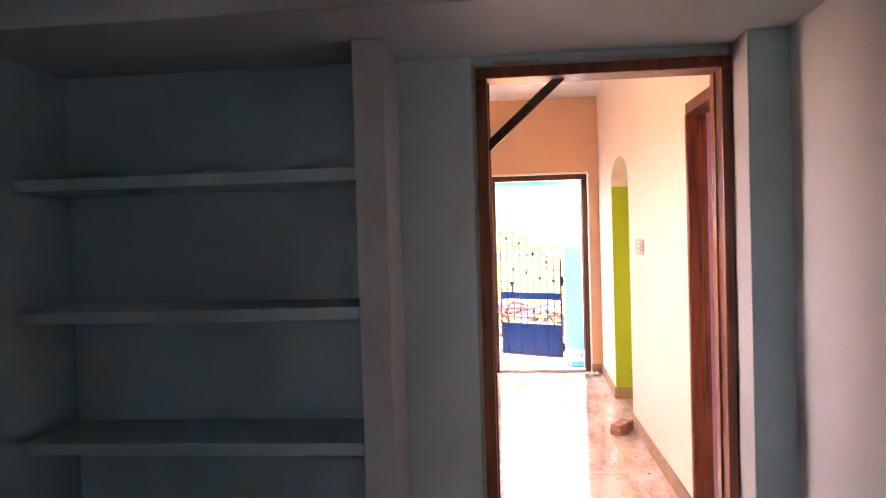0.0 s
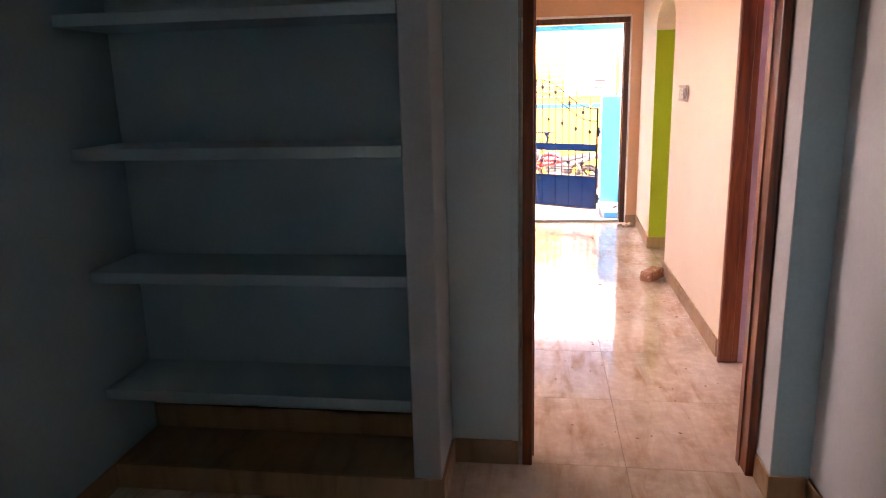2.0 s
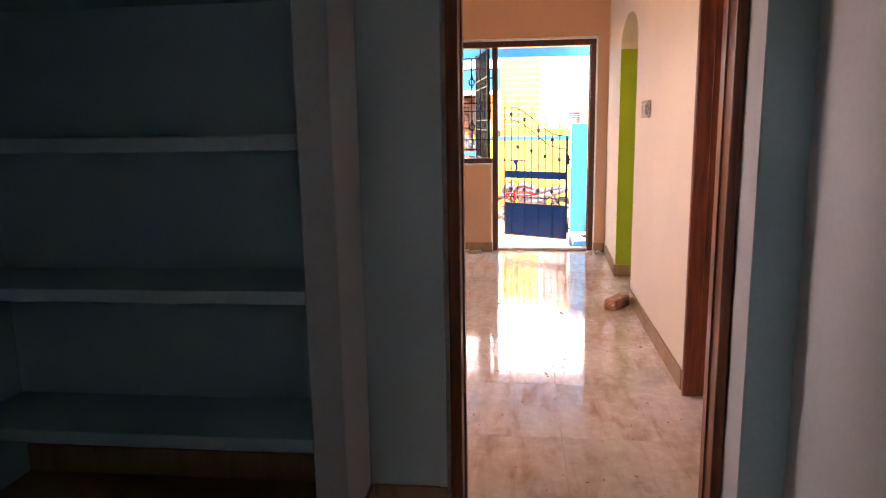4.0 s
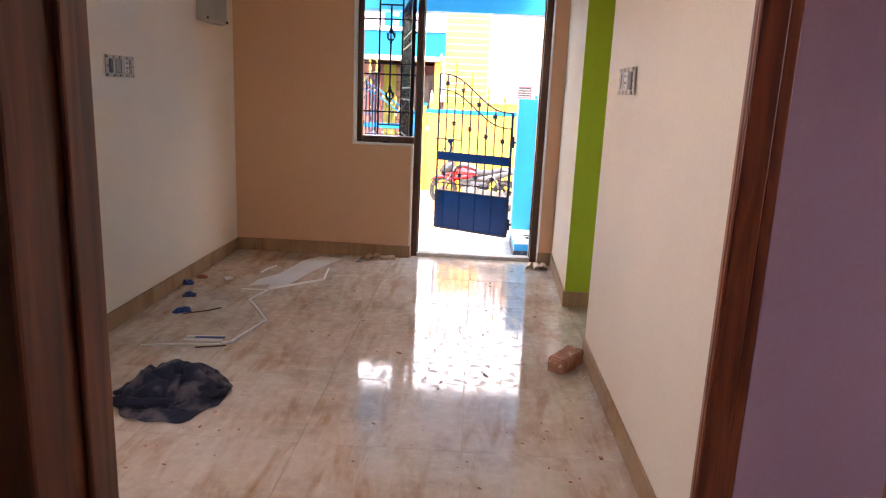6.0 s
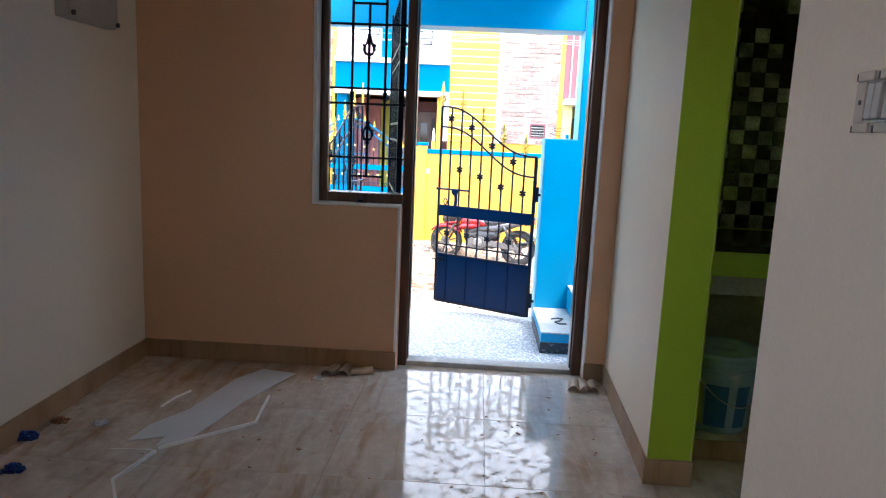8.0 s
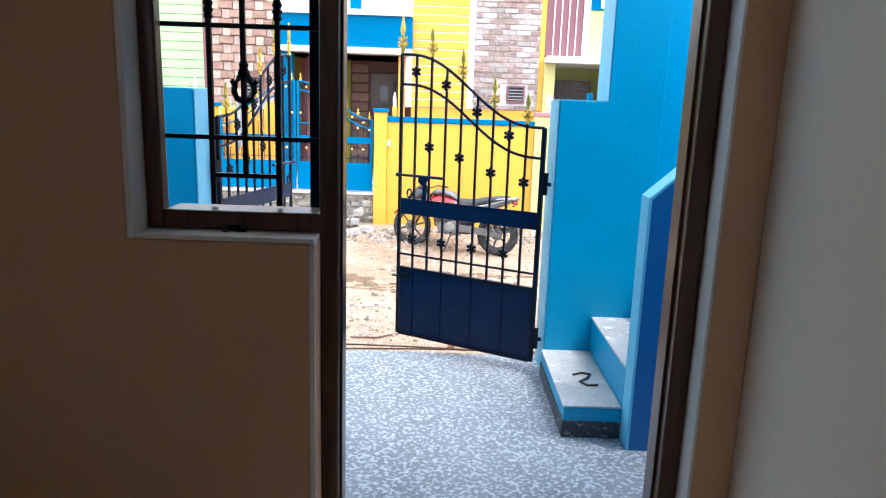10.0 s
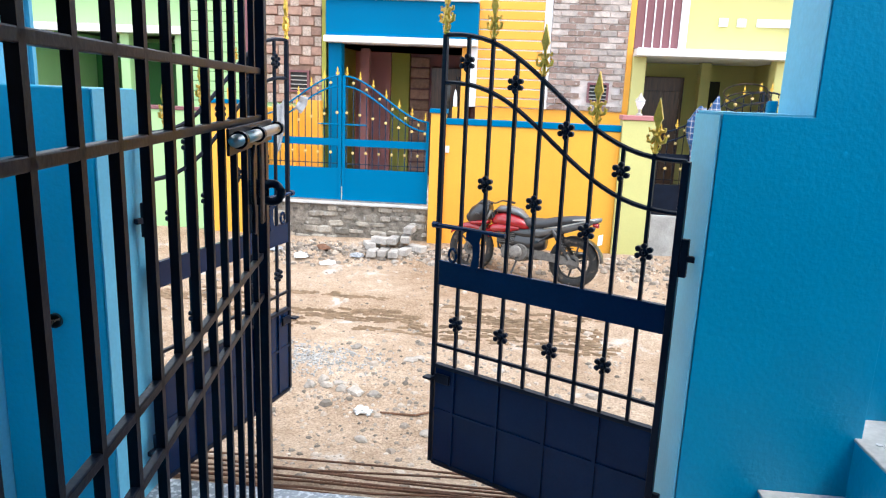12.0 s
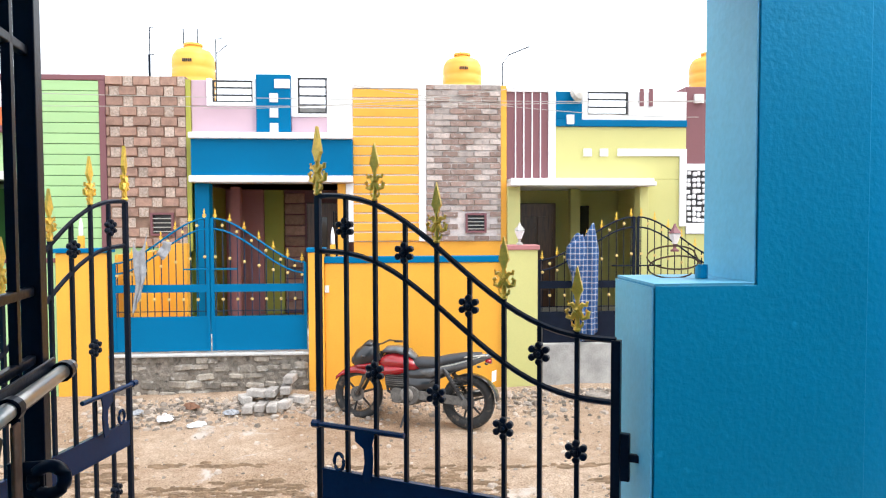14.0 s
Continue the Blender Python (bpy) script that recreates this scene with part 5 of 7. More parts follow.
# ---- porch: small things ----
bm = bmesh.new()
tube(bm, [(.985, 1.47, -.088), (1.035, 1.50, -.088), (1.075, 1.48, -.088), (1.05, 1.43, -.088), (1.005, 1.385, -.088), (1.03, 1.34, -.088), (1.085, 1.345, -.088)], .006, 6)
solid("cable_offcut", bm, DARKHOLE, "curled black cable offcut lying on the lowest step", "cable")
bm = bmesh.new()
lathe(bm, [(.026, -.004), (.026, .012), (.020, .012), (.020, -.004)], 14, (-1.20, 1.846, .50), "y")
solid("conduit_hole", bm, DARKHOLE, "open electric conduit in the pillar", "conduit", "structure")
bm = bmesh.new()
for k in range(4):
    tube(bm, [(-1.20 + .008 * k - .012, 1.85, .50), (-1.205 + .012 * k, 1.825, .505 + .004 * k), (-1.20 + .01 * k, 1.815, .49 + .008 * k)], .003, 5)
solid("loose_wires", bm, RUST, "loose brown wire ends sticking out of the pillar", "wires")
rnd = random.Random(3)
for k in range(9):
    y0 = 2.36 + k * .03
    bm = bmesh.new()
    sl = rnd.uniform(-.05, .05)
    tube(bm, [(x, y0 + sl * x + .012 * math.sin(x * 2 + k), max(ground_z(x, y0) + .012, -.40) + .006 * (k % 3) + .004 * math.sin(3 * x + k)) for x in [-2.6 + .3 * q for q in range(14)]], .006, 6)
    solid("steel_rod", bm, RUST, "long rusty reinforcing rod lying along the porch edge", "steel rod", group="rods along the porch edge")
# cable and cap on the gate pillar
bm = bmesh.new()
lathe(bm, [(.016, 0), (.016, .035), (.013, .036), (.013, .03)], 12, (1.07, 1.99, 1.279))
solid("conduit_stub", bm, BLUE, "short blue conduit stub on top of the pillar", "conduit")
bm = bmesh.new()
tube(bm, [(1.07, 1.99, 1.31)] + [(.995 + .062 * math.cos(a), 2.0 + .02 * math.sin(a * .7), 1.345 + .024 * math.sin(a) - .004 * a) for a in [.3 + k * .28 for k in range(44)]], .0022, 6)
solid("loose_cable", bm, RUST, "loops of loose brown cable on the pillar", "cable")

# ---- houses across the street (front plane y = 10.5) ----
YF = 10.5


def cladding(parent, name, label, x0, x1, z0, z1, rows, length, material, joint, seed, hole=None, depth=(.012, .035), pale=None, mixed=None):
    """A clad strip of wall: backing and single stones."""
    back = part(name, boxes((x0, x1, YF - .02, YF + .15, z0, z1)), joint, parent, label)
    h = (z1 - z0) / rows
    rnd = random.Random(seed)
    one = chamfered("cladding_stone", 1, 1, 1, .04, material)
    two = chamfered("cladding_stone", 1, 1, 1, .04, pale or mixed) if pale or mixed else one
    for r in range(rows):
        x = x0 - (length * (.8 if pale else .5) if r % 2 else 0)
        k = 0
        while x < x1 - .01:
            light = pale is not None and k % 2 == 1
            step = length * (.6 if light else 1)
            a, b = max(x, x0), min(x + step, x1)
            x += step
            k += 1
            z = z0 + (r + .5) * h
            if b - a < .03 or (hole and a < hole[1] and b > hole[0] and z + h / 2 > hole[2] and z - h / 2 < hole[3]):
                continue
            d = rnd.uniform(*depth) * (.4 if light else 1)
            piece("cladding_stone", two if light or (mixed and rnd.random() < .42) else one, back, ((a + b) / 2, YF - .02 - d / 2, z), (b - a - .012, d, h - (.022 if pale is None else .034 if not light else .006)))
    return back


def boards(parent, name, label, x0, x1, z0, z1, n, material, gapmat, gap):
    back = part(name, boxes((x0, x1, YF - .012, YF + .15, z0, z1)), gapmat, parent, label)
    h = (z1 - z0) / n
    me = chamfered("board", x1 - x0, .02, h - gap, .003, material)
    for k in range(n):
        piece("board", me, back, ((x0 + x1) / 2, YF - .022, z0 + (k + .5) * h))


def vent(parent, x0, x1, z0, z1, frame_mat):
    v = part("ventilator", boxes((x0, x1, YF - .07, YF - .02, z0, z0 + .03), (x0, x1, YF - .07, YF - .02, z1 - .03, z1), (x0, x0 + .03, YF - .07, YF - .02, z0 + .03, z1 - .03), (x1 - .03, x1, YF - .07, YF - .02, z0 + .03, z1 - .03)), frame_mat, parent, "dark wooden ventilator frame")
    # black sheet behind the louvres paints the shade inside the hole
    part("opening", boxes((x0 + .03, x1 - .03, YF - .024, YF - .021, z0 + .03, z1 - .03)), DARKHOLE, v)
    for k in range(4):
        z = z0 + .05 + k * (z1 - z0 - .08) / 4
        part("louvre", boxes((x0 + .031, x1 - .031, YF - .06, YF - .03, z, z + .014)), GREYMETAL, v)


def parapet_grill(parent, x0, x1, z0, z1, y):
    g = part("parapet_grill", boxes((x0, x1, y, y + .03, z0, z0 + .025), (x0, x1, y, y + .03, z1 - .025, z1), (x0, x0 + .025, y, y + .03, z0 + .025, z1 - .025), (x1 - .025, x1, y, y + .03, z0 + .025, z1 - .025)), DARKHOLE, parent, "dark parapet grill")
    n = 3 if z1 - z0 < .4 else 4
    for k in range(1, n):
        z = z0 + (z1 - z0) * k / n
        part("grill_bar", boxes((x0 + .026, x1 - .026, y + .005, y + .025, z - .012, z + .012)), DARKHOLE, g)


# middle house
hc = thing("house", "single-storey house with ocean blue fascia and orange and brick cladding", "house", group="houses across the street")
pieces("wall", ((-.286, 1.975, YF + .151, 16, -.5, 3.36), (-2.59, -.287, YF + .2, 16, 1.985, 2.69), (-2.59, -.287, 12.9, 16, -.5, 1.98)), OCHRE, hc, "orange-yellow wall", .01)
part("base_wall", boxes((-.286, 1.975, YF - .01, YF + .15, -.5, 1.123)), OCHRE, hc, "plain orange-yellow base")
part("side_wall", boxes((-2.75, -2.60, YF + .15, 16, -.5, 2.6)), OLIVE, hc)
part("porch_ceiling", boxes((-2.59, -.287, YF + .16, 12.89, 1.985, 2.02)), EXTWHITE, hc)
part("porch_back_wall", boxes((-2.59, -1.95, 12.5, 12.89, -.2, 1.98)), ROSE, hc, "dull rose porch wall")
part("porch_back_wall", boxes((-1.949, -1.62, 12.6, 12.89, -.2, 1.98)), OLIVE, hc, "olive yellow porch wall")
part("porch_back_wall", boxes((-1.619, -.30, 12.7, 12.89, -.2, 1.98)), MAROON, hc, "dark brown clad porch wall")
for k in range(11):
    part("porch_cladding", boxes((-1.61, -1.26, 12.66, 12.70, -.15 + k * .19, .02 + k * .19)), CLADBROWN, hc, "", .02)
d = part("door", boxes((-1.22, -.52, 12.62, 12.699, -.2, 1.75)), DARKTEAK, hc, "dark wooden front door", .01)
part("door_glass", boxes((-1.02, -.86, 12.612, 12.619, .4, 1.5)), GLASS, d)
for k in range(6):
    part("window_bar", boxes((-.76 + k * .045, -.745 + k * .045, 12.60, 12.615, .5, 1.6)), IRON, d)
part("porch_pier", boxes((-2.30, -2.16, 11.6, 11.75, -.2, 1.98)), ROSE, hc, "dull rose pier")
part("porch_floor", boxes((-2.59, -.287, YF - .4, 12.49, -.4, -.2)), CEMENT, hc)
part("pillar", boxes((-2.55, -2.345, YF - .05, YF + .15, -.4, 1.98)), EXTBLUE, hc, "ocean blue porch pillar", .01)
part("pillar", boxes((-.52, -.40, YF - .02, YF + .15, -.4, 1.98)), OCHRE, hc, "orange porch pillar", .01)
part("fascia", boxes((-2.56, -.288, YF - .18, YF + .19, 2.08, 2.60)), EXTBLUE, hc, "ocean blue fascia", .01)
for z0, z1 in ((1.985, 2.079), (2.601, 2.69)):
    part("ledge", boxes((-2.58, -.287, YF - .24, YF + .19, z0, z1)), EXTWHITE, hc, "white moulded ledge", .012)
pieces("parapet", ((-2.59, -1.665, YF, YF + .14, 2.691, 3.09), (-1.175, -.63, YF, YF + .14, 2.691, 2.94), (-2.59, -2.37, YF, YF + .14, 3.09, 3.46)), EXTPINK, hc, "dusty pink parapet", .01)
pieces("parapet_panel", ((-2.37, -2.295, YF - .02, YF + .13, 3.091, 3.48), (-1.72, -1.666, YF - .02, YF + .13, 3.091, 3.48), (-2.295, -1.72, YF - .02, YF + .13, 3.091, 3.145),
                              (-1.175, -1.08, YF - .02, YF + .13, 2.941, 3.52), (-.66, -.287, YF - .02, YF + .13, 2.691, 3.48), (-1.08, -.66, YF - .02, YF + .13, 2.941, 2.99)), EXTWHITE, hc, "white parapet panel", .008)
parapet_grill(hc, -2.295, -1.72, 3.146, 3.465, YF + .03)
parapet_grill(hc, -1.08, -.66, 2.991, 3.515, YF + .03)
part("parapet_block", boxes((-1.664, -1.176, YF - .06, YF + .14, 2.691, 3.54)), EXTBLUE, hc, "ocean blue parapet block", .01)
for x0, x1, z0, z1 in ((-1.40, -1.18, 3.34, 3.47), (-1.47, -1.35, 3.14, 3.265), (-1.47, -1.35, 2.92, 3.05), (-1.47, -1.35, 2.70, 2.84)):
    part("square", boxes((x0, x1, YF - .075, YF - .061, z0, z1)), EXTWHITE, hc, "white square moulding", .004)
pieces("trim", ((-.395, -.2865, YF - .03, YF + .15, 1.12, 1.98), (.671, .779, YF - .04, YF + .15, 1.124, 3.43), (-.2855, .67, YF - .04, YF + .15, 3.361, 3.40)), EXTWHITE, hc, "white trim", .006)
boards(hc, "board_cladding", "orange-yellow boards with white grooves", -.285, .67, 1.125, 3.36, 16, OCHREB, EXTWHITE, .022)
cladding(hc, "brick_cladding", "grey-brown brick cladding", .78, 1.89, 1.125, 3.43, 26, .235, CLADBRICK, PALEJOINT, 3, (1.36, 1.67, 1.25, 1.54), (.015, .045), None, PALEBRICK)
vent(hc, 1.36, 1.67, 1.25, 1.54, MAROON)
part("edge_strip", boxes((1.8905, 1.974, YF - .03, YF + .15, 1.124, 3.42)), OCHRE, hc)
part("roof", boxes((-2.75, 1.975, YF + .16, 16, 3.0, 3.1)), PLASTER, hc)

# lime house
hr = thing("house", "single-storey pale lime house with maroon panel and white canopy", "house", group="houses across the street")
pieces("wall", ((2.602, 4.73, YF, YF + .15, 2.045, 2.83), (4.125, 4.73, YF, YF + .15, -.5, 2.044), (1.977, 4.73, 13.2, 16, -.5, 3.0), (4.58, 4.73, YF + .151, 13.19, -.5, 2.8), (1.977, 2.10, YF + .2, 13.19, -.5, 2.0)), LIME, hr, "pale lime wall", .01)
part("roof", boxes((1.977, 4.73, YF + .16, 16, 2.82, 2.95)), PLASTER, hr)
part("porch_ceiling", boxes((2.101, 4.57, YF + .16, 13.19, 1.99, 2.04)), EXTWHITE, hr)
part("porch_floor", boxes((1.977, 4.57, YF - .4, 13.19, -.4, -.2)), CEMENT, hr)
part("panel", boxes((1.977, 2.60, YF - .02, YF + .15, 2.045, 3.33)), MAROON, hr, "maroon parapet panel", .006)
for k in range(4):
    x = 2.10 + k * .125
    part("stripe", boxes((x, x + .016, YF - .035, YF - .021, 2.05, 3.33)), EXTWHITE, hr)
pieces("trim", ((2.601, 2.71, YF - .04, YF - .001, 2.045, 3.38), (1.977, 2.60, YF - .04, YF + .15, 3.331, 3.38), (3.66, 4.62, YF - .035, YF - .001, 2.39, 2.50), (4.62, 4.728, YF - .035, YF - .001, 1.33, 2.50)), EXTWHITE, hr, "white trim", .006)
for x in (3.14, 3.39):
    part("square", boxes((x, x + .125, YF - .03, YF - .001, 2.385, 2.50)), EXTWHITE, hr, "white square moulding", .006)
part("band", boxes((2.711, 4.73, YF - .03, YF + .15, 2.831, 2.93)), EXTBLUE, hr, "blue band", .006)
part("parapet_block", boxes((2.711, 3.12, YF, YF + .15, 2.931, 3.35)), EXTBLUE, hr, "blue parapet block", .006)
pieces("parapet", ((3.121, 3.205, YF, YF + .15, 2.931, 3.37), (3.835, 4.73, YF, YF + .15, 2.931, 3.36), (3.206, 3.834, YF, YF + .15, 2.931, 3.01)), EXTWHITE, hr, "white parapet", .006)
part("parapet_square", boxes((2.88, 2.99, YF - .045, YF - .001, 2.86, 3.0)), EXTWHITE, hr)
parapet_grill(hr, 3.206, 3.834, 3.011, 3.36, YF + .04)
for x in (4.0, 4.14):
    part("slit", boxes((x, x + .06, YF - .02, YF - .001, 3.14, 3.40)), MAROON, hr)
part("canopy", boxes((1.977, 4.13, YF - .38, YF - .001, 1.93, 1.99), (1.99, 4.11, YF - .34, YF + .15, 1.991, 2.04)), EXTWHITE, hr, "white moulded canopy", .01)
for x0, x1 in ((1.977, 2.17), (3.98, 4.12)):
    part("pillar", boxes((x0, x1, YF - .1, YF + .15, -.4, 1.93)), LIME, hr, "pale lime pillar", .01)
d = part("door", boxes((2.55, 3.35, 13.1, 13.199, -.2, 1.75)), DARKTEAK, hr, "dark wooden front door", .01)
pieces("door_panel", ((2.65, 2.95, 13.085, 13.099, .1, 1.5), (3.0, 3.28, 13.085, 13.099, .1, 1.5)), DARKTEAK, d, "", .01)
part("window", boxes((3.75, 4.0, 13.15, 13.199, .6, 1.7)), GLASS, hr, "dark window", .004)
part("inner_pier", boxes((3.45, 3.62, 12.4, 12.6, -.2, 1.98)), LIME, hr)

# house at the far end
he = thing("house", "maroon and white house with a stone lattice, beyond the lime one", "house", group="houses across the street")
pieces("wall", ((4.735, 5.4, YF + .05, 16, -.5, 3.45), (5.4, 10.5, YF, 16, -.5, 3.3)), MAROON, he, "maroon wall", .01)
pieces("trim", ((4.735, 5.4, YF - .02, YF + .05, 1.22, 1.38), (4.735, 5.4, YF - .02, YF + .05, 2.18, 2.28), (4.86, 5.0, YF, YF + .05, 3.2, 3.33)), EXTWHITE, he, "white trim")
part("lower_wall", boxes((4.735, 5.4, YF, YF + .05, -.5, 1.21)), LIME, he, "lime lower wall")
lat = part("lattice", boxes((4.735, 5.4, YF + .02, YF + .05, 1.381, 2.179)), DARKHOLE, he, "dark ground of the lattice")
rnd = random.Random(2)
st = chamfered("lattice_stone", 1, 1, 1, .2, EXTWHITE)
for i in range(8):
    for j in range(9):
        piece("lattice_stone", st, lat, (4.78 + i * .08 + rnd.uniform(-.012, .012), YF + .005, 1.425 + j * .088 + rnd.uniform(-.012, .012)), (rnd.uniform(.045, .068), .03, rnd.uniform(.05, .075)))

# green house
hg = thing("house", "single-storey mint green house with maroon trim and brown stone cladding", "house", group="houses across the street")
pieces("wall", ((-4.77, -2.66, YF + .151, 16, -.5, 3.35), (-9.5, -4.775, YF + .1, 16, 2.14, 2.75), (-9.5, -7.6, YF, 16, -.5, 2.1), (-9.5, -4.775, 13, 16, -.5, 2.1)), MINT, hg, "pale mint wall", .01)
# porch back wall, a much darker green than the mint front
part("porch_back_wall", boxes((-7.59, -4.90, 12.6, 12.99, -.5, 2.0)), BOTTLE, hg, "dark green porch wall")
part("porch_floor", boxes((-7.59, -4.78, YF - .4, 12.6, -.4, -.2)), CEMENT, hg)
for x0, x1 in ((-5.00, -4.78), (-5.9, -5.75), (-7.6, -7.4)):
    part("pillar", boxes((x0, x1, YF, YF + .15, -.5, 2.02)), MINT, hg, "pale mint pillar", .01)
part("ledge", boxes((-9.5, -4.78, YF - .15, YF + .09, 2.025, 2.139)), EXTWHITE, hg, "white moulded ledge", .01)
pieces("trim", ((-9.5, -3.765, YF - .04, YF + .15, 3.431, 3.51), (-3.859, -3.765, YF - .04, YF + .15, .9, 3.43), (-9.5, -4.776, YF - .02, YF + .09, 2.70, 2.79)), MAROON, hg, "maroon trim", .008)
part("parapet", boxes((-9.5, -5.45, YF, YF + .1, 2.791, 3.43)), EXTWHITE, hg, "white parapet", .008)
part("parapet_panel", boxes((-5.449, -4.95, YF, YF + .1, 2.791, 3.05)), paint("burnt orange paint", (0.55, 0.13, 0.03), .6), hg, "burnt orange panel", .006)
pieces("parapet_panel", ((-5.449, -4.95, YF, YF + .1, 3.051, 3.43), (-4.949, -4.776, YF, YF + .1, 2.791, 3.43)), EXTWHITE, hg, "white panel", .006)
boards(hg, "board_cladding", "pale mint boards with dark grooves", -4.77, -3.86, .45, 3.43, 20, MINT, BOTTLE, .010)
cladding(hg, "stone_cladding", "brown and pale stone cladding in a basket pattern", -3.76, -2.66, 1.06, 3.50, 17, .235, CLADBROWN, MORTAR, 7, (-3.17, -2.85, 1.23, 1.56), (.015, .05), CLADPALE)
part("lower_wall", boxes((-3.76, -2.66, YF - .01, YF + .15, -.5, 1.055)), MINT, hg)
vent(hg, -3.17, -2.85, 1.23, 1.56, MAROON)
part("edge_strip", boxes((-2.657, -2.593, YF - .03, YF + .15, 1.0, 3.46)), OLIVE, hg)

# ---- boundary walls and gates of those houses (front plane y = 8.9) ----
YW = 8.9
ow = thing("boundary_wall", "orange-yellow boundary wall with a blue capping band", "wall", kind="structure")
part("wall", boxes((-.573, 1.677, YW + .02, YW + .15, -.75, .905)), OCHRE, ow, "", .008)
part("cap", boxes((-.573, 1.677, YW, YW + .17, .9055, .985)), EXTBLUE, ow, "blue capping band", .008)
part("pillar", boxes((-.767, -.574, YW - .03, YW + .17, -.75, 1.045)), OCHRE, ow, "", .008)
part("pillar_cap", boxes((-.785, -.556, YW - .05, YW + .19, 1.0455, 1.10)), EXTBLUE, ow, "", .008)
part("bell_switch", boxes((-.57, -.515, YW + .005, YW + .019, .54, .63)), PLASTIC_W, ow, "small white switch", .004)
lp = thing("gate_pillar", "pale lime gate pillar with a brown cap", "pillar", kind="structure")
part("shaft", boxes((1.679, 2.10, YW - .05, YW + .20, -.75, 1.06)), LIME, lp, "", .008)
part("cap", boxes((1.665, 2.125, YW - .07, YW + .22, 1.0605, 1.12)), ROSE, lp, "", .008)
op = thing("gate_pillar", "orange-yellow gate pillar with a blue cap", "pillar", kind="structure")
part("shaft", boxes((-3.77, -3.18, YW - .02, YW + .17, -.75, 1.055)), OCHRE, op, "", .008)
part("cap", boxes((-3.80, -3.15, YW - .05, YW + .2, 1.0555, 1.11)), EXTBLUE, op, "", .008)
gw = thing("boundary_wall", "pale mint boundary wall with a maroon cap", "wall", kind="structure")
part("wall", boxes((-9.5, -3.775, YW, YW + .15, -.8, .94)), MINT, gw, "", .008)
part("cap", boxes((-9.5, -3.775, YW - .02, YW + .17, .9405, .99)), MAROON, gw, "", .008)
structure("boundary_wall_side", "low orange-yellow wall between two front yards", OCHRE, (-3.16, -3.0, YW + .2, 10.4, -.4, 1.02), (-3.0, -2.62, 10.25, 10.4, -.4, 1.12), category="wall")
rb = thing("boundary_wall", "dark grey stone footing under the black gate", "wall", kind="structure")
part("footing", boxes((2.105, 9.5, YW, YW + .3, -.8, -.14)), PLASTER, rb, "", .02)
structure("boundary_wall_far", "pale lime boundary wall", LIME, (4.62, 9.5, YW, YW + .15, -.139, .95), category="wall")
plinth = thing("gate_plinth", "rough stone plinth with a cement top, under the blue gate", "plinth", kind="structure")
part("core", boxes((-3.178, -.768, YW + .040, YW + .8, -.8, -.23)), PLINTHMUD, plinth, "crumbling mortar between the stones")
part("top", boxes((-3.178, -.768, YW - .02, YW + .8, -.2295, -.195)), CEMENT, plinth, "", .01)
ps = chamfered("plinth_stone", 1, 1, 1, .18, PLINTHSTONE)
rnd = random.Random(11)
for r in range(5):
    x = -3.17
    while x < -.80:
        w = min(rnd.uniform(.06, .24), -.775 - x)
        h = rnd.uniform(.05, .115)
        if rnd.random() < .8:
            ob = piece("plinth_stone", ps, plinth, (x + w / 2, YW + .065, -.745 + r * .104 + .05 + rnd.uniform(-.022, .022)), (w - rnd.uniform(-.02, .03), rnd.uniform(.03, .13), h))
            ob.rotation_euler = (rnd.uniform(-.12, .12), rnd.uniform(-.10, .10), rnd.uniform(-.12, .12))
        x += w


SPK = spear(.125, GOLD)
bmq = bmesh.new()
lathe(bmq, [(.012, -.012), (.026, -.008), (.026, .008), (.012, .012)], 10, axis="y")
for v in bmq.verts:
    v.co *= .74
DISC = finish("disc", bmq, paint("dull gold paint", (0.58, 0.42, 0.15), 0.5, 0.1, var=0.25, scale=25, bump=0.3))


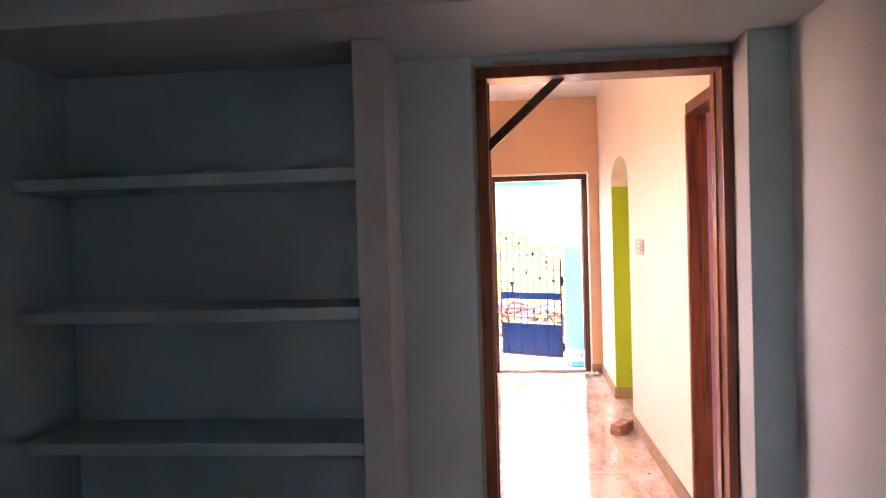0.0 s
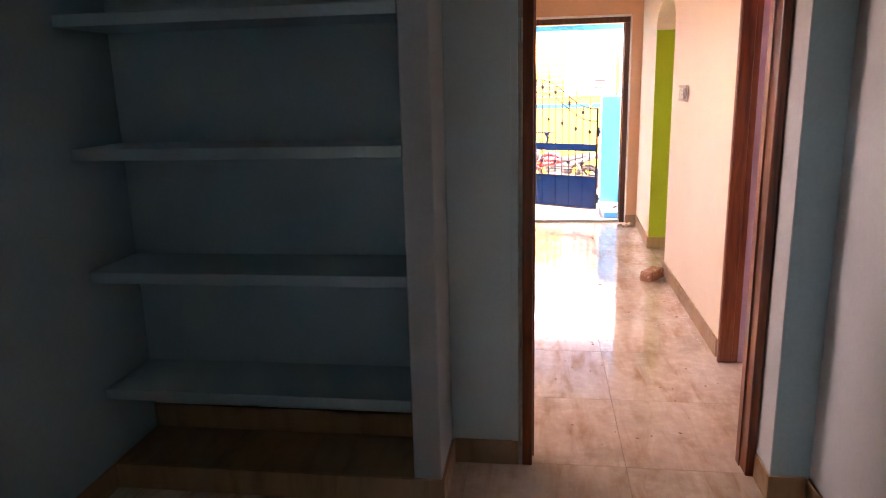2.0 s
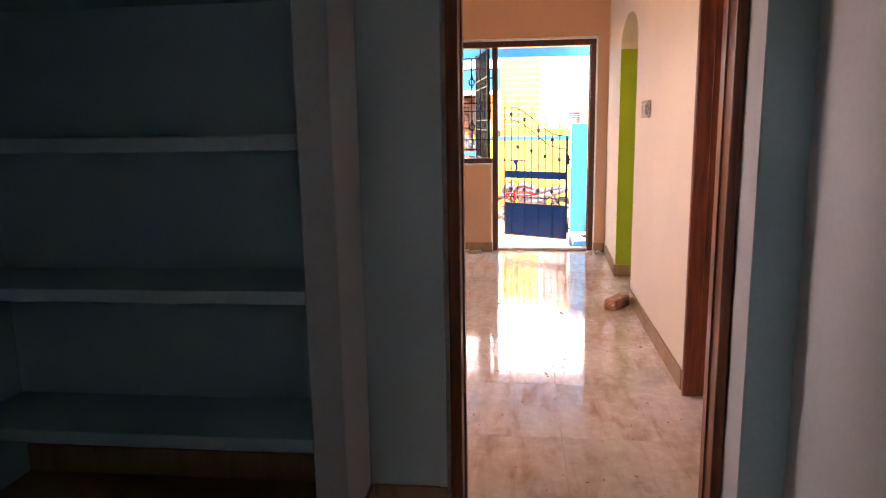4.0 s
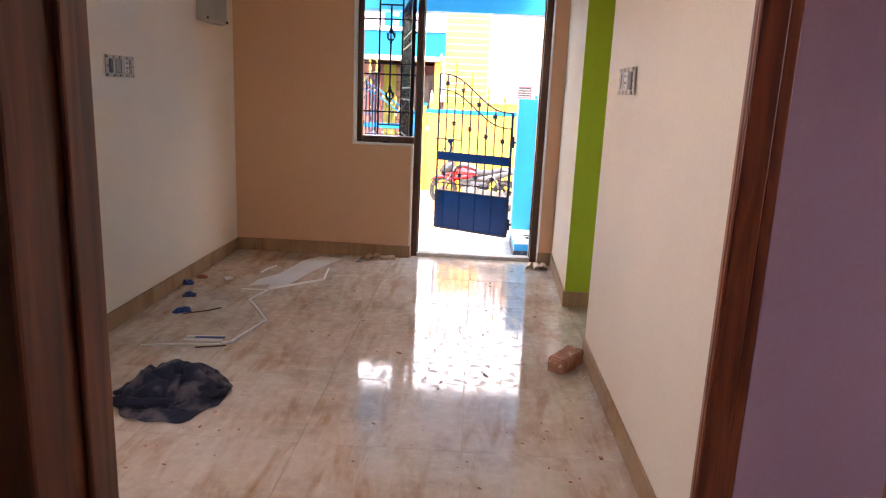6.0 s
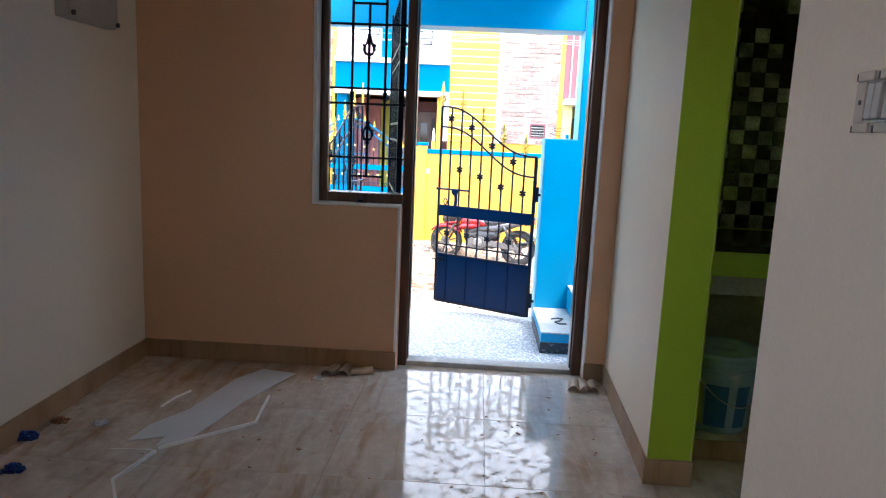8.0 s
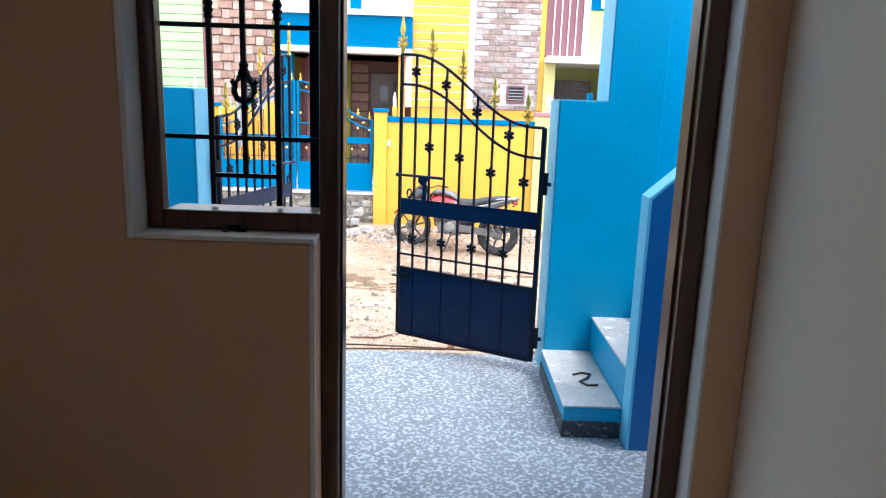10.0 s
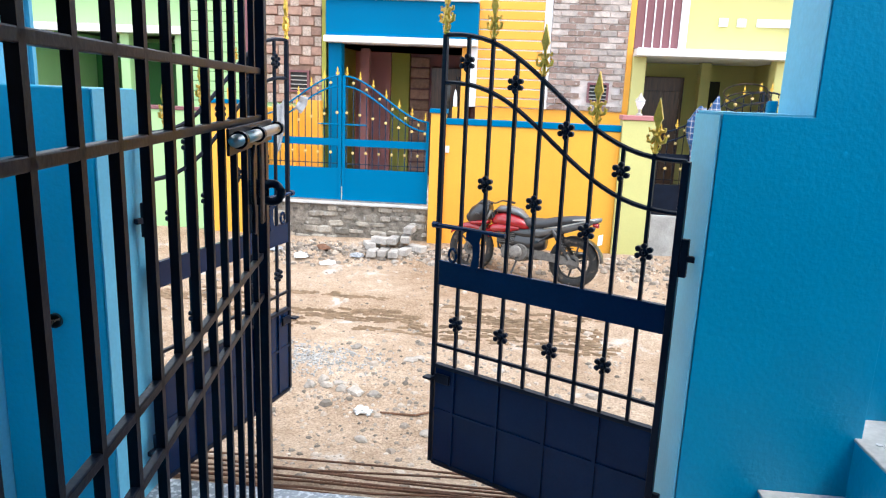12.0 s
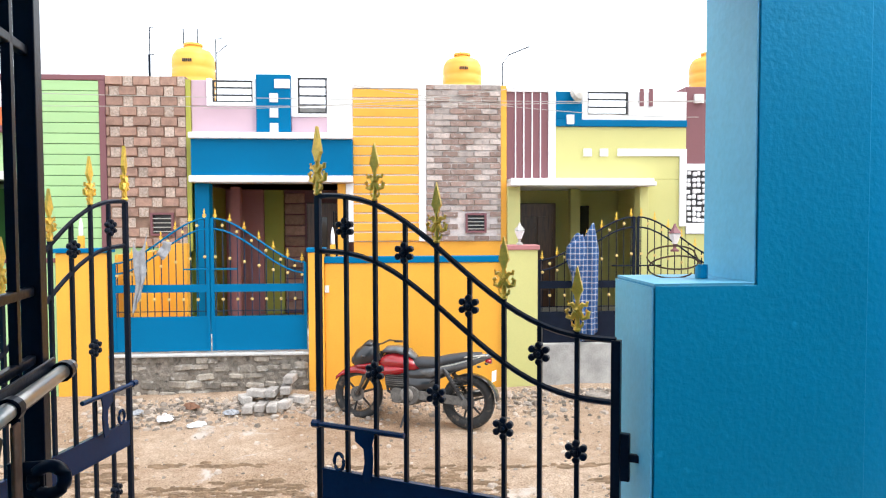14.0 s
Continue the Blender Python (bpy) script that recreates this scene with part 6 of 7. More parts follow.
def house_gate(label, x0, x1, high_at_left, material, panel, z_high=1.47, z_low=.92, m=None, bars=IRON):
    g = thing("house_gate", label, "gate", m, "gates of the houses across the street")
    L = x1 - x0

    def f(x, a, b):
        u = (x - x0) / L
        u = 1 - u if high_at_left else u
        return a + (b - a) * smooth(u)
    y = YW + .06
    part("stile", boxes((x0 + .005, x0 + .04, y - .015, y + .015, -.17, f(x0, z_low, z_high))), material, g)
    part("stile", boxes((x1 - .04, x1 - .005, y - .015, y + .015, -.17, f(x1, z_low, z_high))), material, g)
    for dz in (0, -.13):
        bm = bmesh.new()
        tube(bm, [(x0 + .02 + (L - .04) * k / 16, y, f(x0 + L * k / 16, z_low, z_high) + dz) for k in range(17)], .011, 6)
        part("swept_rail", bm, material, g)
    part("panel", boxes((x0 + .04, x1 - .04, y - .006, y + .006, -.17, .26)), panel, g, "sheet metal panel")
    part("band", boxes((x0 + .04, x1 - .04, y - .010, y + .010, .56, .655)), panel, g, "flat band")
    part("lower_rail", boxes((x0 + .04, x1 - .04, y - .005, y + .005, .318, .328)), bars, g)
    xe = x1 - .02 if not high_at_left else x0 + .02
    part("slide_bolt", boxes((min(xe, xe + (.30 if high_at_left else -.30)), max(xe, xe + (.30 if high_at_left else -.30)), y - .03, y - .012, .835, .853)), material, g, "sliding gate bolt", .003)
    n = 13
    for k in range(n):
        x = x0 + .06 + (L - .12) * k / (n - 1)
        zt = f(x, z_low, z_high)
        part("bar", boxes((x - .005, x + .005, y - .005, y + .005, .261, zt)), bars, g)
        if k % 2 == 0:
            piece("finial", SPK, g, (x, y, zt))
            piece("disc", DISC, g, (x, y - .012, .655 + (zt - .655) * .42))
        else:
            piece("disc", DISC, g, (x, y - .012, .47))
            piece("disc", DISC, g, (x, y - .012, zt - .065))
    return g


house_gate("ocean blue iron gate leaf with gold discs and spears", -3.14, -1.97, False, EXTBLUE, EXTBLUE, bars=GATEBAR)
house_gate("ocean blue iron gate leaf with gold discs and spears", -1.96, -.79, True, EXTBLUE, EXTBLUE, bars=GATEBAR)
house_gate("black iron gate leaf with gold discs and spears", 2.12, 3.40, False, IRON, IRON)
house_gate("black iron gate leaf with gold discs and spears", 3.41, 4.61, True, IRON, IRON)


def lamp(name, label, x, y, z, s, cap):
    g = thing(name, label, "lamp", pose(x, y, z))
    bm = bmesh.new()
    lathe(bm, [(.05 * s, 0), (.05 * s, .02 * s), (.02 * s, .04 * s), (.02 * s, .09 * s)], 10)
    part("foot", bm, cap, g)
    bm = bmesh.new()
    lathe(bm, [(.03 * s, .09 * s), (.075 * s, .2 * s), (.06 * s, .215 * s)], 6)
    part("globe", bm, EXTWHITE, g, "frosted lantern glass")
    bm = bmesh.new()
    lathe(bm, [(.085 * s, .216 * s), (.03 * s, .28 * s), (.008 * s, .33 * s)], 6)
    part("cap", bm, cap, g)


lamp("gate_lamp", "white lantern on the lime gate pillar", 1.89, YW + .07, 1.12, .86, GREYMETAL)
def candle_lamp(x, y, z):
    g = thing("gate_lamp", "slim orange pillar lamp with a white candle-shaped bulb", "lamp", pose(x, y, z), "candle lamps on the walls")
    part("base", boxes((-.032, .032, -.032, .032, 0, .15)), OCHRE, g, "orange painted base", .006)
    bm = bmesh.new()
    lathe(bm, [(.022, .151), (.026, .17), (.024, .27), (.014, .33), (.003, .37)], 12)
    part("bulb", bm, EXTWHITE, g, "white candle-shaped bulb", smooth=True)


candle_lamp(-.47, YW + .085, .985)
candle_lamp(-3.5, YW + .07, 1.11)
lamp("gate_lamp", "dark brown lantern beyond the black gate", 3.92, YW + .06, 1.02, 1.1, MAROON)


def hanging(name, label, material, x0, x1, z_top, z_bot, y, seed, twist=.05):
    bm = bmesh.new()
    nx, nz = 14, 22
    grid = []
    for j in range(nz + 1):
        v = j / nz
        row = []
        for i in range(nx + 1):
            u = i / nx
            w = 1 - .42 * v  # two corners caught on the spikes, tapering to a skewed tail
            x = (x0 + x1) / 2 + (u - .5) * (x1 - x0) * w - (x1 - x0) * .18 * v + .05 * noise.noise((v * 2.6, seed, 0))
            z = z_top + (z_bot - z_top) * v - (1 - v) * (.16 * math.sin(PI * u) + .10 * (1 - u)) + v * .22 * u + .03 * noise.noise((u * 3, seed, v))
            row.append(bm.verts.new((x, y + twist * math.sin(u * 11 + seed + v * 2) * (.3 + v * .5), z)))
        grid.append(row)
    for a, b in zip(grid, grid[1:]):
        for i in range(nx):
            bm.faces.new((a[i], a[i + 1], b[i + 1], b[i]))
    ob = solid(name, bm, material, label, "cloth", smooth=True)
    md = ob.modifiers.new("cloth", "SOLIDIFY")
    md.thickness = .004
    return ob


def along(u, rows):
    for (a, p), (b, q) in zip(rows, rows[1:]):
        if u <= b:
            k = smooth((u - a) / (b - a))
            return p + (q - p) * k
    return rows[-1][1]


def plaid_cloth(y):
    """A square cloth caught on two spikes, its corner folded over, hanging in soft folds."""
    bm = bmesh.new()
    nx, nz = 30, 40
    grid = []
    for j in range(nz + 1):
        v = j / nz
        row = []
        for i in range(nx + 1):
            u = i / nx
            xa = along(v, ((0, 2.47), (.12, 2.47), (.35, 2.55), (1, 2.63)))
            xb = along(v, ((0, 2.86), (.15, 2.89), (1, 2.88)))
            zt = along(u, ((0, 1.10), (.34, 1.28), (.52, 1.21), (.85, 1.40), (1, 1.22)))
            zb = -.13 + .13 * u
            fold = math.sin(u * 13 + v * 2.2 + 1.5 * noise.noise((u * 2, v * 2, 4)))
            row.append(bm.verts.new((xa + (xb - xa) * u + .012 * noise.noise((v * 4, u * 3, 1)), y - .02 + .034 * fold * (.35 + .65 * v) - .05 * (1 - v) * math.sin(PI * u), zt + (zb - zt) * v + .02 * noise.noise((u * 5, 3, v)))))
        grid.append(row)
    for a, b in zip(grid, grid[1:]):
        for i in range(nx):
            bm.faces.new((a[i], a[i + 1], b[i + 1], b[i]))
    flap = [[bm.verts.new((2.46 + .20 * p + .05 * q, y - .085 - .02 * math.sin(PI * p), 1.10 + .16 * p - q * (.10 + .30 * (1 - abs(p - .35))))) for p in [k / 8 for k in range(9)]] for q in [k / 8 for k in range(9)]]
    for a, b in zip(flap, flap[1:]):
        for i in range(8):
            bm.faces.new((a[i], a[i + 1], b[i + 1], b[i]))
    ob = solid("hanging_cloth", bm, PLAID, "blue plaid cloth hung over the black gate to dry", "cloth", smooth=True)
    ob.modifiers.new("cloth", "SOLIDIFY").thickness = .004


plaid_cloth(YW - .02)
hanging("hanging_cloth", "thin grey cloth hung over the blue gate", GREYCLOTH, -2.86, -2.70, 1.28, .30, YW - .01, 2.0, .03)
hanging("hanging_cloth", "small pale cloth on the yard wall", GREYCLOTH, -2.60, -2.42, 1.18, .98, YW + .02, 5.0, .02)


# ---- roof tanks, aerials and wires ----
def tank(label, x, y, z0, r, h):
    g = thing("water_tank", label, "water tank", pose(x, y, z0), "water tanks on the roofs")
    bm = bmesh.new()
    prof = [(r * .96, 0)]
    for k in range(6):
        z = h * .84 * k / 6
        prof += [(r, z + .02), (r, z + h * .11), (r * .965, z + h * .125)]
    prof += [(r * .97, h * .85), (r * .8, h * .93), (r * .42, h * .97), (r * .40, h)]
    lathe(bm, prof, 28)
    part("tank_body", bm, TANK, g, smooth=True)
    bm = bmesh.new()
    lathe(bm, [(r * .44, h), (r * .44, h * 1.03), (r * .1, h * 1.05)], 20)
    part("lid", bm, TANK, g)
    bm = bmesh.new()
    for k in range(5):
        a = -1.78 + .09 * k
        bx(bm, r * 1.005 * math.cos(a) - .012, r * 1.005 * math.cos(a) + .012, r * 1.0 * math.sin(a) - .02, r * math.sin(a) + .02, h * .74, h * .78)
    part("marking", bm, DARKHOLE, g, "small dark printed marking")


tank("yellow ribbed plastic water tank on a roof", -3.5, 14.0, 3.36, .40, 1.42)
tank("yellow ribbed plastic water tank on a roof", 1.68, 14.0, 3.37, .385, 1.30)
tank("yellow ribbed plastic water tank on a roof", 6.72, 14.0, 3.46, .40, 1.30)


def aerial(label, pts, r=.012):
    bm = bmesh.new()
    for p in pts:
        tube(bm, p, r, 5)
    solid("roof_pipe", bm, IRON, label, "pipe")


aerial("thin bent metal pipe on the roof", [[(2.42, 13.6, 3.1), (2.42, 13.6, 4.45), (2.55, 13.6, 4.62), (2.95, 13.6, 4.78)]])
aerial("thin bent metal pipe on the roof", [[(-2.98, 13.6, 3.2), (-2.98, 13.6, 4.55), (-2.78, 13.6, 4.72)]])
aerial("bent reinforcing rods on the roof", [[(-4.3, 13.9, 3.4), (-4.3, 13.9, 4.60), (-4.2, 13.9, 4.60)], [(-4.28, 13.9, 4.98), (-4.28, 13.9, 5.1), (-4.12, 13.9, 5.1), (-4.28, 13.9, 5.1), (-4.28, 13.9, 3.4)],
                                            [(-3.75, 14.3, 4.5), (-3.77, 14.3, 5.2)], [(-3.5, 14.3, 4.5), (-3.5, 14.3, 5.2)], [(-3.1, 14.1, 3.4), (-3.1, 14.1, 4.95), (-2.98, 14.1, 4.98)]])
aerial("small pipe loop on the parapet", [[(-.44, 10.6, 3.4), (-.44, 10.55, 3.2), (-.40, 10.5, 3.14), (-.34, 10.5, 3.2)]], .008)
for (xa, za), (xb, zb), sag, y in (((-9.0, 3.35), (9.5, 3.30), .20, 10.1), ((-9.0, 3.10), (9.5, 3.42), .22, 10.05), ((-.35, 3.42), (4.9, 2.98), .16, 10.2), ((-2.4, 3.05), (2.2, 3.40), .14, 10.15)):
    bm = bmesh.new()
    tube(bm, [(xa + (xb - xa) * k / 24, YF - .03 - (10.5 - y) * math.sin(PI * k / 24), za + (zb - za) * k / 24 - sag * 4 * (k / 24) * (1 - k / 24)) for k in range(25)], .005, 5)
    solid("overhead_wire", bm, GREYMETAL, "thin sagging overhead wire along the house fronts", "wire", group="overhead wires")
bm = bmesh.new()
lathe(bm, [(.01, -.05), (.09, -.02), (.12, .03), (.11, .03), (.085, -.015)], 16, (0, 0, 0), "y")
ob = solid("satellite_dish", bm, GREYMETAL, "small grey satellite dish on the blue parapet", "satellite dish")
ob.matrix_basis = pose(3.03, 10.42, 3.30, -20, 0, 30)


# ---- motorcycle ----
def hull(bm, rings):
    """A smooth body from cross-sections: (x, centre z, half width, half height)."""
    n = 14
    loops = [[bm.verts.new((x, hw * math.cos(2 * PI * k / n), cz + hh * math.sin(2 * PI * k / n))) for k in range(n)] for x, cz, hw, hh in rings]
    for a, b in zip(loops, loops[1:]):
        for k in range(n):
            bm.faces.new((a[k], a[(k + 1) % n], b[(k + 1) % n], b[k]))
    bm.faces.new(loops[0][::-1])
    bm.faces.new(loops[-1])


def torus(bm, r, t, c, n=36, m=8, squash=1.0):
    rings = []
    for i in range(n):
        a = 2 * PI * i / n
        rings.append([bm.verts.new((c[0] + (r + t * math.cos(2 * PI * j / m)) * math.cos(a), c[1] + t * squash * math.sin(2 * PI * j / m), c[2] + (r + t * math.cos(2 * PI * j / m)) * math.sin(a))) for j in range(m)])
    for i in range(n):
        u, w = rings[i], rings[(i + 1) % n]
        for j in range(m):
            bm.faces.new((u[j], u[(j + 1) % m], w[(j + 1) % m], w[j]))


def motorcycle(m):
    g = thing("motorcycle", "red and black commuter motorcycle parked on its side stand", "motorcycle", m)
    FX, RX, R = -.665, .665, .305
    for nm, x, t in (("front_wheel", FX, .045), ("rear_wheel", RX, .055)):
        bm = bmesh.new()
        torus(bm, R - t, t, (x, 0, R))
        w = part(nm, bm, RUBBER, g, "dusty black tyre", smooth=True)
        bm = bmesh.new()
        torus(bm, R - t * 1.9, .018, (x, 0, R), 30, 6)
        part("rim", bm, BIKEBLACK, w)
        bm = bmesh.new()
        for k in range(6):
            a = 2 * PI * k / 6 + .3
            tube(bm, [(x + .03 * math.cos(a), 0, R + .03 * math.sin(a)), (x + (R - t * 2) * math.cos(a), 0, R + (R - t * 2) * math.sin(a))], .016, 6, .011)
        lathe(bm, [(.045, -.05), (.05, -.03), (.05, .03), (.045, .05)], 14, (x, 0, R), "y")
        part("spokes", bm, BIKEBLACK, w)
        bm = bmesh.new()
        lathe(bm, [(.085, -.045), (.085, -.04)], 20, (x, 0, R), "y")
        part("brake_disc", bm, ENGINE, w)
    bm = bmesh.new()
    for q in (-.075, .075):
        tube(bm, [(FX, q, R), (FX + .20, q, .72), (FX + .255, q, .86)], .02, 8)
    part("fork", bm, ENGINE, g, smooth=True)
    bm = bmesh.new()
    n = 12
    top = [[bm.verts.new((FX + (R + .03) * math.cos(a), y, R + (R + .03 + dz) * math.sin(a))) for y, dz in ((-.075, -.075), (-.062, .0), (0, .025), (.062, .0), (.075, -.075))] for a in [math.radians(40 + 105 * k / n) for k in range(n + 1)]]
    for a, b in zip(top, top[1:]):
        for k in range(4):
            bm.faces.new((a[k], a[k + 1], b[k + 1], b[k]))
    ob = part("front_mudguard", bm, BIKERED, g, "red front mudguard", smooth=True)
    ob.modifiers.new("sheet", "SOLIDIFY").thickness = .006
    bm = bmesh.new()
    hull(bm, [(-.40, .72, .06, .05), (-.34, .74, .12, .10), (-.22, .75, .155, .125), (-.08, .74, .155, .115), (.04, .71, .12, .085), (.10, .70, .08, .06)])
    part("fuel_tank", bm, BIKERED, g, "glossy red fuel tank", smooth=True)
    bm = bmesh.new()
    hull(bm, [(-.44, .60, .08, .05), (-.34, .62, .17, .09), (-.16, .64, .175, .08), (-.02, .66, .12, .05)])
    part("tank_shroud", bm, BIKERED, g, "red tank shroud", smooth=True)
    bm = bmesh.new()
    hull(bm, [(-.37, .86, .05, .03), (-.31, .90, .10, .055), (-.18, .905, .13, .06), (-.04, .87, .12, .06), (.05, .80, .07, .03)])
    part("tank_cover", bm, TANKGREY, g, "glossy dark grey tank top", smooth=True)
    bm = bmesh.new()
    hull(bm, [(.0, .76, .08, .05), (.10, .745, .12, .085), (.28, .75, .14, .085), (.42, .80, .13, .08), (.62, .855, .115, .065), (.80, .90, .06, .03)])
    part("seat", bm, SEATVINYL, g, "grey-black stepped seat", smooth=True)
    bm = bmesh.new()
    hull(bm, [(.06, .62, .09, .07), (.24, .64, .125, .10), (.45, .71, .125, .09), (.68, .80, .10, .075), (.94, .90, .04, .03)])
    part("tail_panel", bm, TANKGREY, g, "grey tail panel", smooth=True)
    bm = bmesh.new()
    for q in (-.115, .115):
        tube(bm, [(.30, q, .70), (.50, q, .755), (.70, q * .8, .83), (.86, q * .5, .89)], .012, 6, .006)
    part("tail_stripe", bm, STEEL, g, "pale silver stripe", smooth=True)
    bm = bmesh.new()
    for q in (-.10, .10):
        tube(bm, [(.50, q, .80), (.64, q, .86), (.82, q, .89), (.88, q * .4, .885)], .011, 6)
    part("grab_rail", bm, GREYMETAL, g, smooth=True)
    bm = bmesh.new()
    hull(bm, [(-.74, .74, .05, .06), (-.69, .76, .11, .13), (-.58, .80, .13, .17), (-.46, .84, .11, .14)])
    part("headlamp_fairing", bm, BIKEBLACK, g, "black headlamp fairing", smooth=True)
    bm = bmesh.new()
    hull(bm, [(-.72, .655, .05, .03), (-.66, .655, .10, .04), (-.55, .67, .12, .045), (-.44, .69, .10, .03)])
    part("fairing_lip", bm, BIKERED, g, "red lower lip of the fairing", smooth=True)
    bm = bmesh.new()
    lathe(bm, [(.055, -.160), (.078, -.152), (.085, -.13)], 20, (-.02, 0, .34), "y")
    part("generator_cover", bm, ALLOY, g, "dusty alloy engine cover", smooth=True)
    bm = bmesh.new()
    slab(bm, [(.12, .40), (.60, .37), (.74, .32), (.74, .27), (.60, .27), (.12, .30)], -.125, -.115)
    part("chain_guard", bm, ENGINE, g, "grey chain guard", .004)
    bm = bmesh.new()
    tube(bm, [(-.03, -.15, .30), (-.10, -.17, .26), (-.16, -.18, .27)], .008, 6)
    part("gear_lever", bm, ENGINE, g)
    bm = bmesh.new()
    hull(bm, [(-.755, .73, .05, .05), (-.735, .73, .075, .07), (-.69, .74, .085, .08)])
    part("headlight", bm, GLASS, g, "round headlight glass", smooth=True)
    bm = bmesh.new()
    hull(bm, [(-.62, .93, .05, .02), (-.55, .96, .09, .06), (-.47, .95, .09, .04)])
    part("visor", bm, BIKEBLACK, g, smooth=True)
    bm = bmesh.new()
    tube(bm, [(-.30, -.35, .98), (-.40, -.24, 1.0), (-.43, -.08, .96), (-.43, .08, .96), (-.40, .24, 1.0), (-.30, .35, .98)], .012, 8)
    h = part("handlebar", bm, BIKEBLACK, g, smooth=True)
    for q in (-1, 1):
        bm = bmesh.new()
        tube(bm, [(-.36, q * .27, 1.0), (-.40, q * .33, .985), (-.36, q * .37, .975)], .005, 6)
        part("lever", bm, ENGINE, h)
        bm = bmesh.new()
        tube(bm, [(-.33, q * .25, .985), (-.29, q * .37, .978)], .017, 8)
        part("grip", bm, RUBBER, h)
    bm = bmesh.new()
    bx(bm, -.22, .12, -.11, .11, .24, .42)
    e = part("engine", bm, ENGINE, g, "dusty alloy engine", .03)
    for x, r in ((.02, .11), (-.14, .08)):
        bm = bmesh.new()
        lathe(bm, [(r * .9, -.14), (r, -.125), (r, .125), (r * .9, .14)], 18, (x, 0, .34), "y")
        part("crankcase_cover", bm, ENGINE, e)
    for k in range(6):
        part("cooling_fin", boxes((-.28, -.06, -.135, .135, .44 + k * .026, .448 + k * .026)), ENGINE, e)
    bm = bmesh.new()
    for q in (-.05, .05):
        tube(bm, [(-.42, q, .86), (-.32, q, .60), (-.28, q, .36), (-.1, q, .28), (.18, q, .28), (.24, q, .50), (.16, q, .72)], .017, 6)
        tube(bm, [(.24, q * 2, .50), (.50, q * 2, .74), (.72, q, .80)], .014, 6)
    part("frame", bm, BIKEBLACK, g)
    bm = bmesh.new()
    for q in (-.09, .09):
        tube(bm, [(.18, q, .36), (RX, q, R)], .018, 6)
        tube(bm, [(.40, q * 1.2, .70), (RX - .03, q * 1.2, R + .03)], .026, 8)
        for k in range(7):
            z = .42 + k * .035
            x = .61 - k * .027
            lathe(bm, [(.036, z - .006), (.036, z + .006)], 10, (x, q * 1.2, 0))
    part("swingarm", bm, BIKEBLACK, g, "black swingarm and coil springs")
    bm = bmesh.new()
    tube(bm, [(-.24, .09, .52), (-.32, .11, .40), (-.22, .13, .27), (.15, .14, .26), (.30, .16, .29)], .02, 8)
    tube(bm, [(.30, .16, .29), (.40, .165, .31), (.82, .17, .40)], .045, 12)
    part("exhaust", bm, BIKEBLACK, g, "black silencer", smooth=True)
    bm = bmesh.new()
    hull(bm, [(-.30, .50, .09, .10), (-.12, .48, .12, .15), (.10, .46, .125, .15), (.30, .50, .10, .10)])
    part("side_cover", bm, BIKEBLACK, g, smooth=True)
    bm = bmesh.new()
    top = [[bm.verts.new((RX + (R + .035) * math.cos(a), y, R + (R + .035) * math.sin(a))) for y in (-.075, 0, .075)] for a in [math.radians(100 - 95 * k / 10) for k in range(11)]]
    for a, b in zip(top, top[1:]):
        for k in range(2):
            bm.faces.new((a[k], a[k + 1], b[k + 1], b[k]))
    ob = part("rear_mudguard", bm, BIKEBLACK, g, smooth=True)
    ob.modifiers.new("sheet", "SOLIDIFY").thickness = .006
    part("number_plate", boxes((.95, .955, -.10, .10, .56, .70)), EXTWHITE, g, "white number plate", .003)
    bm = bmesh.new()
    hull(bm, [(.86, .82, .05, .03), (.90, .82, .06, .035), (.92, .815, .05, .03)])
    part("tail_light", bm, BIKERED, g, smooth=True)
    for q in (-1, 1):
        for x, z in ((.82, .76), (-.55, .80)):
            bm = bmesh.new()
            hull(bm, [(x - .02, z, .010, .010), (x, z, .02, .017), (x + .02, z, .010, .010)])
            for v in bm.verts:
                v.co.y += q * .17
            part("indicator", bm, BIKEBLACK, g, smooth=True)
    bm = bmesh.new()
    tube(bm, [(.0, -.10, .27), (-.04, -.24, .0)], .012, 6)
    part("side_stand", bm, BIKEBLACK, g)
    bm = bmesh.new()
    tube(bm, [(.02, -.22, .28), (.02, .22, .28)], .013, 6)
    part("footpeg", bm, RUBBER, g)
    bm = bmesh.new()
    hull(bm, [(-.34, .62, .06, .05), (-.22, .60, .10, .10), (.05, .59, .11, .11), (.30, .62, .10, .09), (.44, .66, .06, .05)])
    part("frame_cover", bm, BIKEBLACK, g, "black frame cover under the tank", smooth=True)
    for ob in g.children:  # the body sits low over the wheels
        if ob.name.startswith(("front_wheel", "rear_wheel")):
            continue
        for q in (ob, *ob.children):
            for v in q.data.vertices:
                if v.co.z > .42:
                    v.co.z = .42 + (v.co.z - .42) * .86


motorcycle(pose(.475, 8.06, -.885, -6, 0, -22))


# ---- rubble in the street ----
def rock(seed, flat=.6):
    bm = bmesh.new()
    bmesh.ops.create_icosphere(bm, subdivisions=2, radius=1)
    for v in bm.verts:
        v.co *= 1 + .35 * noise.noise(v.co * 1.2 + Vector((seed, 0, 0))) + .12 * noise.noise(v.co * 3 + Vector((0, seed, 0)))
        v.co.z *= flat
    return finish("stone", bm, STONE)


ROCKS = [rock(k * 3.7, .45 + .12 * (k % 3)) for k in range(5)]
rnd = random.Random(21)
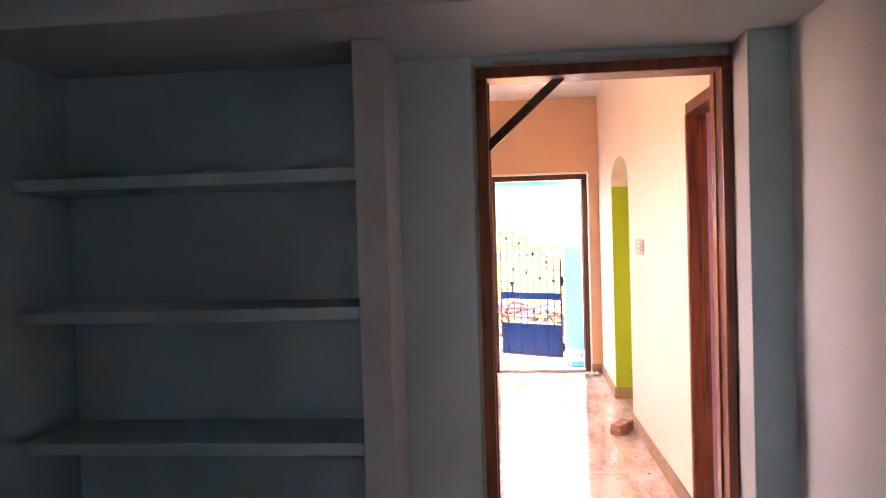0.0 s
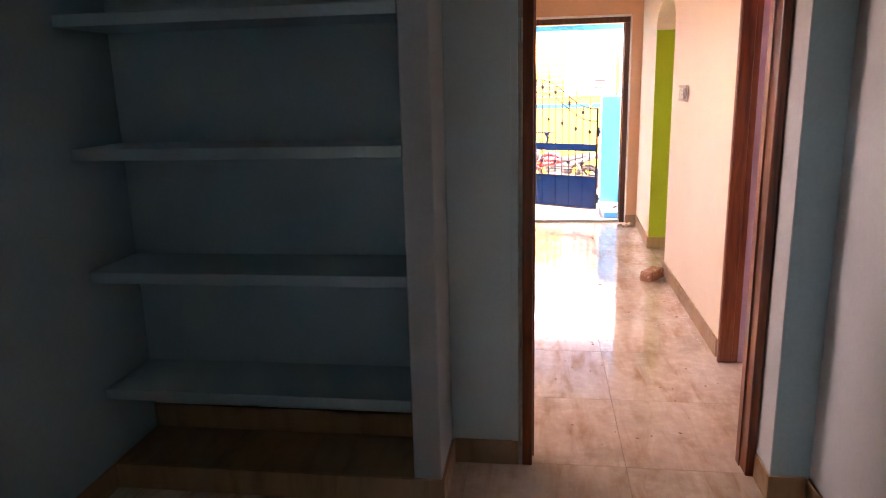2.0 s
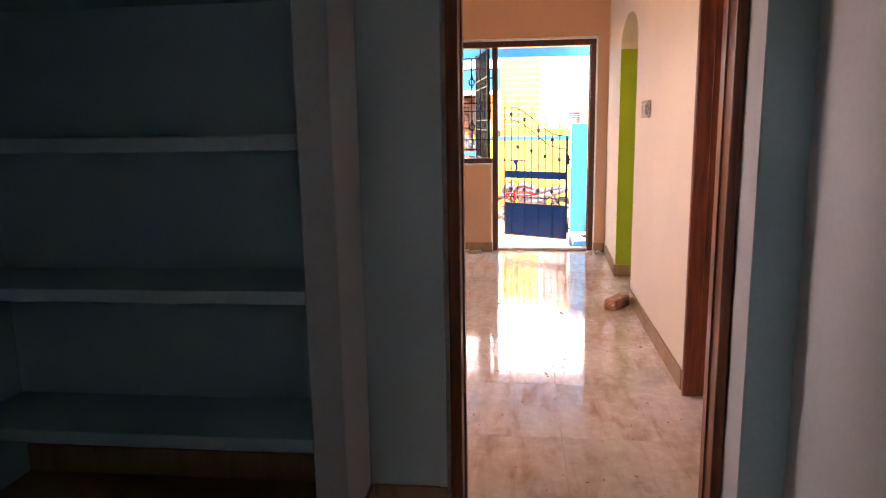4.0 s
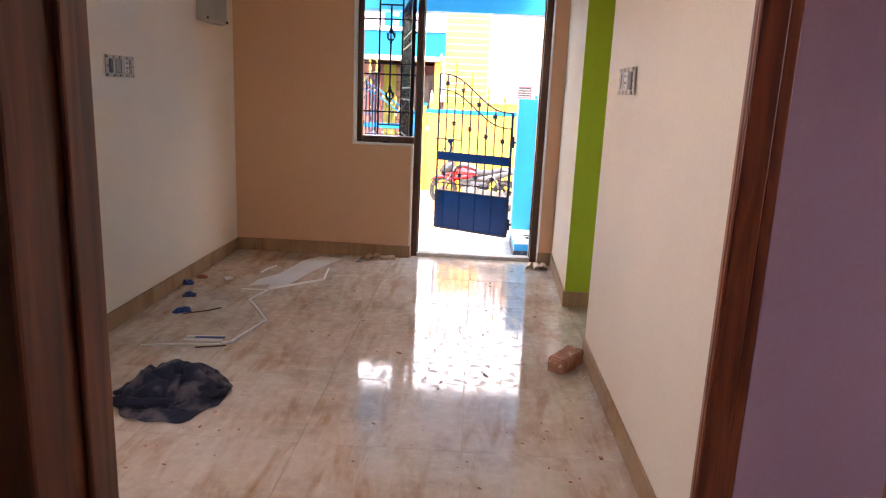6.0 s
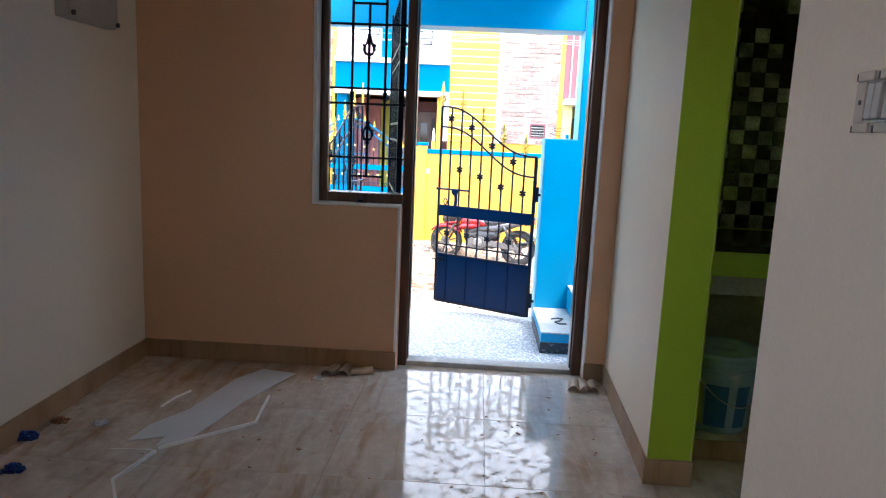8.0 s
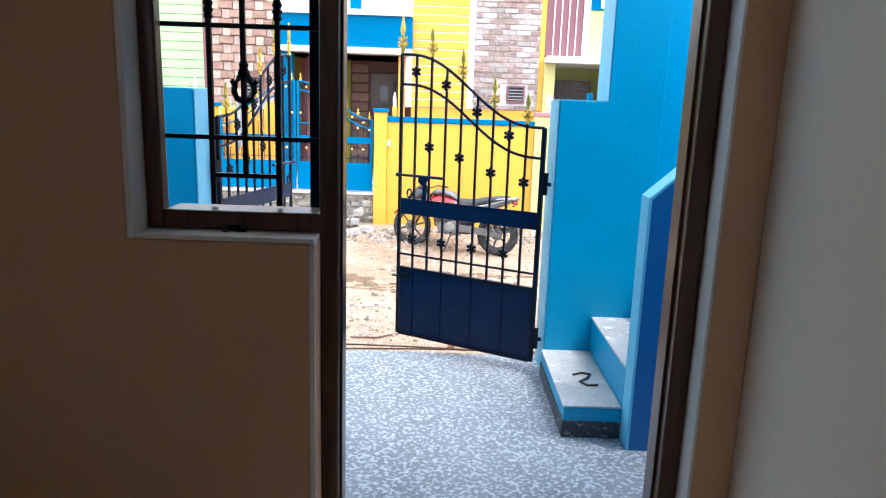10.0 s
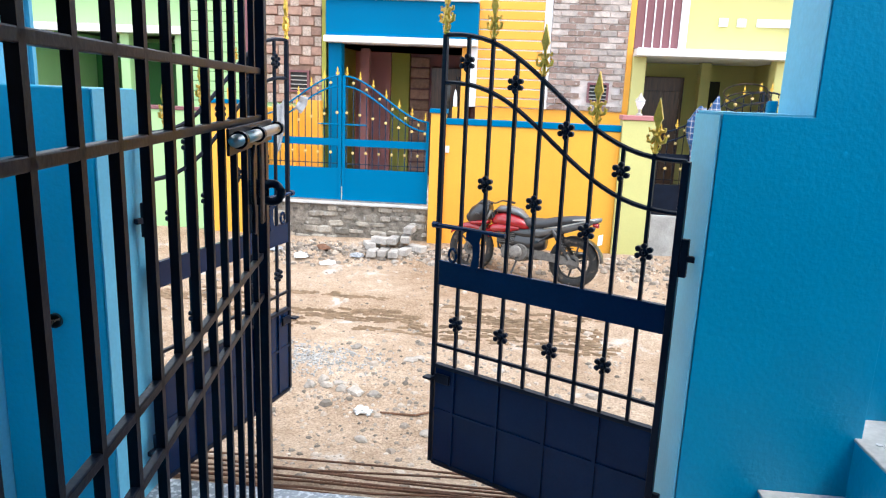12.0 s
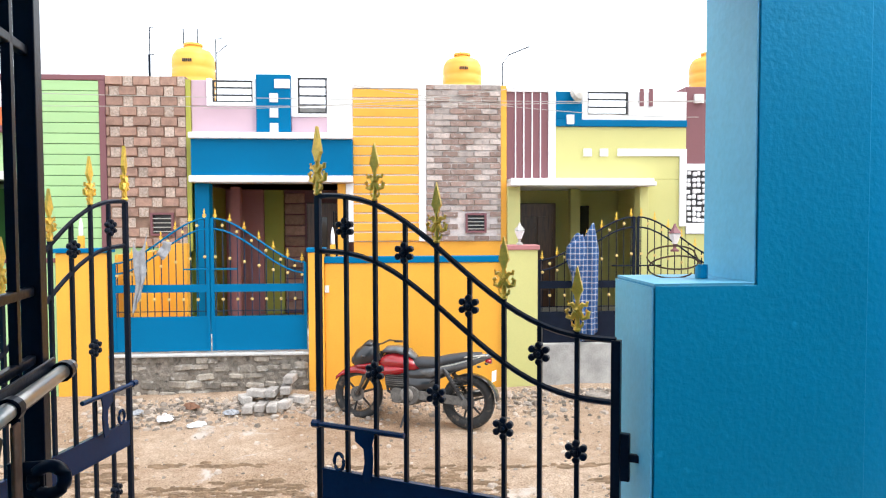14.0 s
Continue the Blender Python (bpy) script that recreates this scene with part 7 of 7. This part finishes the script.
for k, (x, y, s) in enumerate(((-.93, 5.33, .055), (-.98, 4.52, .05), (-1.03, 4.62, .06), (-.90, 4.58, .045), (-.86, 4.48, .05), (-.74, 4.44, .085), (-.60, 4.42, .05), (-1.10, 4.50, .05), (-.42, 5.1, .06), (-.36, 5.15, .045), (.3, 5.0, .05), (.75, 4.6, .05),
                               (-.62, 8.3, .06), (-1.1, 8.3, .05), (-.2, 8.45, .05), (1.9, 8.45, .06), (2.3, 8.3, .05), (1.5, 8.5, .05), (-.45, 8.1, .045), (.2, 7.7, .05), (-1.6, 5.0, .06), (-1.9, 4.6, .07), (1.2, 5.6, .05), (-.15, 3.9, .05), (-.55, 3.75, .05), (2.9, 8.4, .08))):
    ob = new("stone", ROCKS[k % 5])
    ob.location, ob.scale, ob.rotation_euler = (x, y, ground_z(x, y) + s * .12), (s, s * rnd.uniform(.6, 1), s), (0, 0, rnd.uniform(0, 6))
    tagged(ob, "pale rough stone lying in the sandy street", "stone", "stones in the street")
bm = bmesh.new()
for k in range(6600):
    if k < 3400:
        x, y = rnd.uniform(-3.5, 4), rnd.uniform(2.5, 8.7)
    elif k < 5000:
        x, y = rnd.gauss(-.5, .9), rnd.gauss(4.4, .7)
    else:
        x, y = rnd.uniform(-3.3, 4.4), 8.75 - abs(rnd.gauss(0, .28))
    if y < 2.4:
        continue
    s = min(.05, rnd.lognormvariate(-4.6 if k < 5000 else -4.0, .55))
    z = ground_z(x, y)
    a = rnd.uniform(0, 6)
    p = [Vector((x + s * math.cos(a + q * 1.3) * rnd.uniform(.7, 1.3), y + s * math.sin(a + q * 1.3) * rnd.uniform(.7, 1.3), z - .004)) for q in range(5)]
    t = bm.verts.new((x + rnd.uniform(-.3, .3) * s, y + rnd.uniform(-.3, .3) * s, z + s * rnd.uniform(.5, .9)))
    v = [bm.verts.new(q) for q in p]
    u = [bm.verts.new(q + (Vector((x, y, z)) - q) * .3 + Vector((0, 0, s * .55))) for q in p]
    for q in range(5):
        bm.faces.new((v[q], v[(q + 1) % 5], u[(q + 1) % 5], u[q]))
        bm.faces.new((u[q], u[(q + 1) % 5], t))
solid("gravel", bm, GRAVEL, "loose pale gravel and chips scattered over the street", "gravel", "stuff")
bm = bmesh.new()
for k in range(700):
    x, y = -1.25 + rnd.gauss(0, .28), 5.05 + rnd.gauss(0, .17)
    w, a = rnd.uniform(.004, .013), rnd.uniform(0, 6)
    z = ground_z(x, y)
    v = [bm.verts.new((x + w * math.cos(a + q * 1.57) * rnd.uniform(.5, 1.6), y + w * math.sin(a + q * 1.57) * rnd.uniform(.5, 1.3), z + h)) for h in (-.002, rnd.uniform(.006, .014)) for q in range(4)]
    for f in ((4, 5, 6, 7), (0, 1, 5, 4), (1, 2, 6, 5), (2, 3, 7, 6), (3, 0, 4, 7)):
        bm.faces.new([v[q] for q in f])
solid("cement_chips", bm, PALECHIP, "pale grey cement chips and dust spilt on the street", "chips", "stuff")
bm = bmesh.new()
for k in range(2600):
    x = rnd.uniform(-4.0, 4.5)
    track = rnd.choice((5.72, 5.85, 6.0, 6.06, 6.16, 6.32, 6.34, 6.42, 6.5, 6.7))
    if noise.noise((x * .9, track * 3, 6)) < -.15:
        continue
    y = track - .15 * math.sin(x * .8) + rnd.gauss(0, .03)
    ln, w, h = rnd.uniform(.02, .10), rnd.uniform(.004, .013), rnd.uniform(.010, .024)
    z, tilt = ground_z(x, y), rnd.uniform(-.25, .25)
    v = [bm.verts.new((x + ln * p, y + w * q + ln * p * tilt, z + d)) for d, f in ((-.004, 1), (h, .6)) for p, q in ((-f, -f * .4), (-f * .3, -f), (f * .6, -f * .7), (f, f * .3), (f * .1, f), (-f * .7, f * .7))]
    bm.faces.new(v[6:])
    for q in range(6):
        bm.faces.new((v[q], v[(q + 1) % 6], v[6 + (q + 1) % 6], v[6 + q]))
solid("churned_soil", bm, CLOD, "dark clods churned up along the wheel tracks", "soil", "stuff")
bm = bmesh.new()
for k in range(420):
    x, y = rnd.uniform(-3.1, -.1) if k < 330 else rnd.uniform(1.6, 4.2), 8.62 - abs(rnd.gauss(0, .16))
    w, a, lift = rnd.uniform(.012, .045), rnd.uniform(0, 6), rnd.uniform(.008, .03)
    z = ground_z(x, y)
    v = [bm.verts.new((x + w * math.cos(a + q * 1.57) * rnd.uniform(.5, 1.5), y + w * math.sin(a + q * 1.57) * rnd.uniform(.4, 1.1), z + (-.004 if h == 0 else lift + rnd.uniform(0, .01)))) for h in (0, 1) for q in range(4)]
    for f in ((4, 5, 6, 7), (0, 1, 5, 4), (1, 2, 6, 5), (2, 3, 7, 6), (3, 0, 4, 7)):
        bm.faces.new([v[q] for q in f])
solid("rubble", bm, GRAVEL, "broken pale masonry rubble along the foot of the walls", "rubble", "stuff")
# blocks stacked beside the plinth
BLK = chamfered("concrete_block", .24, .12, .085, .008, BLOCK)
for x, y, z, a in ((-1.42, 8.45, 0, 8), (-1.28, 8.47, 0, 4), (-1.14, 8.44, 0, 10), (-1.0, 8.5, 0, -6), (-1.35, 8.62, .08, 80), (-1.18, 8.62, .085, 5), (-1.02, 8.66, .085, 12), (-.98, 8.74, .17, 3), (-1.5, 8.62, 0, 35), (-.86, 8.6, 0, 70)):
    ob = new("concrete_block", BLK)
    ob.matrix_basis = pose(x, y, ground_z(x, y) + .04 + z, 0, 0, a + 80)
    tagged(ob, "grey concrete block from a loose heap by the plinth", "block", "heap of blocks by the plinth")
for x, y, w, mt, lab, s in ((-1.95, 8.2, .28, CARD, "torn white plastic sheet lying in the street", 1.5), (-2.35, 8.35, .30, CARD, "crumpled white plastic rubbish by the plinth", 2.5), (-1.62, 8.4, .22, GREYCLOTH, "pale crumpled rubbish by the plinth", 3.5),
                            (-.62, 4.15, .16, CARD, "flattened white scrap in the dirt", 4.5), (-2.7, 8.45, .22, GREYCLOTH, "grey rag by the plinth", 5.5), (.42, 3.95, .09, BRICKRED, "dry brown leaf in the dirt", 6.5), (-2.1, 8.55, .3, RUST, "brown dead twigs and leaves by the plinth", 7.5)):
    crumpled("street_litter", lab, "litter", mt, w, w * .7, .05, pose(x, y, ground_z(x, y) + .004, 0, 0, s * 40), s, 3)
bm = bmesh.new()
lathe(bm, [(.15, 0), (.16, .02), (.16, .06), (.13, .075), (.12, .05)], 20, (2.78, 8.5, ground_z(2.78, 8.5)))
solid("concrete_ring", bm, STONE, "round grey concrete cover on the verge", "cover")
bm = bmesh.new()
tube(bm, [(-.5, 4.15, ground_z(-.5, 4.15) + .012), (-.25, 4.12, ground_z(-.25, 4.12) + .012), (-.05, 4.25, ground_z(-.05, 4.25) + .012)], .008, 6)
solid("stick", bm, RUST, "thin dry stick lying in the dirt", "stick")

# ---- floor tiles ----
tile_floor("floor", "polished beige marble-look tiled hall floor, dusty", [-1.42, -1.38, -0.77, -0.16, 0.45, 1.09], [-4.99, -4.39, -3.78, -3.17, -2.56, -1.95, -1.34, -0.73, -0.12, -0.03])
tile_floor("bedroom_floor", "polished beige marble-look tiled bedroom floor", [-1.48, -1.38, -0.77, -0.16, 0.45, 1.05], [-9.2, -8.65, -8.04, -7.43, -6.82, -6.21, -5.60, -4.99])
